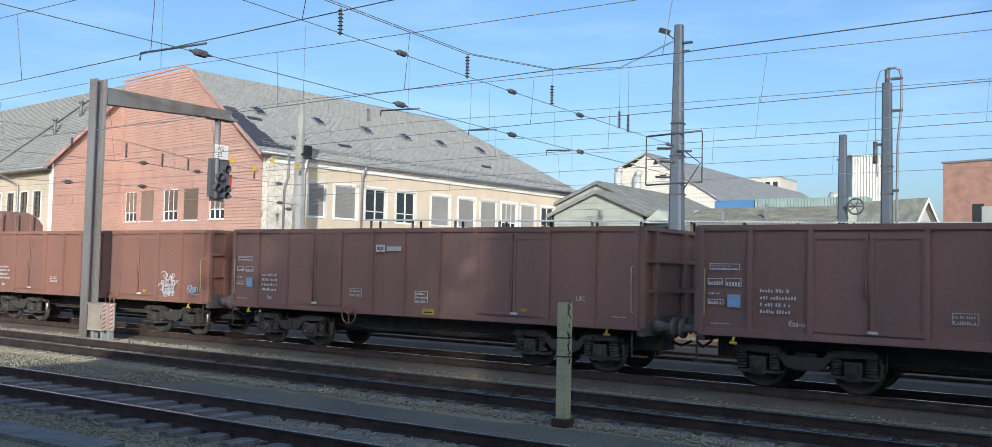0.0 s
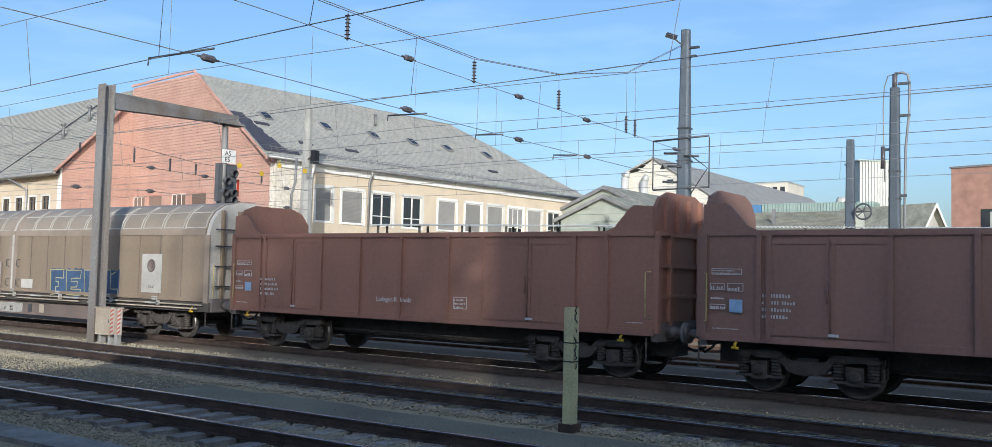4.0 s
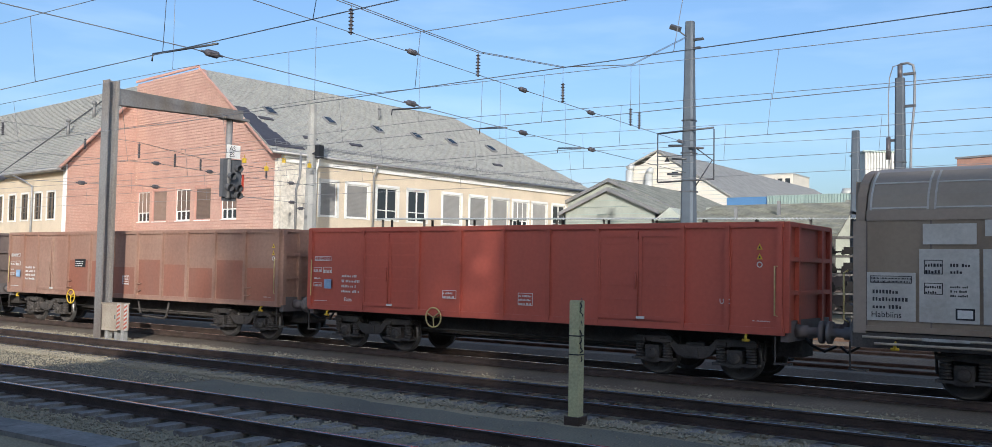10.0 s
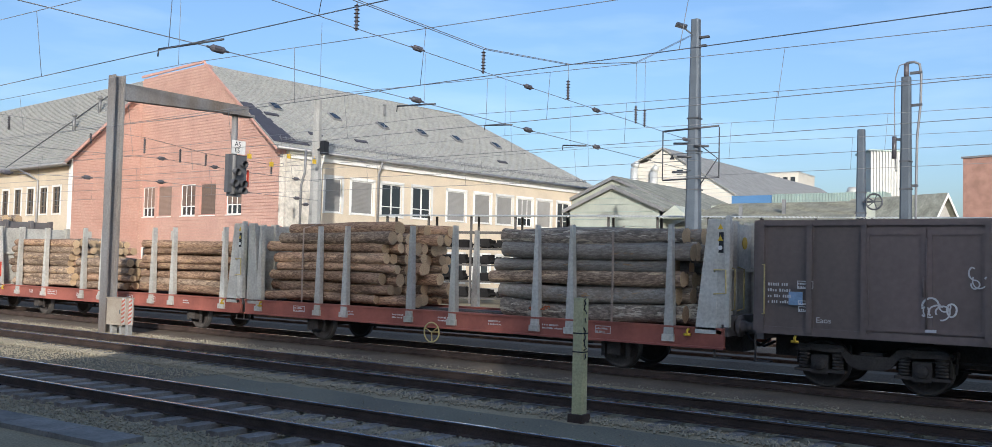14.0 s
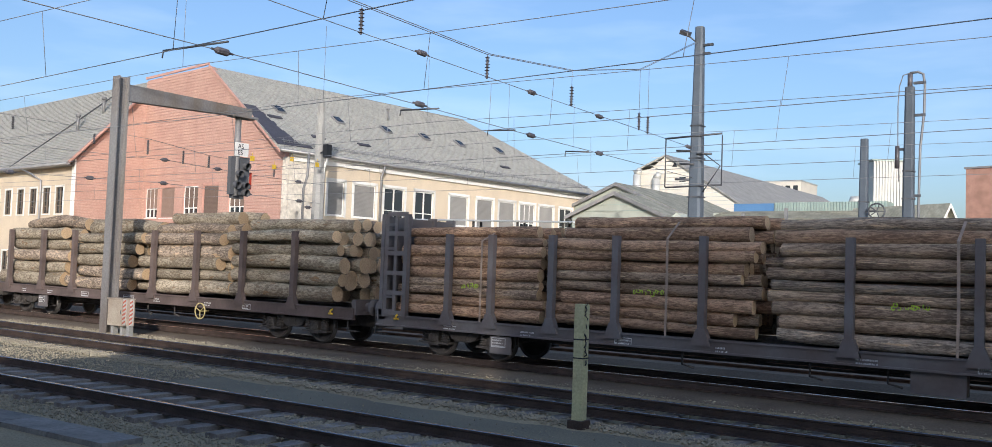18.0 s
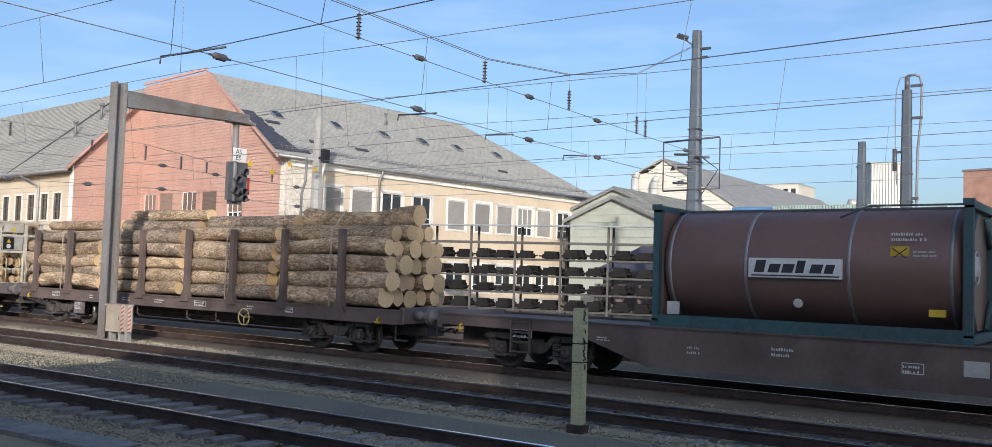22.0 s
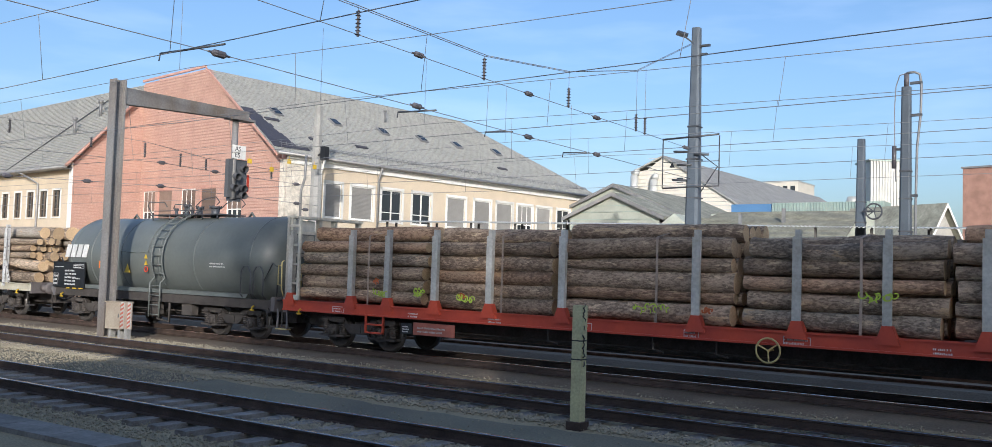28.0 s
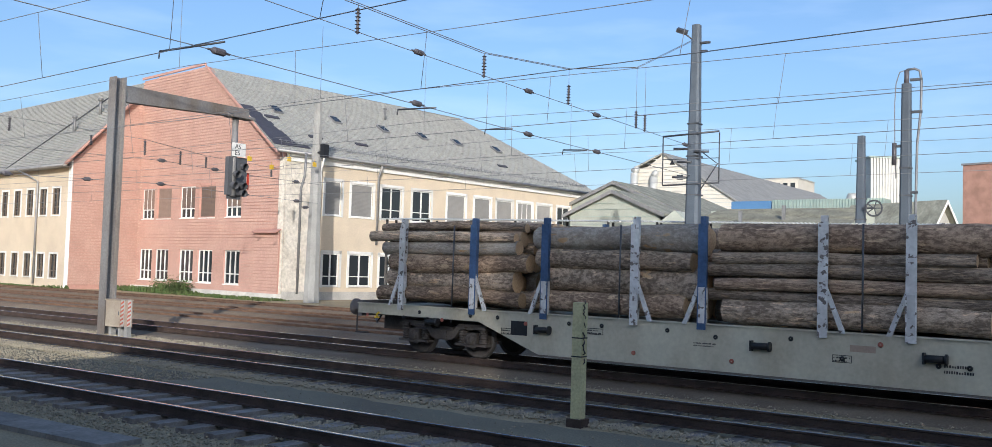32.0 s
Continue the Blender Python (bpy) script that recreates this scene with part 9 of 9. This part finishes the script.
for x, z, w in ((-204.0, 1.7, 0.5), (-199.4, 1.75, 0.7), (-194.3, 1.7, 0.7), (-188.2, 1.85, 0.8)):
    scribble(w11, x + 196.15, z, w, 0.14, "limepaint", int(-x), 9, 0.022, -1.42, "lime spray mark on the logs")

# brown stake wagon without end walls
stake_wagon(-226.95, -207.6, (-225.49, -223.21, -221.15, -218.93, -216.51, -214.33, -212.16, -209.96), "brownframe", "brownframe", "brown stake wagon loaded with thick grey logs", 3.05, 62, (0.75, 1.02), False, hw=-213.85, width=0.16)
for k, (a, b, c) in enumerate(((-226.2, -221.8, 3.3), (-221.7, -217.5, 3.35), (-217.3, -213.1, 3.45), (-213.0, -208.5, 3.5))):
    log_stack(a, b, 1.1, 3.05, 0.42, "beech", "stacked thick pale grey logs", 20 + k, c, 0.8)

# flat container wagon with a tank container
w13 = stake_wagon(-246.3, -227.9, (), "brownframe", "brownframe", "brown flat container wagon with deep side beams", 1.2, 63, (0.36, 1.18), False, fish=True, name="flat_wagon")
for k in range(4):
    put("ladder_rung", w13, "brownframe", (-7.0, -6.5, -1.42, -1.37, 0.42 + k * 0.22, 0.45 + k * 0.22))
for x in (-7.02, -6.51):
    put("ladder_stile", w13, "brownframe", (x, x + 0.03, -1.43, -1.36, 0.4, 1.15))
put("hazard_plate", w13, "palegrey", (2.4, 2.8, -1.37, -1.362, 0.68, 0.95))
tc = thing("tank_container", pose(-237.62, YT, 1.21), "brown tank container in a blue-green steel frame", "tank container")
MOVERS.append((tc, -237.62))
bm = B()
prof = [(-2.84, 0.3), (-2.84, 1.02), (-2.80, 1.12), (-2.72, 1.15), (2.72, 1.15), (2.80, 1.12), (2.84, 1.02), (2.84, 0.3)]
lathe(bm, prof, "x", 48, (0, 0, 1.30))
part("tank_shell", bm, "tankbrown", tc, "brown insulated tank shell")
for x in (-2.68, -1.05, 0.93, 2.68):
    bm = B()
    lathe(bm, [(x - 0.03, 1.15), (x - 0.03, 1.162), (x + 0.03, 1.162), (x + 0.03, 1.15)], "x", 48, (0, 0, 1.30), cap=False)
    part("shell_band", bm, "zinc", tc, "shiny band round the tank")
for s in (-1, 1):
    x = s * 2.97
    f = put("end_frame", tc, "greenframe", *[(x - 0.07, x + 0.07, y - 0.07, y + 0.07, 0, 2.5) for y in (-1.15, 1.15)], (x - 0.07, x + 0.07, -1.22, 1.22, 0, 0.16), (x - 0.07, x + 0.07, -1.22, 1.22, 2.38, 2.52), label="green steel end frame")
    for y in (-1, 1):
        for z in (0.2, 2.3):
            bm = B()
            tube(bm, [(x, y * 1.12, z + (0.55 if z < 1 else -0.55)), (x, y * 0.6, z)], 0.05, 6)
            part("corner_brace", bm, "greenframe", f)
    for y in (-1.2, 1.2):
        for z in (0.0, 2.42):
            put("corner_casting", f, "greenframe", (x - 0.09, x + 0.09, y - 0.06, y + 0.06, z, z + 0.12))
    put("end_plate", tc, "tankbrown", (s * 2.88 - 0.03, s * 2.88 + 0.03, -1.08, 1.08, 0.2, 2.38))
for y in (-1.15, 1.15):
    put("bottom_rail", tc, "greenframe", (-2.9, 2.9, y - 0.06, y + 0.06, 0.0, 0.24))
put("top_walkway", tc, "steel", (-2.9, 2.9, -0.25, 0.25, 2.42, 2.47))
bm = B()
tube(bm, [(0.7, -0.9, 2.25), (1.2, -0.7, 2.48), (2.8, -0.7, 2.48)], 0.02, 5)
part("cable_line", bm, "steel", tc)
put("name_board", tc, "letter", (-0.97, 0.83, -1.2, -1.155, 1.07, 1.45), label="white name board with a black bar mark")
for k, (wd, z1) in enumerate(((0.2, 1.41), (0.22, 1.34), (0.22, 1.34), (0.16, 1.41), (0.22, 1.34), (0.17, 1.34))):
    bm = B()
    x = -0.86 + k * 0.27
    slab(bm, [(x, -1.2, 1.17), (x + wd, -1.2, 1.17), (x + wd + 0.05, -1.2, z1), (x + 0.05, -1.2, z1)], (0, -1, 0), 0.005)
    part("name_bar", bm, "blackletter", tc, "slanted dark bar mark")
put("name_rule", tc, "blackletter", (-0.92, 0.78, -1.205, -1.2, 1.1, 1.125))
put("paper_panel", tc, "palegrey", (-2.72, -2.45, -1.17, -1.13, 0.26, 0.52), label="pale grey plate")
plates(tc, [(1.66, 1.78, 0.72, 0.22, 2, False), (2.03, 1.5, 0.5, 0.16, 2, False)], -1.125, "letter", 71)
put("hazard_plate", tc, "yellow", (1.66, 1.98, -1.125, -1.09, 1.44, 1.7))
bm = B()
for a, b in (((1.69, 1.47), (1.95, 1.67)), ((1.69, 1.67), (1.95, 1.47))):
    curve_strip(bm, [a, b], 0.02, -1.13 - 0.002 * a[1])
part("mark_symbol", bm, "blackletter", tc)
put("small_plate", tc, "yellow", (2.3, 2.58, -1.05, -0.98, 0.45, 0.58))
bm = B()
rod(bm, (-0.04, -1.0, 0.6), (-0.04, -1.0 - 0.03, 0.585), 0.09, 14)
part("round_plate", bm, "letter", tc)
bm = B()
ring_xz(bm, 0, 0, 0, 0.3, 0.015, 20)
for a, b in (((-0.2, -0.15), (0, 0.2)), ((0, 0.2), (0.2, -0.15)), ((-0.1, -0.15), (0, 0.05)), ((0, 0.05), (0.1, -0.15))):
    rod(bm, (a[0], 0, a[1]), (b[0], 0, b[1]), 0.03, 5)
em = part("round_emblem", bm, "letter", tc, "white round emblem")
em.matrix_basis = pose(2.925, -0.1, 1.35, 0, 0, 90)

# brown stake wagon with pale-ended spruce logs
stake_wagon(-266.1, -247.5, (-265.13, -262.97, -260.8, -258.67, -256.29, -254.15, -251.94, -249.7), "brownframe", "brownframe", "brown stake wagon piled high with pale-ended logs", 3.25, 64, (0.85, 1.18), False, hw=-253.4, width=0.17)
for k, (a, b, c) in enumerate(((-266.0, -261.4, 3.7), (-261.2, -256.9, 3.8), (-256.8, -252.6, 3.8), (-252.5, -248.2, 3.75))):
    s = log_stack(a, b, 1.22, 3.2, 0.48, "spruce", "stacked spruce logs with pale sawn ends", 30 + k, c, 0.3)
    strap_part(s, 0.2, 1.0, 3.2, crown=c + 0.05)

# two orange-framed stake wagons with grey stakes and end walls
stake_wagon(-289.5, -267.85, (-289.28, -287.0, -285.61, -283.97, -282.38, -280.36, -277.22, -275.16, -273.57, -271.94, -270.59), "orangeframe", "stake", "orange-red stake wagon with grey stakes and ladder ends", 3.17, 65, (0.97, 1.2), True, "endgrey", 3.58, hw=-275.7)
for k, (a, b, c) in enumerate(((-289.0, -284.9, 3.2), (-284.8, -280.6, 3.35), (-280.4, -276.6, 3.5), (-276.5, -272.1, 3.55), (-272.0, -268.4, 3.65))):
    s = log_stack(a, b, 1.24, 3.1, 0.36, "barkred" if k < 1 else "flaky", "stacked flaky brown logs between grey stakes", 40 + k, c, 0.15)
    strap_part(s, 0.1 + 0.2 * k, 1.0, 3.1, crown=c + 0.05, material="orangestrap" if k in (1, 4) else "strap")
w16 = stake_wagon(-312.4, -290.7, (-312.1, -309.8, -308.52, -306.96, -305.3, -303.3, -300.13, -298.09, -296.46, -294.85, -293.49), "orangeframe", "stake", "orange-red stake wagon with logs marked in lime spray", 3.15, 66, (0.95, 1.2), True, "endgrey", 3.5, hw=-298.6)
for k, (a, b) in enumerate(((-311.9, -307.4), (-307.2, -303.6), (-303.5, -299.4), (-299.2, -295.5), (-295.4, -291.3))):
    s = log_stack(a, b, 1.24, 3.0, 0.37, "bark", "evenly stacked dark brown logs with lime spray marks", 50 + k, 3.1, 0.15)
    strap_part(s, 0.4, 1.0, 3.0, crown=3.1)
put("ladder", w16, "orangeframe", (-7.67, -7.63, -1.42, -1.36, 0.49, 0.96), (-7.07, -7.03, -1.42, -1.36, 0.49, 0.96), (-7.67, -7.03, -1.42, -1.36, 0.49, 0.53), (-7.67, -7.03, -1.42, -1.36, 0.7, 0.74))
for x, z, w in ((-308.9, 1.42, 0.4), (-307.6, 1.5, 0.35), (-306.2, 1.42, 0.5), (-301.5, 1.4, 0.8), (-296.9, 1.8, 0.6), (-292.9, 1.45, 0.8)):
    scribble(w16, x + 301.55, z, w, 0.22, "limepaint", int(-x), 10, 0.026, -1.43, "lime spray mark on the logs")

for x, z in ((-7.4, 1.75), (-4.6, 1.5), (1.6, 1.45)):
    scribble(w16, x, z, 0.2, 0.14, "orangepaint", int(x * 10), 7, 0.035, -1.43, "orange spray mark on the logs")

# grey tank wagon
w17 = wagon("tank_wagon", -318.63, "dark grey tank wagon with white lettering bars and hazard plates")
bm = B()
lathe(bm, [(-5.55, 0.2), (-5.5, 0.7), (-5.3, 1.08), (-5.0, 1.28), (-4.7, 1.34), (4.7, 1.34), (5.0, 1.28), (5.3, 1.08), (5.5, 0.7), (5.55, 0.2)], "x", 48, (0, 0, 2.28))
tk = part("tank_shell", bm, "tank", w17, "dark grey welded tank shell")
for x in (-4.7, -3.48, -1.73, 0.32, 2.1, 4.7):
    bm = B()
    lathe(bm, [(x - 0.02, 1.335), (x - 0.02, 1.352), (x + 0.02, 1.352), (x + 0.02, 1.335)], "x", 48, (0, 0, 2.28), cap=False)
    part("weld_band", bm, "tank", tk)
for x in (-4.2, -1.5, 1.5, 4.2):
    put("tank_saddle", w17, "tank", (x - 0.12, x + 0.12, -0.9, 0.9, 0.95, 1.28))
put("side_sill", w17, "bogie", (-5.7, 5.7, -1.3, -1.2, 0.9, 1.16), (-5.7, 5.7, 1.2, 1.3, 0.9, 1.16))
put("walkway", w17, "steel", (-1.5, 2.2, -0.5, 0.5, 3.68, 3.715))
for y in (-0.5, 0.5):
    bm = B()
    tube(bm, [(-1.35, y, 3.71), (-1.62, y, 4.0), (-1.55, y, 4.13), (-0.7, y, 4.11), (-0.55, y, 3.95)], 0.018, 5)
    part("guard_rail", bm, "steel", w17, "bent guard rail over the hatch")
    bm = B()
    tube(bm, [(0.95, y, 3.95), (1.2, y, 4.12), (1.5, y, 4.2), (1.95, y, 4.24), (2.15, y, 4.08), (2.0, y, 3.98)], 0.018, 5)
    part("guard_rail", bm, "steel", w17, "bent guard rail over the hatch")
    for x in (-1.3, -0.4, 0.5, 1.3, 2.05):
        bm = B()
        tube(bm, [(x, y, 3.5), (x, y, 3.7)], 0.02, 5)
        part("walkway_bracket", bm, "steel", w17)
bm = B()
tube(bm, [(-1.4, -0.5, 3.83), (2.1, -0.5, 3.83)], 0.014, 5)
part("guard_rail", bm, "steel", w17, "straight rail along the walkway")
for x in (-3.0, 3.1):
    bm = B()
    tube(bm, [(x - 0.15, 0, 3.6), (x, 0, 3.75), (x + 0.15, 0, 3.6)], 0.04, 6)
    part("lifting_eye", bm, "tank", w17)
def flank(t, r=1.362):
    return (-r * math.cos(t), 2.28 + r * math.sin(t))


# curved side ladder up to the walkway
lad = []
for x in (0.12, 0.66):
    bm = B()
    tube(bm, [(x, -1.46, 0.42), (x, -1.46, 1.5)] + [(x, *flank(-0.45 + k * 0.18, 1.45)) for k in range(11)] + [(x, -0.12, 3.95)], 0.026, 6)
    lad.append(part("ladder_stile", bm, "tank", w17, "dark curved ladder stile"))
for k in range(4):
    bm = B()
    tube(bm, [(0.12, -1.46, 0.5 + k * 0.3), (0.66, -1.46, 0.5 + k * 0.3)], 0.018, 5)
    part("ladder_rung", bm, "tank", lad[0])
for k in range(9):
    bm = B()
    y, z = flank(-0.35 + k * 0.2, 1.45)
    tube(bm, [(0.12, y, z), (0.66, y, z)], 0.018, 5)
    part("ladder_rung", bm, "tank", lad[0])
for x in (4.45, 5.0):
    bm = B()
    tube(bm, [(x, -1.3, 1.18), (x, -1.42, 1.3), (x, -1.42, 1.95), (x + 0.12, -1.42, 2.1), (x + 0.3, -1.42, 2.1), (x + 0.42, -1.42, 1.9), (x + 0.42, -1.42, 1.3), (x + 0.42, -1.3, 1.18)], 0.022, 6)
    part("handrail", bm, "steel", w17, "bent handrail beside the tank end")
for x in (-4.9, -4.5, -4.1):
    put("foot_tread", w17, "yellow", (x, x + 0.2, -1.37, -1.33, 1.13, 1.165), label="yellow hatched tread edge")
bm = B()
tube(bm, [(-1.75, *flank(0.16)), (-1.3, *flank(0.12)), (-0.7, *flank(0.1)), (-0.2, *flank(0.15))], 0.014, 5)
part("drip_rail", bm, "tank", w17)
bm = B()
tube(bm, [(-0.22, *flank(1.15 - k * 0.15)) for k in range(8)], 0.012, 5)
part("drip_rail", bm, "tank", w17)
bm = B()
slab(bm, [(-5.2, -1.34, 1.3), (-5.2, -1.34, 1.18), (4.6, -1.34, 1.18), (4.7, -1.34, 1.3)], (0, 1, 0), 0.3)
part("tank_cradle", bm, "tank", w17, "long dark cradle beam under the tank")
put("side_box", w17, "bogie", (1.5, 2.0, -1.24, -1.0, 0.55, 0.88))
put("side_box", w17, "bogie", (-0.1, 0.25, -1.24, -1.0, 0.5, 0.88))
for x, w, h in ((-0.75, 0.07, 3.95), (-0.2, 0.1, 4.05), (0.1, 0.08, 3.9), (0.5, 0.13, 3.98), (1.3, 0.2, 3.98)):
    bm = B()
    rod(bm, (x, 0, 3.58), (x, 0, h - 0.06), w * 0.7, 10), rod(bm, (x, 0, h - 0.06), (x, 0, h), w, 12)
    if w > 0.09:
        for q in range(6):
            rod(bm, (x + w * 0.9 * math.cos(q * 1.047), w * 0.9 * math.sin(q * 1.047), h - 0.08), (x + w * 0.9 * math.cos(q * 1.047), w * 0.9 * math.sin(q * 1.047), h + 0.03), 0.018, 6)
    part("manhole" if w > 0.15 else "valve", bm, "steel", w17)
bm = B()
tube(bm, [(-0.2, 0, 4.02), (-0.2, -0.1, 4.13), (0.05, -0.12, 4.17), (0.1, -0.1, 4.05)], 0.016, 5)
part("valve_lever", bm, "steel", w17)
for s in (-1, 1):
    bm = B()
    for y in (-1.2, 1.2):
        tube(bm, [(s * 5.75, y, 1.15), (s * 5.8, y, 2.1), (s * 5.55, y, 2.2), (s * 5.2, y, 1.7)], 0.022, 5)
    part("handrail", bm, "steel", w17)
put("end_platform", w17, "steel", (-5.95, -5.55, -1.25, 1.25, 1.16, 1.2), (5.55, 5.95, -1.25, 1.25, 1.16, 1.2))
put("number_board", w17, "blackpaint", (-5.75, -3.75, -1.38, -1.35, 1.17, 2.05), label="black number board")
plates(w17, [(-5.0, 1.24, 0.75, 0.6, 5, False), (-4.45, 1.84, 0.65, 0.14, 2, True), (-4.5, 1.45, 0.6, 0.08, 1, False), (-5.7, 1.25, 0.3, 0.4, 3, True), (-5.65, 1.85, 0.6, 0.06, 1, False)], -1.385, "letter", 81)
for k in range(4):
    # slanted white bar mark in place of a name
    bm = B()
    x = -5.05 + k * 0.35
    slab(bm, [(x, -1.355, 2.22), (x + 0.26, -1.355, 2.22), (x + 0.34, -1.315, 2.66), (x + 0.08, -1.315, 2.66)], (0, -1, 0), 0.02)
    part("name_bar", bm, "letter", w17, "slanted white bar mark")
put("orange_plate", w17, "orangeplate", (-2.93, -2.47, -1.375, -1.35, 1.87, 2.12), label="orange hazard plate")
plates(w17, [(-2.88, 2.0, 0.36, 0.1, 1, False), (-2.88, 1.89, 0.36, 0.1, 1, False)], -1.379, "blackletter", 83)
for x, z, c in ((-2.3, 2.04, "letter"), (-2.1, 1.78, "letter"), (-1.28, 1.77, "yellow"), (-0.3, 2.24, "yellow"), (-0.28, 2.04, "yellow")):
    bm = B()
    if c == "letter":
        slab(bm, [(x, -1.37, z - 0.17), (x + 0.16, -1.37, z), (x, -1.37, z + 0.17), (x - 0.16, -1.37, z)], (0, -1, 0), 0.006)
    else:
        k = 0.17 if x < -1 else 0.09
        slab(bm, [(x - k, -1.37, z), (x + k, -1.37, z), (x, -1.37, z + k * 1.65)], (0, -1, 0), 0.006)
    h = part("hazard_mark", bm, c, w17, "hazard mark on the tank")
    if c == "letter":
        bm = B()
        slab(bm, [(x - 0.13, -1.378, z - 0.01), (x, -1.378, z - 0.15), (x + 0.13, -1.378, z - 0.01)] if z < 2 else [(x - 0.06, -1.378, z), (x + 0.06, -1.378, z), (x, -1.378, z + 0.11)], (0, -1, 0), 0.004)
        part("mark_symbol", bm, "blackletter", h)
bm = B()
ring_xz(bm, -0.26, -1.37, 1.9, 0.08, 0.02, 14)
part("hazard_mark", bm, "redpaint", w17, "small red ring mark")
plates(w17, [(2.9, 2.02, 0.95, 0.2, 2, False)], -1.365, "letter", 82)
ends(w17, 5.75, "greyframe")
underside(w17, 5.7)
for x in (-3.7, 3.7):
    bogie(w17, x)
bm = B()
tube(bm, [(0.3, -1.25, 0.9), (0.3, -1.25, 0.35), (0.9, -1.25, 0.3), (0.9, -1.25, 0.9)], 0.04, 6)
rod(bm, (0.0, -0.5, 0.55), (0.0, -1.25, 0.5), 0.12, 10)
part("drain_valve", bm, "bogie", w17, "drain valve with guard")

# beige deep-beamed wagon at the end of the train
w18 = stake_wagon(-347.65, -325.95, (-346.16, -343.92, -341.9, -339.65, -338.13, -335.74, -334.2, -332.0, -329.95, -327.76), "beigeframe", lambda q: "bluestake" if -344.5 < q < -341 or -339 < q < -337.5 else "wornwhite", "beige deep-beamed wagon with braced stakes and rough logs", 3.36, 67, (0.28, 1.18), False, fish=True, foot="brace", width=0.11)
for k, (a, b, d) in enumerate(((-347.2, -342.6, (0.42, 0.46, 0.5, 0.3, 0.3, 0.25)), (-342.5, -338.2, (0.48, 0.55, 0.5, 0.58)), (-338.1, -332.6, (0.44, 0.27, 0.28, 0.28, 0.26, 0.56)), (-332.5, -325.9, (0.42, 0.46, 0.32, 0.28, 0.26, 0.5)))):
    s = log_stack(a, b, 1.26, 3.15, 0.4, "barkgrey", "stacked rough crooked grey-brown logs", 60 + k, 3.35, 0.7, rows=d)
    bm = B()
    tube(bm, [(0.3, -1.32, 0.85), (0.3, -1.3, 3.2)], 0.02, 5)
    part("lashing_strap", bm, "steel", s)
for x in (-8.3, -5.1, -0.1, 3.0, 4.75, 6.75, 9.4):
    bm = B()
    rod(bm, (x - 0.16, -1.44, 0.84), (x + 0.16, -1.44, 0.84), 0.07, 10), rod(bm, (x + 0.16, -1.44, 0.84), (x + 0.2, -1.44, 0.84), 0.1, 10)
    box(bm, x - 0.2, x - 0.16, -1.5, -1.37, 0.74, 0.94)
    part("winch", bm, "blackpaint", w18, "black ratchet winch")
rn = random.Random(66)
for k in range(26):
    x = -10.3 + k * 0.82 + rn.uniform(-0.25, 0.25)
    zr = rn.choice((0.98, 0.9, 1.05)) if abs(x) > 5.6 else rn.choice((0.5, 0.72, 0.95, 1.02))
    bm = B()
    lathe(bm, [(-1.362, 0.045), (-1.375, 0.05), (-1.39, 0.035), (-1.39, 0.01)], "y", 10, (x, 0, zr), cap=False)
    part("lashing_ring", bm, "blackpaint" if k % 3 else "rustframe", w18, "dark lashing ring on the beam")
put("brown_panel", w18, "strap", (1.55, 2.0, -1.366, -1.362, 0.86, 0.98), label="small framed panel")
put("dark_panel", w18, "blackpaint", (-6.0, -5.55, -1.375, -1.37, 0.68, 1.0))
put("name_bar", w18, "graf_blue", *[(4.42 + k * 0.24, 4.6 + k * 0.24, -1.375, -1.37, 0.72, 1.02) for k in range(4)], label="dark blue bar mark of four blocks")
writing("lettering", "GE", 0.16, "blackletter", w18, -4.2, -1.372, 0.92)


def train_place(t):
    """Metres the train has gone since the start; its speed eases from 10.5 to 9.4 m/s."""
    knots = ((0, 10.478), (8, 10.649), (12, 10.665), (16, 10.412), (20, 10.426), (24, 10.296), (28, 9.645), (32, 9.423))
    s = 0.0
    for (a, va), (b, vb) in zip(knots, knots[1:]):
        if t <= a:
            break
        u = min(t, b) - a
        s += va * u + 0.5 * (vb - va) / (b - a) * u * u
    return s


def motions():
    times = [k * 0.5 for k in range(65)]
    for ob, q in MOVERS:
        z = ob.location.z
        walk(ob, [(t, pose(q + train_place(t), YT, z)) for t in times])
    fine = [k * 2 / FPS for k in range(481)]
    turns = [math.degrees(train_place(t) / 0.46) for t in fine]
    for w, dx in WHEELS:
        walk(w, [(t, pose(dx, 0, 0.46, 0, a, 0)) for t, a in zip(fine, turns)])


motions()
